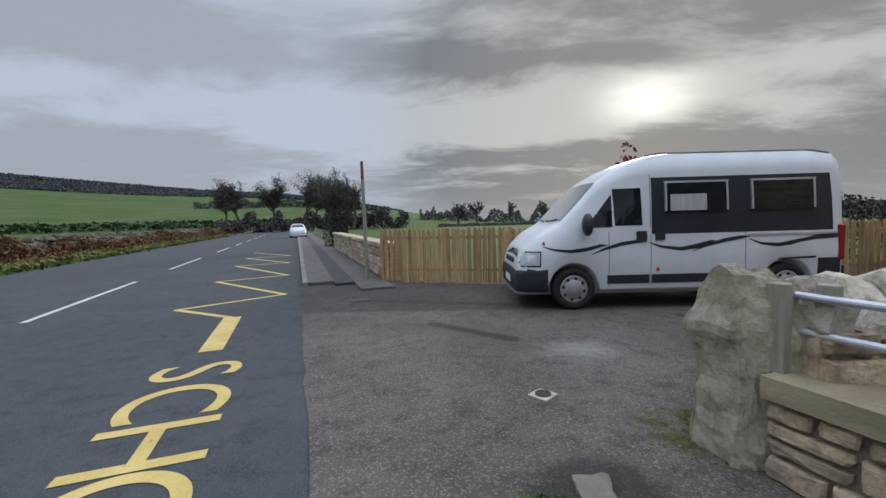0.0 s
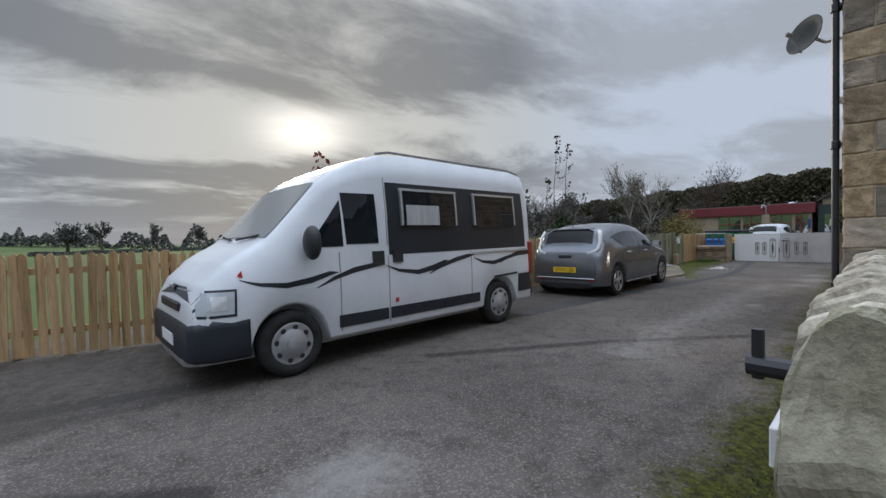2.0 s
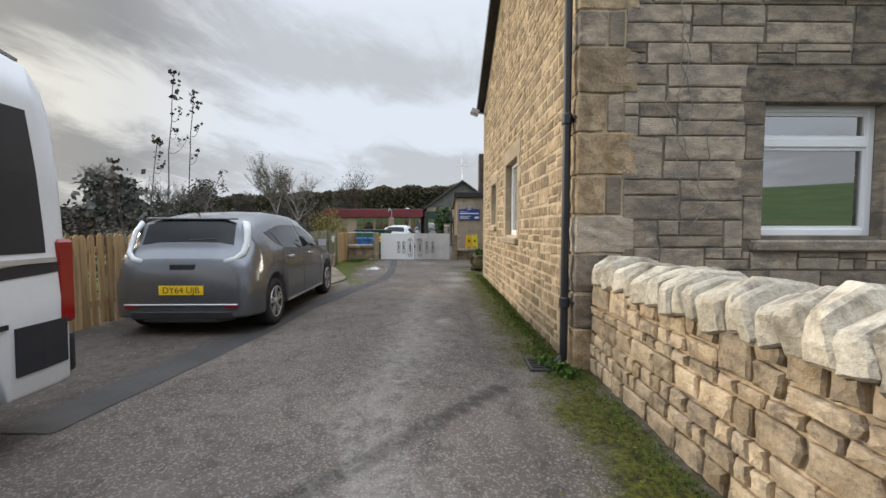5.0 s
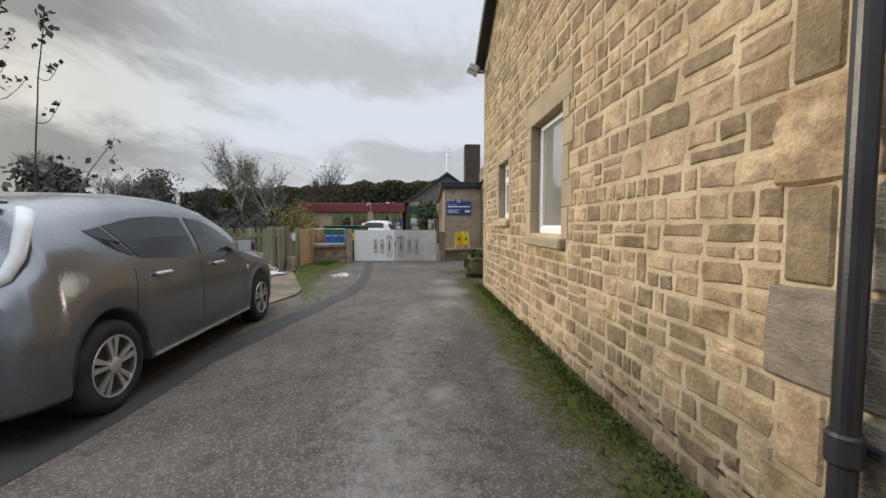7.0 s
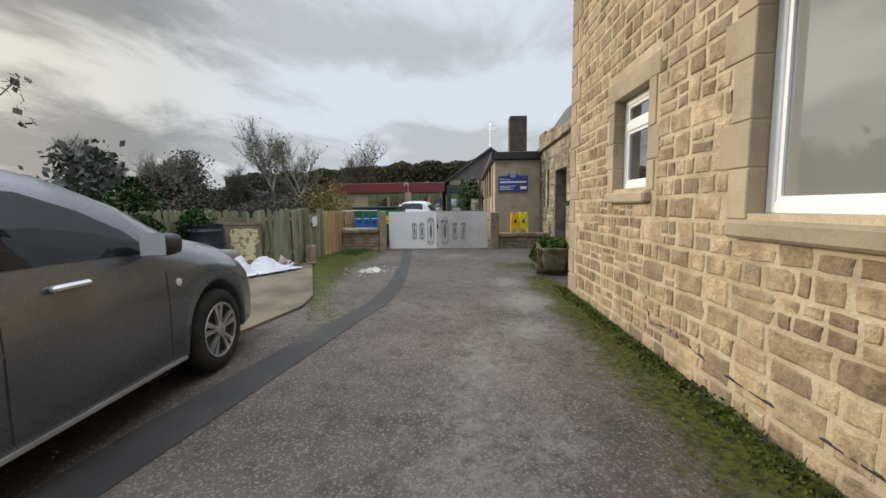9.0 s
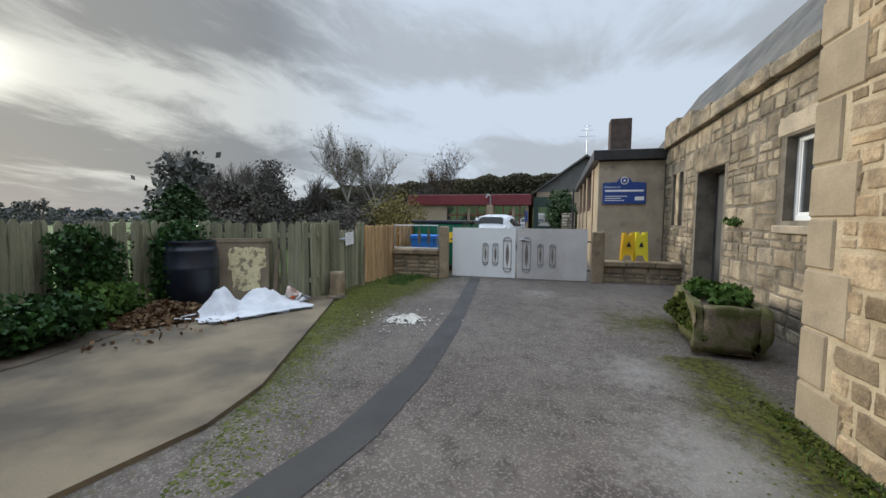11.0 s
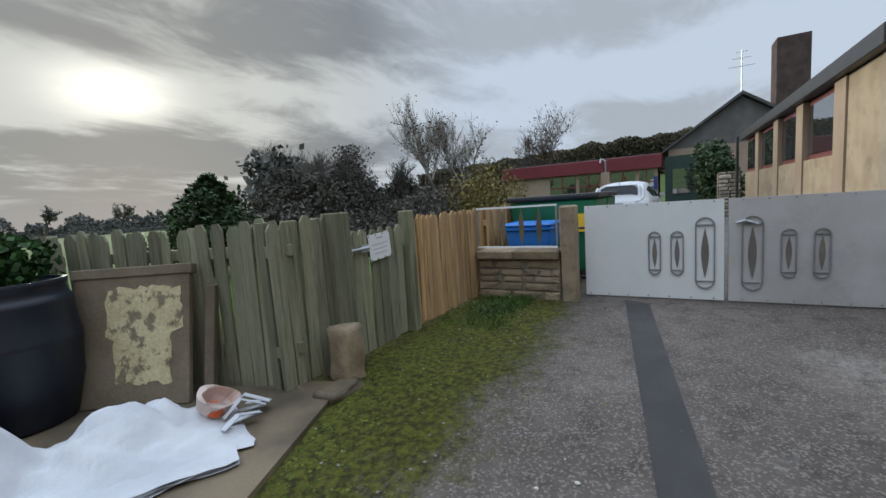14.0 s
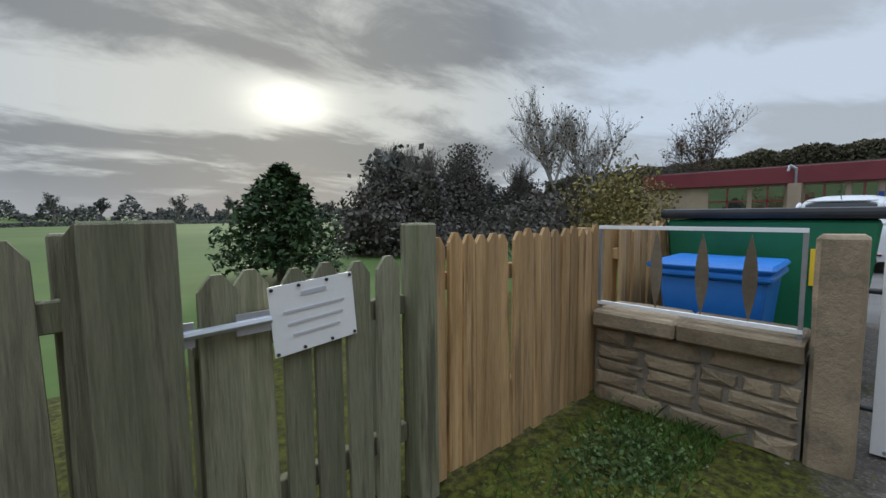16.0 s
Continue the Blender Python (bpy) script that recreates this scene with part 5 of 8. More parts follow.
stone_post(20.6, 7.5, 0.18, 0.22, 1.14, "weathered square stone gate pier")
stone_post(20.86, 4.28, 0.24, 0.22, 1.06, "weathered square stone gate pier")


def low_wall(name, x, y0, y1, h, label):
    """A low coursed wall whose face looks to -x, with a coping."""
    ob = thing(name, label, "wall", kind="structure")
    part("core", B(x + 0.02, y0, -0.05, x + 0.3, y1, h - 0.06), "mortar_grey", ob)
    rects = rubble(0.0, y1 - y0, 0.0, h - 0.06, [], (0.075, 0.125), (0.13, 0.34), 0.012)
    lay(rects, ob, "wallstone", pose(x + 0.02, y1, 0, 0, 0, -90), 0.05, lambda a, b: True, "buff wall stones", RAGGED, askew=1.5)
    y = y0
    while y < y1 - 0.02:
        w = min(0.56, y1 - y)
        bm = B(x - 0.05, y + 0.004, h - 0.06, x + 0.36, y + w - 0.004, h + 0.05, bevel=0.015)
        rough_up(bm, 0.005, 6, 1)
        part("coping_stone", bm, "wallstone", ob)
        y += w
    return ob


low_wall("wall_bins", 20.5, 7.6, 8.66, 0.57, "low coursed sandstone wall with flat coping")
low_wall("wall_school", 20.98, 2.6, 4.16, 0.40, "low coursed sandstone wall with flat coping")

# see-through panel over the low wall: two white rails, end bars and leaf shapes
panel = thing("railing_panel", "metal railing with white rails and brown leaf shapes", "railing", at=(20.55, 0, 0))
for z in (0.645, 1.145):
    part("rail", B(-0.012, 7.62, z, 0.012, 8.66, z + 0.022), "upvc", panel, "white painted rail")
for y in (7.63, 8.65):
    part("end_bar", B(-0.01, y - 0.01, 0.62, 0.01, y + 0.01, 1.165), "gategrey", panel)
for y in (7.84, 8.06, 8.30):
    part("leaf_ornament", placed(prism(lens(0, 0.9, 0.065, 0.46), 0.012), pose(0, y, 0, 0, 0, 90)), "board", panel, "brown wooden leaf shape")

# ---- bins behind the wall ----
bb = thing("wheelie_bin", "blue plastic wheeled refuse bin", "bin", at=(21.25, 8.12, 0))


def taper_box(x0, y0, z0, x1, y1, z1, k):
    bm = B(x0, y0, z0, x1, y1, z1, bevel=0.02)
    cx, cy = (x0 + x1) / 2, (y0 + y1) / 2
    for v in bm.verts:
        f = k + (1 - k) * (v.co.z - z0) / (z1 - z0)
        v.co.x, v.co.y = cx + (v.co.x - cx) * f, cy + (v.co.y - cy) * f
    return bm


part("body", taper_box(-0.3, -0.3, 0.06, 0.3, 0.3, 0.83, 0.78), "bluebin", bb)
part("rim", B(-0.33, -0.33, 0.82, 0.33, 0.33, 0.87, bevel=0.015), "bluebin", bb)
part("lid", B(-0.34, -0.34, 0.872, 0.33, 0.36, 0.92, bevel=0.02), "bluebin", bb)
part("handle", rod(bmesh.new(), (-0.25, 0.38, 0.88), (0.25, 0.38, 0.88), 0.02), "bluebin", bb)
for s in (-1, 1):
    part("wheel", rod(bmesh.new(), (s * 0.22, 0.24, 0.1), (s * 0.28, 0.24, 0.1), 0.1, n=16), "rubber", bb)
gb = thing("refuse_container", "large green wheeled refuse container with dark lid", "bin", at=(22.3, 7.98, 0))
part("body", taper_box(-0.55, -0.62, 0.15, 0.5, 0.66, 1.18, 0.86), "greenbin", gb)
part("lid", B(-0.58, -0.66, 1.19, 0.54, 0.7, 1.27, bevel=0.03), "black", gb, "dark grey lid")
part("label_panel", B(-0.545, -0.50, 0.72, -0.53, -0.28, 0.98), "yellow", gb, "yellow sticker")
for sx in (-0.4, 0.36):
    for sy in (-0.42, 0.46):
        part("wheel", rod(bmesh.new(), (sx, sy - 0.03, 0.09), (sx, sy + 0.03, 0.09), 0.09, n=14), "rubber", gb)
        part("caster", B(sx - 0.03, sy - 0.04, 0.1, sx + 0.03, sy + 0.04, 0.19), "galv", gb)
gb2 = copy_thing(gb, pose(23.7, 8.0, 0))

# ---- annexe and school buildings ----
annexe = thing("annexe", "old stone school building with slate roof", "building")
AY = 2.68
holes = [(16.55, 1.3, 17.32, 2.22), (19.05, 0.0, 20.32, 2.16), (21.2, 1.2, 21.45, 2.3), (21.7, 1.2, 21.95, 2.3)]
bm = pierced(15.6, 24.6, -0.05, 2.95, holes, 0.4)
placed(bm, Matrix(((-1, 0, 0, 40.2), (0, -1, 0, AY), (0, 0, 1, 0), (0, 0, 0, 1))) @ Matrix.Diagonal((1, 1, 1, 1)))
for v in bm.verts:
    v.co.x = 40.2 - v.co.x
bmesh.ops.recalc_face_normals(bm, faces=bm.faces)
ann_wall = part("wall", bm, "mortar_grey", annexe, "grey buff rubble wall")
part("wall", B(15.6, -5.2, -0.05, 16.0, AY - 0.4, 2.95), "stone_grey", annexe)
part("wall", B(24.2, -5.2, -0.05, 24.6, AY - 0.4, 2.95), "stone_grey", annexe)
part("wall", B(16.0, -5.2, -0.05, 24.2, -4.8, 2.95), "stone_grey", annexe)
am = placed(prism([(AY - 0.06, 2.97), (1.5, 4.55), (-5.5, 2.88), (-5.5, 3.0), (1.5, 4.67), (AY - 0.06, 3.09)], 9.0), Matrix(((0, 1, 0, 15.6), (1, 0, 0, 0), (0, 0, 1, 0), (0, 0, 0, 1))))
bmesh.ops.recalc_face_normals(am, faces=am.faces)
part("roof", am, "slate", annexe, "grey slate roof")
for x in (15.5, 24.4):
    pm2 = placed(prism([(AY + 0.02, 2.9), (1.5, 4.6), (-5.3, 2.9)], 0.3), Matrix(((0, 1, 0, x), (1, 0, 0, 0), (0, 0, 1, 0), (0, 0, 0, 1))))
    bmesh.ops.recalc_face_normals(pm2, faces=pm2.faces)
    part("gable_wall", pm2, "stone_grey", annexe)
for x, z in ((16.1, 2.96), (17.1, 2.96), (18.05, 3.0), (19.0, 3.02), (19.98, 3.08), (20.96, 3.2), (21.95, 3.3)):
    bm = B(x - 0.48, AY - 0.12, 2.93, x + 0.48, AY + 0.11, z + 0.13, bevel=0.03)
    rough_up(bm, 0.02, 5, 3)
    part("coping_stone", bm, "annexstone", annexe)
part("door", B(19.06, AY - 0.36, 0, 20.31, AY - 0.3, 2.15), "annexdoor", annexe, "dark recessed door")
part("lintel", rough_up(B(18.85, AY - 0.2, 2.17, 20.5, AY + 0.015, 2.45, bevel=0.01), 0.01, 5, 3), "annexstone", annexe)
for x0, z0, x1, z1 in holes[2:]:
    part("window", B(x0, AY - 0.3, z0, x1, AY - 0.26, z1), "glass", annexe, "dark narrow window")
part("mullion", B(21.46, AY - 0.25, 1.2, 21.69, AY + 0.014, 2.3, bevel=0.01), "annexstone", annexe)
aw = pvc_window(annexe, 0, 1.3, 0.77, 2.22, pose(17.32, AY, 0, 0, 0, 180))
part("lintel", B(16.35, AY - 0.2, 2.24, 17.5, AY + 0.015, 2.46, bevel=0.01), "dressed_grey", annexe)
part("sill", B(16.45, AY - 0.1, 1.16, 17.42, AY + 0.06, 1.25, bevel=0.012), "dressed_grey", annexe)

block = thing("school_entrance", "low stone school wing with black fascia", "building")
part("wall", B(22.62, 2.7, -0.05, 22.92, 4.16, 2.72), "dressed_grey", block, "weathered brown stone end wall")
x = 22.92
for x1 in (24.1, 24.6, 26.4, 26.9, 28.6, 29.1, 31.2, 31.7, 33.8):
    pier = x1 - x < 0.6
    part("pier" if pier else "panel_wall", B(x, 3.9, -0.05, x1, 4.15 + (0.03 if pier else 0), 2.72 if pier or x < 23 else 1.6), "render" if pier else "dressed", block)
    if not pier and x > 23:
        part("window_frame", B(x, 3.95, 1.6, x1, 4.08, 2.72), "redframe", block, "dark red frame")
        part("pane", B(x + 0.08, 4.085, 1.7, x1 - 0.08, 4.1, 2.62), "glass", block)
    x = x1
part("wall", B(33.5, -2, -0.05, 33.8, 3.9, 2.72), "dressed", block)
bm = B(22.5, 2.65, 2.74, 34.0, 4.3, 2.98, bevel=0.01)
part("fascia", bm, "black", block, "black roof fascia")
bm = rod(bmesh.new(), (34.2, 4.35, 0), (34.2, 4.35, 2.9), 0.05)
part("downpipe", bm, "black", block, "black downpipe")

board = thing("school_sign", "blue school sign board with white lettering", "sign", at=(22.6, 3.58, 1.98))
bm = prism([(-0.48, -0.28), (0.48, -0.28), (0.48, 0.22), (0.17, 0.24), (0.1, 0.34), (-0.1, 0.34), (-0.17, 0.24), (-0.48, 0.22)], 0.025, pose(-0.028, 0, 0, 0, 0, -90))
part("panel", bm, "signblue", board)
part("emblem", rod(bmesh.new(), (-0.037, 0, 0.27), (-0.03, 0, 0.27), 0.09, n=24), "signwhite", board, "round white emblem")
part("emblem_ring", lathe([(0.03, -0.042), (0.07, -0.042), (0.07, -0.038), (0.03, -0.038)], 20, m=pose(0, 0, 0.27, 0, 90, 0), closed=True), "signblue", board)
part("lettering", placed(text_bm("Welcome to", 0.07, 0.001), pose(-0.031, 0.27, 0.12, 90, 0, -90)), "signwhite", board, "white lettering")
for z, w, h, y in ((0.03, 0.86, 0.045, 0), (-0.1, 0.5, 0.018, 0.18), (-0.15, 0.36, 0.018, 0.25), (-0.2, 0.44, 0.018, 0.21)):
    part("print_line", B(-0.032, y - w / 2, z - h / 2, -0.0285, y + w / 2, z + h / 2), "signwhite", board, "white line of print")
part("badge", B(-0.032, -0.44, -0.2, -0.0285, -0.24, -0.11), "signwhite", board, "small white badge")

# folding floor signs standing on the low wall
for y, tilt, tone, hh in ((3.66, 8, "yellow", 0.60), (3.42, -5, "lemon", 0.62)):
    fs = thing("floor_sign", "yellow folding plastic floor sign", "floor sign", group="yellow floor signs", at=(21.2, y, 0.452))
    out = [(-0.15, 0), (-0.11, 0), (-0.07, 0.12), (0.07, 0.12), (0.11, 0), (0.15, 0), (0.10, hh), (0.05, hh), (0.045, hh - 0.06), (-0.045, hh - 0.06), (-0.05, hh), (-0.10, hh)]
    for k, lean in ((0, 6), (1, -14)):
        part("panel", prism(out, 0.012, pose(-0.06 + k * 0.12, 0, 0, 0, 0, -90) @ pose(0, 0, 0, lean, 0, 0)), tone, fs)
    part("symbol", prism([(-0.05, 0.3), (0.05, 0.3), (0.0, 0.42)], 0.004, pose(-0.055, 0, 0, 0, 0, -90) @ pose(0, -0.02, 0, 6, 0, 0)), "ink", fs)

# far school building with red fascia, gabled house and yard vehicle
far = thing("school_hall", "flat roofed school building with red fascia", "building")
part("wall", B(41.0, 7.1, 0, 47.0, 15.7, 2.35), "render", far, "tan rendered wall")
part("fascia", B(40.8, 6.9, 2.352, 47.2, 15.9, 3.08, bevel=0.02), "redfascia", far, "dark red fascia")
part("roof", B(40.9, 7.0, 3.082, 47.1, 15.8, 3.13), "slate", far)
for y0, y1 in ((7.3, 8.0), (8.2, 9.4), (10.1, 11.2), (11.4, 12.9)):
    part("window", B(40.94, y0, 0.75, 40.99, y1, 2.25), "glass", far, "dark window")
    part("mullion", B(40.92, (y0 + y1) / 2 - 0.04, 0.75, 40.938, (y0 + y1) / 2 + 0.04, 2.25), "redframe", far)
    part("window_rail", B(40.92, y0, 1.6, 40.938, y1, 1.68), "redframe", far)
part("pillar", B(40.7, 9.5, 0, 40.95, 9.95, 2.35), "render", far)
part("vent", lathe([(0.35, 3.13), (0.35, 3.25), (0.12, 3.32)], 16, m=Matrix.Translation((44, 8.6, 0))), "signwhite", far, "white roof light")
part("sign_panel", B(40.9, 7.12, 1.2, 40.935, 7.27, 1.9), "signblue", far, "small blue sign")
part("lamp", tube([(40.75, 9.7, 2.35), (40.7, 9.7, 2.95), (40.6, 9.9, 3.1), (40.55, 9.95, 2.85)], 0.05), "galv", far, "curved wall lamp")
gab = thing("far_house", "grey rendered house with slate gable roof", "house")
along = Matrix(((0, 1, 0, 0), (1, 0, 0, 0), (0, 0, 1, 0), (0, 0, 0, 1)))
part("wall", B(42, 0.0, 0, 52, 6.6, 3.3), "render", gab)
pg = placed(prism([(6.6, 3.3), (3.3, 5.6), (0, 3.3)], 10), Matrix.Translation((42, 0, 0)) @ along)
bmesh.ops.recalc_face_normals(pg, faces=pg.faces)
part("gable", pg, "path", gab)
pg = placed(prism([(6.88, 3.12), (3.3, 5.66), (-0.3, 3.12), (-0.3, 3.26), (3.3, 5.82), (6.88, 3.26)], 10.4), Matrix.Translation((41.7, 0, 0)) @ along)
bmesh.ops.recalc_face_normals(pg, faces=pg.faces)
part("roof", pg, "slate", gab)
part("porch", B(41.2, 5.2, 0, 41.98, 6.75, 2.9), "darkgreen", gab, "dark green glazed porch")
part("window", B(41.15, 5.5, 0.9, 41.19, 6.4, 2.2), "glass", gab)
part("chimney", B(44.0, 0.2, 2.9, 45.4, 1.6, 8.6, bevel=0.02), "brickdark", gab, "tall dark brick chimney")
part("aerial", tube([(42.2, 3.3, 5.6), (42.2, 3.3, 7.9)], 0.025, 6), "galv", gab, "roof aerial")
for z, w in ((7.8, 0.5), (7.5, 0.8), (7.1, 1.1)):
    part("aerial_bar", rod(bmesh.new(), (42.2, 3.3 - w / 2, z), (42.2, 3.3 + w / 2, z), 0.015, n=6), "galv", gab)
dw = thing("dry_wall", "pale dry stone wall by the hedge", "wall", kind="structure")
rects = rubble(0, 2.4, 0, 1.7, [], (0.12, 0.2), (0.2, 0.4), 0.03)
part("core", B(34.6, 4.2, 0, 35.0, 4.9, 1.65), "mortar_grey", dw)
lay(rubble(0, 0.7, 0, 1.7, [], (0.12, 0.2), (0.2, 0.4), 0.03), dw, "coping", pose(34.6, 4.9, 0, 0, 0, -90), 0.12, lambda a, b: True, "pale stones", ROUGH)

# ---- vehicles ----
def wheel(parent, x, y, r, side, style):
    """A wheel whose outer face looks to side (-1 or 1) along y."""
    m = pose(x, y, r, 0, 0, 0 if side > 0 else 180)
    wd = 0.2
    t = lathe([(r * 0.64, -wd / 2), (r * 0.9, -wd / 2), (r * 0.985, -wd / 2 + 0.03), (r, -wd / 2 + 0.06), (r, wd / 2 - 0.06), (r * 0.985, wd / 2 - 0.03), (r * 0.9, wd / 2), (r * 0.66, wd / 2 - 0.005), (r * 0.64, wd / 2 - 0.03)], 36, "Y", m)
    w = part("wheel", t, "rubber", parent, "black rubber tyre", True)
    if style == "trim":
        part("rim", lathe([(r * 0.02, 0.05), (r * 0.66, 0.05), (r * 0.66, 0.085), (r * 0.6, 0.1), (r * 0.5, 0.075), (r * 0.42, 0.098), (r * 0.2, 0.115), (r * 0.03, 0.118)], 32, "Y", m), "trimgrey", w, "grey dished wheel trim", True)
        for k in range(8):
            a = k * math.pi / 4 + 0.2
            part("trim_slot", rod(bmesh.new(), m @ Vector((r * 0.5 * math.cos(a), 0.08, r * 0.5 * math.sin(a))), m @ Vector((r * 0.5 * math.cos(a), 0.093, r * 0.5 * math.sin(a))), 0.026, n=8), "black", w)
        part("hub_cap", lathe([(0.07, 0.1), (0.07, 0.124), (0.045, 0.13), (0.01, 0.132)], 16, "Y", m), "trimgrey", w)
    else:
        part("rim", lathe([(r * 0.02, 0.0), (r * 0.6, 0.0), (r * 0.6, 0.088), (r * 0.655, 0.094), (r * 0.66, 0.06), (r * 0.66, -0.02)], 32, "Y", m), "black", w, "dark alloy rim", True)
        part("rim_edge", lathe([(r * 0.615, 0.075), (r * 0.615, 0.097), (r * 0.66, 0.1), (r * 0.67, 0.09)], 32, "Y", m, closed=True), "silver", w)
        for k in range(5):
            for off in (-0.19, 0.19):
                a = k * 2 * math.pi / 5 + off + 0.3
                c, s = math.cos(a), math.sin(a)
                bm = prism([(0.05, -0.010), (r * 0.635, -0.026), (r * 0.635, 0.016), (0.05, 0.010)], 0.025, m @ Matrix(((c, 0, -s, 0), (0, 1, 0, 0.068), (s, 0, c, 0), (0, 0, 0, 1))))
                part("spoke", bm, "silver", w, "silver alloy spoke")
        part("hub_cap", lathe([(0.055, 0.07), (0.055, 0.1), (0.03, 0.106), (0.005, 0.107)], 14, "Y", m), "silver", w)
    return w


class Body:
    """A car body drawn by cross sections along its length: x runs back from the nose, y out, z up."""

    def __init__(self, keys, hubs, radius, sill, under=0.2, boxy=False):
        # keys: x, half width at the sill, belt height, half width there, window top, half width there, roof height
        self.keys, self.hubs, self.radius, self.sill, self.under, self.boxy = keys, hubs, radius, sill, under, boxy

    def at(self, x):
        k = self.keys
        x = min(max(x, k[0][0]), k[-1][0])
        for a, b in zip(k, k[1:]):
            if x <= b[0]:
                t = (x - a[0]) / (b[0] - a[0])
                return [p + (q - p) * t for p, q in zip(a, b)]
        return list(k[-1])

    def half(self, x):
        _, hs, zb, hb, zt, ht, zr = self.at(x)
        zs = self.sill
        for h in self.hubs:
            d = abs(x - h)
            if d < self.radius:
                zs = max(zs, self.radius * 0.86 + math.sqrt(self.radius ** 2 - d * d) - 0.0)
        zs = min(zs, zb - 0.12)
        inn = max(0.05, hs - 0.3)
        mid = (max(zs, self.sill) * 0.4 + zb * 0.6)
        return [(0, self.under), (inn, self.under), (inn, zs), (hs - 0.015, zs), (hs, zs + 0.03), (max(hs, hb) + 0.008, mid), (hb, zb), (hb + (ht - hb) * 0.5 + 0.012, zb + (zt - zb) * 0.5), (ht, zt),
                (ht - ht * (0.055 if self.boxy else 0.12), zt + (zr - zt) * (0.80 if self.boxy else 0.62)), (ht * (0.75 if self.boxy else 0.55), zr - (zr - zt) * 0.06), (0, zr)]

    def hull(self, step=0.045):
        bm = bmesh.new()
        x0, x1 = self.keys[0][0], self.keys[-1][0]
        xs = sorted({round(x0 + (x1 - x0) * i / int((x1 - x0) / step), 4) for i in range(int((x1 - x0) / step) + 1)} | {k[0] for k in self.keys})
        rings = []
        for x in xs:
            h = self.half(x)
            pts = [(x, -y, z) for y, z in h] + [(x, y, z) for y, z in h[-2:0:-1]]
            rings.append([bm.verts.new(p) for p in pts])
        n = len(rings[0])
        for a, b in zip(rings, rings[1:]):
            for i in range(n):
                bm.faces.new((a[i], a[(i + 1) % n], b[(i + 1) % n], b[i]))
        bm.faces.new(rings[0])
        bm.faces.new(rings[-1][::-1])
        bmesh.ops.recalc_face_normals(bm, faces=bm.faces)
        for f in bm.faces:
            f.smooth = True
        return bm

    def side(self, x, z):
        h = self.half(x)[4:]
        for (y0, z0), (y1, z1) in zip(h, h[1:]):
            if z <= z1 or (y1, z1) == h[-1]:
                t = 0 if z1 == z0 else max(0, min(1, (z - z0) / (z1 - z0)))
                return y0 + (y1 - y0) * t
        return h[-1][0]

    def top(self, x, y):
        h = self.half(x)[::-1]
        for (y0, z0), (y1, z1) in zip(h, h[1:]):
            if abs(y) <= y1:
                return z0 + (z1 - z0) * (abs(y) - y0) / max(1e-6, y1 - y0)
        return h[4][1]

    def sheet(self, grid, s, proud=0.004, bm=None):
        """A thin skin over a grid of (x, z) places on the flank on side s (-1 or 1)."""
        bm = bm or bmesh.new()
        vs = [[bm.verts.new((x, s * (self.side(x, z) + proud), z)) for x, z in row] for row in grid]
        back = [[bm.verts.new((x, s * (self.side(x, z) - 0.02), z)) for x, z in row] for row in grid]
        n, k = len(grid), len(grid[0])
        for i in range(n - 1):
            for j in range(k - 1):
                bm.faces.new((vs[i][j], vs[i][j + 1], vs[i + 1][j + 1], vs[i + 1][j]))
        edge = [(0, j) for j in range(k)] + [(i, k - 1) for i in range(1, n)] + [(n - 1, j) for j in range(k - 2, -1, -1)] + [(i, 0) for i in range(n - 2, 0, -1)]
        for (a, b), (c, d) in zip(edge, edge[1:] + edge[:1]):
            bm.faces.new((vs[a][b], back[a][b], back[c][d], vs[c][d]))
        bmesh.ops.recalc_face_normals(bm, faces=bm.faces)
        return bm

    def strip(self, pts, s, proud=0.006):
        """A band along the flank through (x, z, half width)."""
        dense = []
        for (x0, z0, w0), (x1, z1, w1) in zip(pts, pts[1:]):
            for i in range(4):
                t = i / 4
                dense.append((x0 + (x1 - x0) * t, z0 + (z1 - z0) * t, w0 + (w1 - w0) * t))
        dense.append(pts[-1])
        return self.sheet([[(x, z - w) for x, z, w in dense], [(x, z + w) for x, z, w in dense]], s, proud)

    def lid(self, xs, y0, y1, proud=0.008, n=8):
        """A skin over the top between two lines of y, for windscreens and roofs."""
        bm = bmesh.new()
        rows = []
        for i, x in enumerate(xs):
            t = i / (len(xs) - 1)
            hw = y0 + (y1 - y0) * t
            rows.append([bm.verts.new((x - proud * 0.7, -hw + 2 * hw * j / n, self.top(x, -hw + 2 * hw * j / n) + proud)) for j in range(n + 1)])
        for a, b in zip(rows, rows[1:]):
            for j in range(n):
                bm.faces.new((a[j], a[j + 1], b[j + 1], b[j]))
        bmesh.ops.recalc_face_normals(bm, faces=bm.faces)
        for f in bm.faces:
            f.smooth = True
        return bm


def flank(name, body, cells, proud, material, parent, label=""):
    """The same skin on both flanks, each a part of its own."""
    for s in (-1, 1):
        part(name, body.sheet(cells, s, proud), material, parent, label)


def grid(x0, x1, z0, z1, nx=8, nz=3, lean0=0.0, lean1=0.0):
    return [[(x0 + lean0 * i / nz + (x1 + lean1 * i / nz - x0 - lean0 * i / nz) * j / nx, z0 + (z1 - z0) * i / nz) for j in range(nx + 1)] for i in range(nz + 1)]


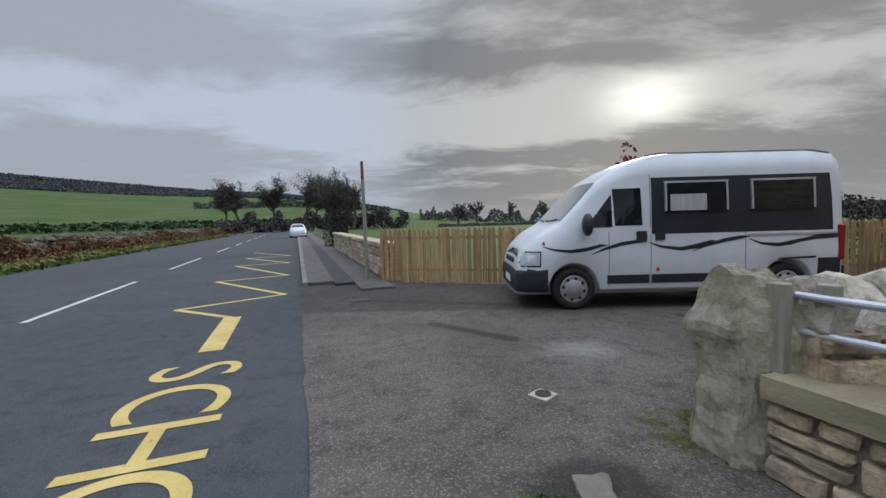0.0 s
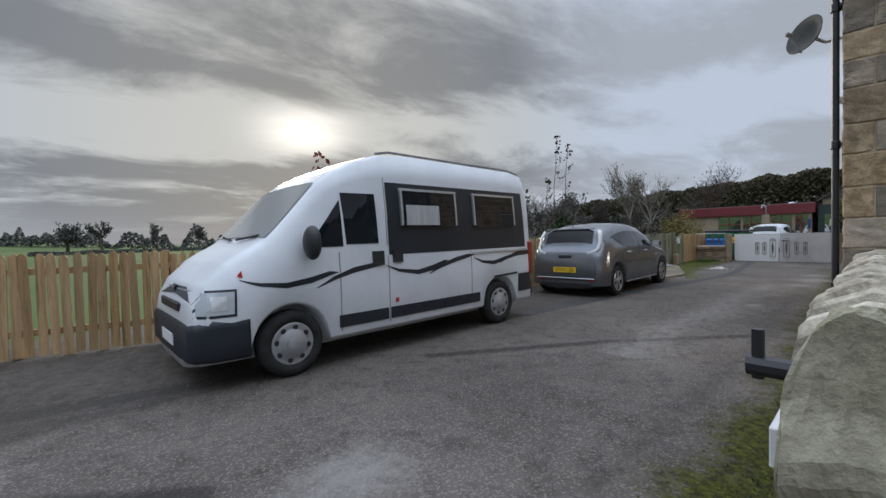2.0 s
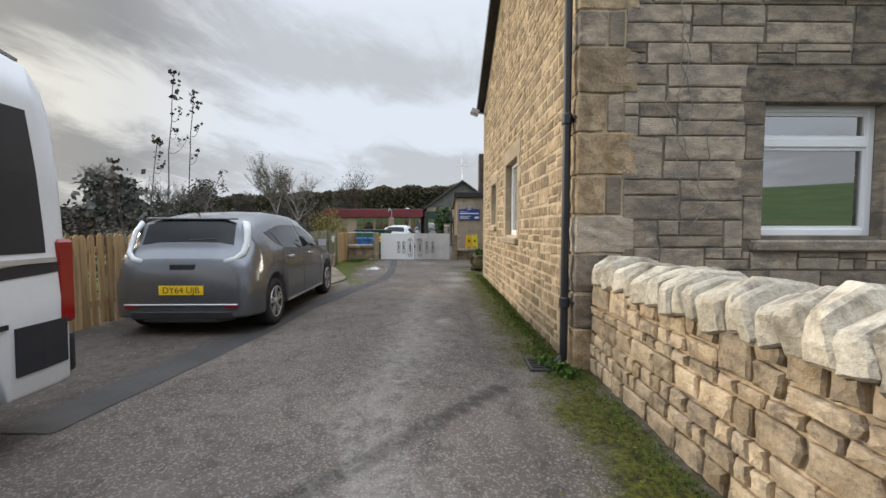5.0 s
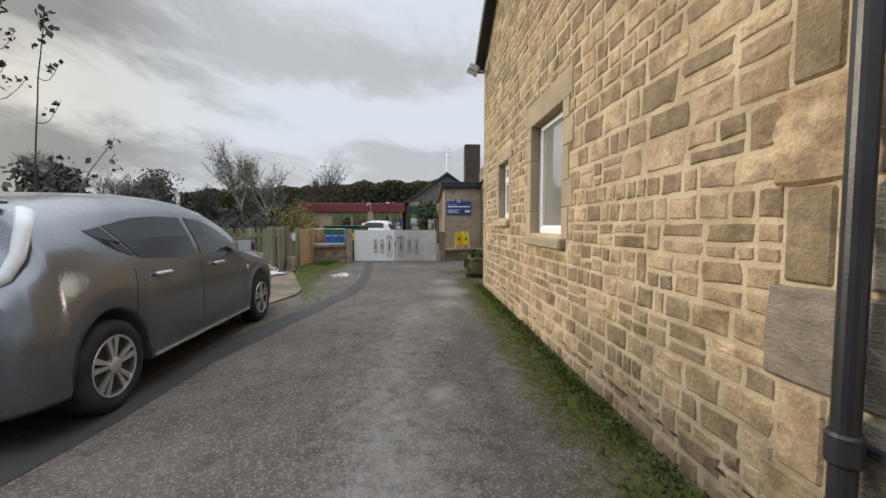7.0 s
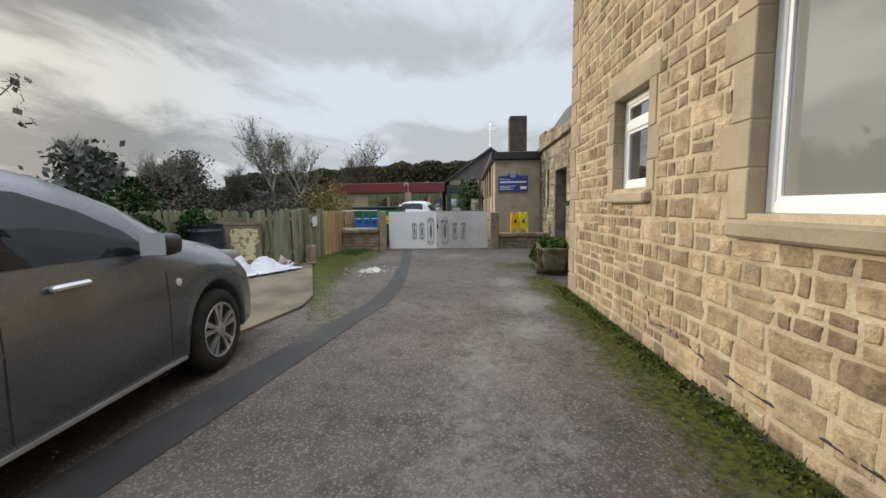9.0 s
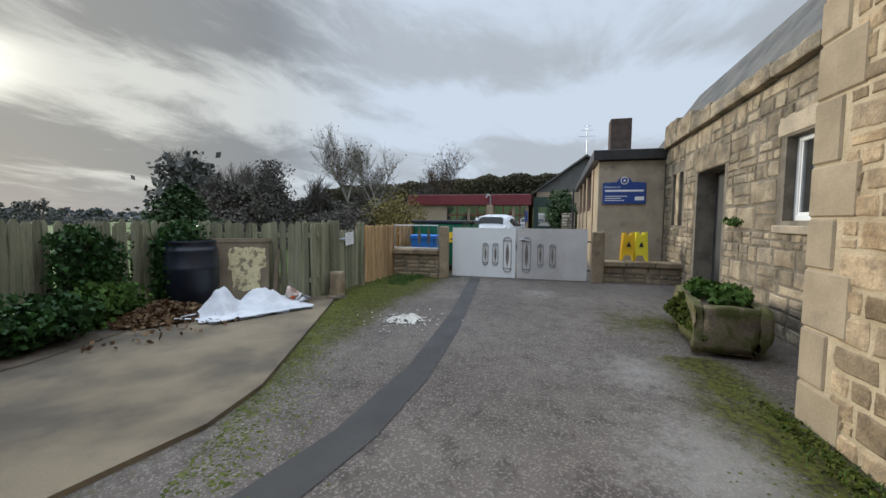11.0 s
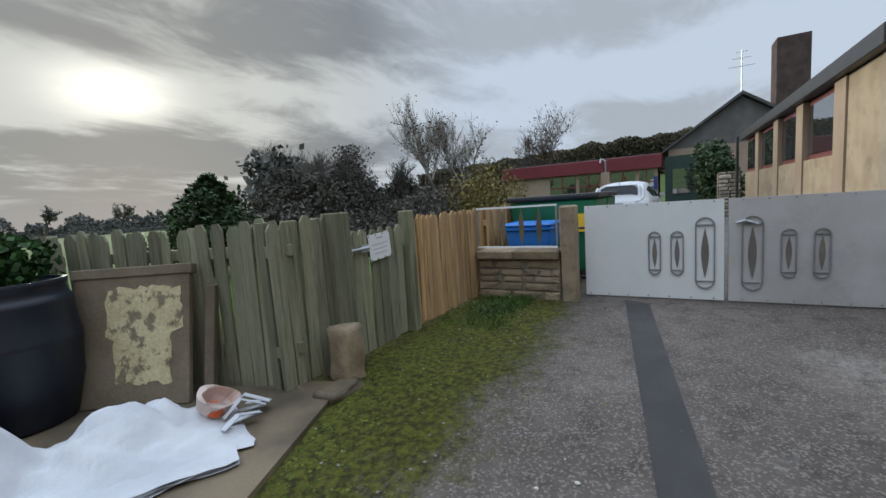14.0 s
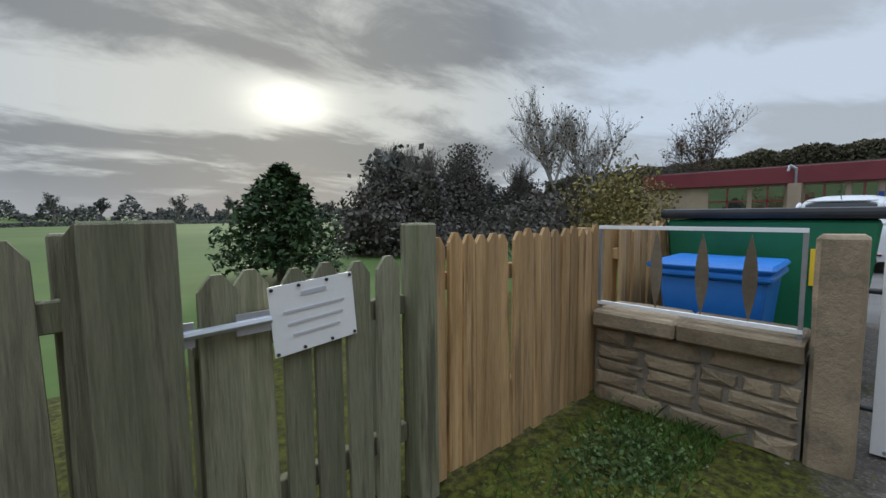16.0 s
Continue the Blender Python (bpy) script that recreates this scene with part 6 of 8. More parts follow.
# camper van, nose towards the road
van = thing("camper_van", "white camper van with dark window band and wave stripes", "van", at=(1.32, 7.86, 0.012), turn=1.1)
VB = Body([
    (0.00, 0.80, 0.60, 0.76, 0.66, 0.70, 0.68), (0.04, 0.88, 0.66, 0.84, 0.76, 0.78, 0.79), (0.16, 0.95, 0.74, 0.93, 0.90, 0.84, 0.95), (0.42, 0.985, 0.86, 0.965, 1.07, 0.87, 1.14),
    (0.70, 1.0, 0.98, 0.98, 1.20, 0.89, 1.28), (0.80, 1.0, 1.04, 0.985, 1.25, 0.90, 1.34), (1.0, 1.0, 1.14, 0.99, 1.42, 0.91, 1.54), (1.4, 1.0, 1.22, 0.99, 1.80, 0.90, 1.97), (1.62, 1.0, 1.24, 0.99, 1.92, 0.89, 2.12),
    (1.9, 1.0, 1.24, 0.99, 2.0, 0.93, 2.26), (2.2, 1.0, 1.24, 0.99, 2.04, 0.93, 2.36), (2.6, 1.0, 1.24, 0.99, 2.06, 0.93, 2.40), (4.6, 1.0, 1.24, 0.99, 2.06, 0.93, 2.38), (4.9, 0.99, 1.24, 0.98, 2.04, 0.92, 2.33), (5.01, 0.97, 1.24, 0.96, 1.98, 0.9, 2.2), (5.03, 0.94, 1.24, 0.93, 1.9, 0.84, 2.1),
], (1.0, 4.2), 0.385, 0.30, 0.2, True)
part("body", VB.hull(), "vanwhite", van, "glossy white panels")
part("windscreen", VB.lid([0.84 + 0.07 * i for i in range(9)], 0.80, 0.72), "screen", van, "raked windscreen")
band = grid(2.17, 4.86, 1.14, 1.24, 10, 1)[:1] + grid(2.17, 4.86, 1.24, 1.99, 10, 6, 0.0, -0.03)
flank("window_band", VB, band, 0.004, "vandark", van, "dark blue window band")
for x0, x1 in ((2.38, 3.28), (3.66, 4.56)):
    flank("side_window", VB, grid(x0, x1, 1.46, 1.90, 5, 4), 0.03, "autoglass", van, "hinged acrylic side window")
    flank("window_trim", VB, grid(x0 - 0.03, x1 + 0.03, 1.90, 1.93, 5, 1), 0.036, "galv", van, "pale top trim")
    for xx in (x0 - 0.02, x1 - 0.01):
        flank("window_trim", VB, grid(xx, xx + 0.03, 1.48, 1.90, 1, 4), 0.035, "galv", van)
# pale sheet standing for daylight seen through the opposite window
flank("blind", VB, grid(2.44, 2.98, 1.485, 1.73, 4, 2), 0.0315, "curtain", van, "pale patch for the bright view through the van")
flank("door_window", VB, grid(1.62, 2.03, 1.28, 1.84, 4, 4, -0.02, -0.02), 0.006, "autoglass", van, "cab door window")
quarter = [[(1.18 + 0.40 * i / 4 + (1.58 - 1.18 - 0.40 * i / 4) * j / 3, 1.26 + 0.5 * i / 4) for j in range(4)] for i in range(5)]
flank("quarter_window", VB, quarter, 0.006, "autoglass", van, "triangular quarter window")
for z0, z1, x0, x1 in ((0.40, 0.53, 1.5, 2.13), (0.40, 0.53, 2.17, 3.72)):
    flank("rubbing_strip", VB, grid(x0, x1, z0, z1, 6, 1), 0.014, "bumper", van, "dark lower side strip")
flank("rubbing_strip", VB, grid(4.64, 4.98, 0.44, 0.72, 2, 1), 0.014, "bumper", van)
for x in (1.52, 2.15, 3.56):
    flank("panel_gap", VB, grid(x, x + 0.012, 0.36 if x < 3 else 0.42, 1.13 if x > 2 else 1.2, 1, 5), 0.0025, "gategrey", van)
flank("panel_gap", VB, grid(2.145, 2.157, 1.25, 2.04, 1, 5), 0.003, "gategrey", van)
flank("slide_rail", VB, grid(3.6, 4.92, 1.08, 1.11, 6, 1), 0.016, "galv", van, "sliding door rail")
waves = [
    [(0.52, 0.99, 0.003), (0.7, 0.935, 0.016), (0.95, 0.905, 0.026), (1.2, 0.935, 0.03), (1.40, 0.985, 0.024), (1.5, 0.99, 0.004)],
    [(1.26, 0.85, 0.004), (1.45, 0.93, 0.02), (1.7, 1.0, 0.03), (1.95, 1.035, 0.026), (2.1, 1.04, 0.008)],
    [(2.12, 1.02, 0.004), (2.3, 0.95, 0.018), (2.6, 0.905, 0.028), (2.85, 0.945, 0.034), (3.05, 1.01, 0.02), (3.12, 1.02, 0.003)],
    [(2.78, 0.87, 0.004), (2.98, 0.95, 0.02), (3.25, 1.02, 0.03), (3.5, 1.06, 0.026), (3.62, 1.07, 0.006)],
    [(3.62, 1.03, 0.004), (3.8, 0.96, 0.018), (4.05, 0.93, 0.028), (4.25, 0.965, 0.032), (4.42, 1.02, 0.006)],
    [(4.2, 0.92, 0.004), (4.36, 0.985, 0.02), (4.6, 1.035, 0.034), (4.85, 1.05, 0.038), (4.96, 1.05, 0.03)],
]
for wv in waves:
    for s in (-1, 1):
        part("wave_stripe", VB.strip(wv, s, 0.004), "vandark", van, "dark wave stripe")
for s in (-1, 1):
    part("vent_slot", VB.strip([(4.06, 0.72, 0.012), (4.6, 0.74, 0.014)], s, 0.012), "bumper", van)
FB = Body([(-0.03, 0.80, 0.52, 0.80, 0.58, 0.76, 0.60), (0.03, 0.90, 0.56, 0.90, 0.62, 0.86, 0.64), (0.2, 0.975, 0.58, 0.975, 0.655, 0.95, 0.66), (0.60, 1.012, 0.58, 1.012, 0.66, 0.99, 0.665)], (1.0,), 0.385, 0.29, 0.28)
part("front_bumper", FB.hull(), "bumper", van, "dark navy front bumper")
part("rear_bumper", B(4.86, -0.95, 0.34, 5.09, 0.95, 0.6, bevel=0.03), "bumper", van, "dark rear bumper")
flank("headlight_bezel", VB, grid(0.035, 0.46, 0.675, 0.915, 8, 4, 0.03, 0.02), 0.004, "bumper", van, "dark lamp surround")
flank("headlight", VB, grid(0.06, 0.43, 0.70, 0.895, 8, 4, 0.03, 0.02), 0.014, "lamp", van, "clear faceted headlamp")
flank("headlight_reflector", VB, grid(0.20, 0.36, 0.735, 0.86, 4, 3), 0.018, "silver", van, "bright lamp reflector")
for s in (-1, 1):
    yy = VB.side(0.55, 1.03)
    part("indicator", prism([(0.50, 1.03), (0.56, 1.0), (0.55, 1.07)], 0.02, Matrix.Translation((0, s * yy - 0.01, 0))), "red", van, "small red side lamp")
    bm = bmesh.new()
    bmesh.ops.create_uvsphere(bm, u_segments=20, v_segments=12, radius=1.0, matrix=Matrix.Translation((1.17, s * 1.12, 1.31)) @ Matrix.Diagonal((0.085, 0.125, 0.17, 1)))
    for v in bm.verts:
        v.co.x = min(v.co.x, 1.215)
    rod(bm, (1.19, s * 0.96, 1.20), (1.18, s * 1.08, 1.22), 0.025, n=8)
    part("mirror", bm, "black", van, "black door mirror")
    part("tail_light", B(4.93, s * 0.80, 0.68, 5.06, s * 0.992, 1.22, bevel=0.02), "taillamp", van, "tall red tail lamp")
flank("door_handle", VB, grid(1.94, 2.09, 1.03, 1.19, 2, 2), 0.02, "black", van, "black door handle")
flank("door_handle", VB, grid(2.22, 2.36, 1.05, 1.19, 2, 2), 0.02, "black", van, "black door handle")
flank("red_latch", VB, grid(2.24, 2.28, 0.58, 0.63, 1, 1), 0.012, "red", van, "small red latch")
for s in (-1, 1):
    part("wiper", tube([(0.78, s * 0.1, 1.36), (0.84, s * 0.6, 1.40)], 0.012, 6), "black", van, "black wiper")
part("roof_rail", tube([(2.12, -0.84, 2.33), (2.3, -0.85, 2.365), (4.6, -0.85, 2.35), (4.88, -0.84, 2.3)], 0.016, 6), "gategrey", van, "dark awning rail")
part("number_plate", B(-0.045, -0.26, 0.36, -0.035, 0.26, 0.47), "signwhite", van, "white number plate")
part("grille", B(-0.01, -0.42, 0.69, 0.03, 0.42, 0.79, bevel=0.02), "black", van)
for hx in (1.0, 4.2):
    for s in (-1, 1):
        wheel(van, hx, s * 0.885, 0.325, s, "trim")

# a short blunt nose ahead of the front wheels
for ch in van.children_recursive:
    if ch.data and not ch.name.startswith(("wheel", "rim", "trim_slot", "hub")):
        for v in ch.data.vertices:
            if v.co.x < 0.6:
                v.co.x = 0.6 - (0.6 - v.co.x) * 0.74

# electric hatchback, nose towards the school
CB = Body([
    (0, 0.52, 0.52, 0.5, 0.62, 0.42, 0.66), (0.06, 0.66, 0.58, 0.64, 0.7, 0.54, 0.75), (0.2, 0.78, 0.66, 0.76, 0.8, 0.64, 0.86), (0.5, 0.86, 0.76, 0.85, 0.9, 0.7, 0.96), (0.85, 0.88, 0.84, 0.875, 0.97, 0.71, 1.04),
    (1.1, 0.885, 0.89, 0.88, 1.03, 0.71, 1.12), (1.5, 0.885, 0.93, 0.88, 1.17, 0.745, 1.31), (1.9, 0.885, 0.95, 0.88, 1.31, 0.705, 1.46), (2.3, 0.885, 0.96, 0.88, 1.38, 0.685, 1.535), (2.8, 0.885, 0.97, 0.88, 1.385, 0.675, 1.545),
    (3.3, 0.885, 0.99, 0.875, 1.36, 0.675, 1.515), (3.7, 0.88, 1.01, 0.86, 1.3, 0.675, 1.46), (3.98, 0.87, 1, 0.83, 1.25, 0.665, 1.41), (4.1, 0.855, 0.97, 0.8, 1.12, 0.6, 1.24), (4.22, 0.83, 0.92, 0.775, 1, 0.61, 1.05), (4.34, 0.79, 0.8, 0.74, 0.9, 0.64, 0.93), (4.4, 0.74, 0.62, 0.7, 0.74, 0.62, 0.78), (4.43, 0.68, 0.5, 0.66, 0.58, 0.6, 0.62),
], (0.86, 3.56), 0.375, 0.23, 0.17)


def hatchback(at, turn, paint, label, plate, detail=True):
    car = thing("car", label, "car", at=at, turn=turn)
    part("body", CB.hull(), paint, car, "glossy painted panels")
    part("windscreen", CB.lid([1.16 + 0.09 * i for i in range(9)], 0.64, 0.56), "autoglass", car)
    bm = bmesh.new()
    rows = []
    for i in range(7):
        x = 4.0 + 0.17 * i / 6
        hw = 0.53 + 0.02 * i / 6
        rows.append([bm.verts.new((x + 0.012, -hw + 2 * hw * j / 6, CB.top(x, hw * (-1 + j / 3)) + 0.006)) for j in range(7)])
    for a, b in zip(rows, rows[1:]):
        for j in range(6):
            bm.faces.new((a[j], a[j + 1], b[j + 1], b[j]))
    bmesh.ops.recalc_face_normals(bm, faces=bm.faces)
    part("rear_window", bm, "autoglass", car, "dark rear window", True)

    def window(pts_lo, pts_hi):
        return ([[(a[0] + (b[0] - a[0]) * k / 4, a[1] + (b[1] - a[1]) * k / 4) for a, b in zip(pts_lo, pts_hi)] for k in range(5)])

    flank("front_window", CB, window([(1.50, 0.99), (1.8, 0.995), (2.1, 1.0), (2.36, 1.0)], [(1.62, 1.12), (1.85, 1.24), (2.1, 1.325), (2.36, 1.345)]), 0.006, "autoglass", car, "tinted side window")
    flank("rear_side_window", CB, window([(2.44, 1.0), (2.8, 1.005), (3.1, 1.02), (3.25, 1.04)], [(2.44, 1.345), (2.8, 1.35), (3.1, 1.33), (3.42, 1.27)]), 0.006, "autoglass", car, "tinted side window")
    flank("quarter_window", CB, window([(3.29, 1.05), (3.42, 1.10), (3.5, 1.15)], [(3.45, 1.265), (3.52, 1.25), (3.6, 1.24)]), 0.006, "autoglass", car, "tinted quarter window")
    flank("front_quarter_window", CB, window([(1.20, 0.985), (1.34, 0.985), (1.46, 0.988)], [(1.24, 0.995), (1.40, 1.045), (1.52, 1.085)]), 0.006, "autoglass", car)
    for xx in (1.42, 2.38, 3.32):
        lo = 0.30 if xx < 3 else 0.62
        flank("door_gap", CB, grid(xx, xx + 0.008, lo, 0.96, 1, 6, 0, 0), 0.0015, "black", car)
    flank("sill_trim", CB, grid(1.3, 3.15, 0.25, 0.27, 8, 1), 0.012, "gategrey", car)
    for s in (-1, 1):
        for x in (1.98, 2.92):
            part("door_handle", B(x, s * 0.885, 0.875, x + 0.2, s * 0.925, 0.91, bevel=0.012), "silver", car, "chrome door handle")
        part("mirror", rough_up(B(1.50, s * 0.89, 0.975, 1.66, s * 1.07, 1.105, bevel=0.05), 0.0, 1), "black", car, "black door mirror", True)
        part("mirror_glass", B(1.662, s * 0.92, 0.985, 1.668, s * 1.065, 1.105), "lamp", car)
        part("repeater", lathe([(0.025, 0.0), (0.025, 0.012), (0.008, 0.016)], 12, "Y", pose(1.32, s * 0.882, 0.77, 0, 0, 0 if s > 0 else 180)), "palelamp", car, "clear side repeater")
        path = [(3.97, s * 0.66, 1.36), (4.06, s * 0.70, 1.24), (4.15, s * 0.715, 1.10), (4.25, s * 0.70, 0.99), (4.335, s * 0.62, 0.92), (4.36, s * 0.5, 0.89)]
        bm = bmesh.new()
        rings = []
        for k, c in enumerate(path):
            d = (Vector(path[min(k + 1, 5)]) - Vector(path[max(k - 1, 0)])).normalized()
            u = d.cross(Vector((0.6, s * 0.8, 0))).normalized()
            w = d.cross(u)
            c = Vector(c) - Vector((0.02, s * 0.02, 0))
            rings.append([bm.verts.new(c + u * ((0.058 - 0.006 * k) * math.cos(a * 0.5236)) + w * (0.034 * math.sin(a * 0.5236))) for a in range(12)])
        for a, b in zip(rings, rings[1:]):
            for i in range(12):
                bm.faces.new((a[i], a[(i + 1) % 12], b[(i + 1) % 12], b[i]))
        bm.faces.new(rings[0][::-1])
        bm.faces.new(rings[-1])
        bmesh.ops.recalc_face_normals(bm, faces=bm.faces)
        part("tail_light", bm, "palelamp", car, "pale tail lamp strip", True)
        bm = B(0.12, s * 0.5, 0.80, 0.75, s * 0.66, 0.88, bevel=0.03)
        for v in bm.verts:
            v.co.z += 0.12 * (v.co.x - 0.3)
        part("headlight", bm, "lamp", car, "clear headlamp")
        part("reflector", B(4.38, s * 0.52, 0.345, 4.465, s * 0.655, 0.372), "taillamp", car)
        for hx in (0.86, 3.56):
            wheel(car, hx, s * 0.78, 0.315, s, "alloy")
    pl = part("number_plate", B(4.435, -0.26, 0.50, 4.447, 0.26, 0.61, bevel=0.003), plate, car, "yellow number plate")
    if detail:
        part("plate_characters", placed(text_bm("DY64 UJB", 0.105, 0.001), pose(4.4485, 0, 0.553, 90, 0, 90)), "ink", pl, "black characters")
    part("rear_bumper_trim", B(4.30, -0.60, 0.20, 4.44, 0.60, 0.31, bevel=0.02), "black", car, "dark lower bumper")
    part("bumper_line", B(4.40, -0.66, 0.375, 4.47, 0.66, 0.392, bevel=0.006), "silver", car)
    part("boot_handle", B(4.30, -0.15, 0.79, 4.40, 0.15, 0.87, bevel=0.014), "black", car)
    part("rear_wiper", tube([(4.17, 0.0, 1.145), (4.165, 0.32, 1.16)], 0.01, 6), "black", car)
    part("spoiler", B(3.92, -0.54, 1.40, 4.06, 0.54, 1.425, bevel=0.01), paint, car)
    part("steering_wheel", lathe([(0.155, -0.012), (0.18, -0.012), (0.18, 0.012), (0.155, 0.012)], 20, m=pose(1.95, -0.35, 0.9, 0, 65, 0), closed=True), "black", car)
    part("aerial", tube([(3.8, 0, 1.45), (3.92, 0, 1.53)], 0.008, 6), "black", car)
    # a short tail behind the rear axle
    for ch in car.children_recursive:
        if ch.data and not ch.name.startswith(("wheel", "rim", "spoke", "hub")):
            for v in ch.data.vertices:
                if v.co.x > 3.98:
                    v.co.x = 3.913 + (v.co.x - 3.98) * 0.64
                elif v.co.x > 3.56:
                    v.co.x = 3.56 + (v.co.x - 3.56) * 0.84
    return car


hatchback((12.72, 7.85, 0.012), 182.4, "grey_paint", "metallic grey electric hatchback parked on the drive", "yellowplate")
w0 = road(40, 0.15, 0.004)
hatchback(tuple(w0), ROAD_YAW, "vanwhite", "white hatchback parked far along the road", "yellowplate", False)
yardcar = hatchback((33.5, 7.6, 0.004), 176, "vanwhite", "white car parked in the school yard", "yellowplate", False)

# ---- trees and plants ----
class Mesh:
    def __init__(self):
        self.v, self.f = [], []

    def limb(self, p, q, r0, r1, n=4):
        d = (q - p)
        if d.length < 1e-4:
            return
        side = d.orthogonal().normalized()
        up = d.cross(side).normalized()
        b = len(self.v)
        for c, r in ((p, r0), (q, r1)):
            for i in range(n):
                a = 2 * math.pi * i / n
                self.v.append(c + side * (r * math.cos(a)) + up * (r * math.sin(a)))
        for i in range(n):
            j = (i + 1) % n
            self.f.append((b + i, b + j, b + n + j, b + n + i))

    def leaf(self, p, size, r, flatness=1.0, long=1.5):
        a = Vector((r.gauss(0, 1), r.gauss(0, 1), r.gauss(0, flatness))).normalized()
        s = a.orthogonal().normalized()
        s.rotate(Matrix.Rotation(r.uniform(0, 6.28), 3, a))
        t = a.cross(s)
        w = size * r.uniform(0.6, 1.2)
        b = len(self.v)
        self.v += [p - t * w * long * 0.5, p + s * w * 0.5, p + t * w * long * 0.5, p - s * w * 0.5]
        self.f.append((b, b + 1, b + 2, b + 3))


def tree(name, label, at, tall, spread, twig, leaf=None, leaves=0, leaf_size=0.12, seed=1, depth=5, trunk=0.12, low=0.25, lean=0.25, stems=1):
    """A tapered trunk that forks into limbs and twigs, with a crown of single leaves where it has any."""
    r = random.Random(seed)
    ob = thing(name, label, "tree", at=at)
    wood, tips, stemwood = Mesh(), [], Mesh()

    def grow(p, d, length, rad, k):
        n = 3
        for i in range(n):
            bend = Vector((r.gauss(0, 0.16), r.gauss(0, 0.16), r.gauss(0.03, 0.08)))
            d2 = (d + bend).normalized()
            q = p + d2 * length / n
            (stemwood if k == 0 else wood).limb(p, q, rad * (1 - 0.22 * i / n), rad * (1 - 0.22 * (i + 1) / n), 7 if k == 0 else (5 if k == 1 else 3))
            p, d = q, d2
            if k > 0 and i < n - 1 and k < depth:
                side = (d + Vector((r.gauss(0, 0.8), r.gauss(0, 0.8), r.gauss(0.1, 0.4)))).normalized()
                grow(p, side, length * r.uniform(0.4, 0.6), rad * 0.45, k + 1 if k + 1 >= depth else k + 1)
        if k < depth:
            m = 3 if k < 2 else 2
            for _ in range(m + (1 if r.random() < 0.4 else 0)):
                side = (d * 0.9 + Vector((r.gauss(0, 0.55 * spread), r.gauss(0, 0.55 * spread), r.gauss(lean, 0.25)))).normalized()
                grow(p, side, length * r.uniform(0.55, 0.82), rad * r.uniform(0.5, 0.66), k + 1)
        else:
            tips.append(p)

    for i in range(stems):
        off = Vector((r.uniform(-0.5, 0.5), r.uniform(-0.5, 0.5), 0)) * (0 if stems == 1 else 1)
        grow(off, Vector((r.gauss(0, 0.06) + off.x * 0.3, r.gauss(0, 0.06) + off.y * 0.3, 1)).normalized(), tall * low, trunk, 0)
    top = max((v.z for v in wood.v), default=1)
    k = tall / top
    for m in (wood, stemwood):
        m.v = [Vector((v.x * (0.6 + 0.4 * k), v.y * (0.6 + 0.4 * k), v.z * k)) for v in m.v]
    tips = [Vector((v.x * (0.6 + 0.4 * k), v.y * (0.6 + 0.4 * k), v.z * k)) for v in tips]
    raw("trunk", stemwood.v, stemwood.f, "bark", ob, smooth=True)
    raw("branchwork", wood.v, wood.f, twig, ob, "bare branching twigs")
    if leaves:
        lm = Mesh()
        for _ in range(leaves):
            t = r.choice(tips)
            lm.leaf(t + Vector((r.gauss(0, 0.35), r.gauss(0, 0.35), r.gauss(0, 0.3))) * spread * tall * 0.06, leaf_size, r)
        raw("foliage", lm.v, lm.f, leaf, ob, "scattered leaves")
    return ob


def shrub(name, label, at, size, leaf, n, leaf_size, seed, category="shrub", kind="", hollow=0.55, parent=None):
    """A mass of single leaves with an uneven outline."""
    r = random.Random(seed)
    lm = Mesh()
    lobes = [(Vector((r.uniform(-0.6, 0.6) * size[0], r.uniform(-0.6, 0.6) * size[1], r.uniform(0.25, 0.75) * size[2])), r.uniform(0.35, 0.6)) for _ in range(9)]
    for _ in range(n):
        c, k = r.choice(lobes)
        d = Vector((r.gauss(0, 1), r.gauss(0, 1), r.gauss(0, 1))).normalized() * (hollow + (1 - hollow) * r.random() ** 0.6)
        p = c + Vector((d.x * size[0] * k, d.y * size[1] * k, d.z * size[2] * k))
        if p.z < 0.01:
            p.z = r.uniform(0.01, 0.15)
        lm.leaf(p, leaf_size, r)
    ob = raw(name, lm.v, lm.f, leaf, parent)
    ob.location = at
    return tagged(ob, label, "" if parent else category, kind=kind)


def hedge(name, label, pts, width, tall, leaf, per_m, leaf_size, seed, category="hedge", kind="stuff", lumps=0.35):
    r = random.Random(seed)
    lm = Mesh()
    for a, b in zip(pts, pts[1:]):
        a, b = Vector((*a, 0)), Vector((*b, 0))
        d = b - a
        nrm = Vector((-d.y, d.x, 0)).normalized()
        for _ in range(int(d.length * per_m)):
            t = r.random()
            p = a + d * t
            h = tall * (1 - lumps + lumps * 2 * noise.noise((p.x * 0.35 + seed, p.y * 0.35, 0.5)) + lumps * 0.7 * noise.noise((p.x * 1.3, p.y * 1.3, seed)))
            u = r.random() ** 0.6
            q = p + nrm * r.gauss(0, width * 0.38) * (1.15 - 0.5 * u)
            q.z = max(0.02, h * u + height(p.x, p.y) * 0.98)
            lm.leaf(q, leaf_size, r)
    return tagged(raw(name, lm.v, lm.f, leaf), label, category, kind=kind)


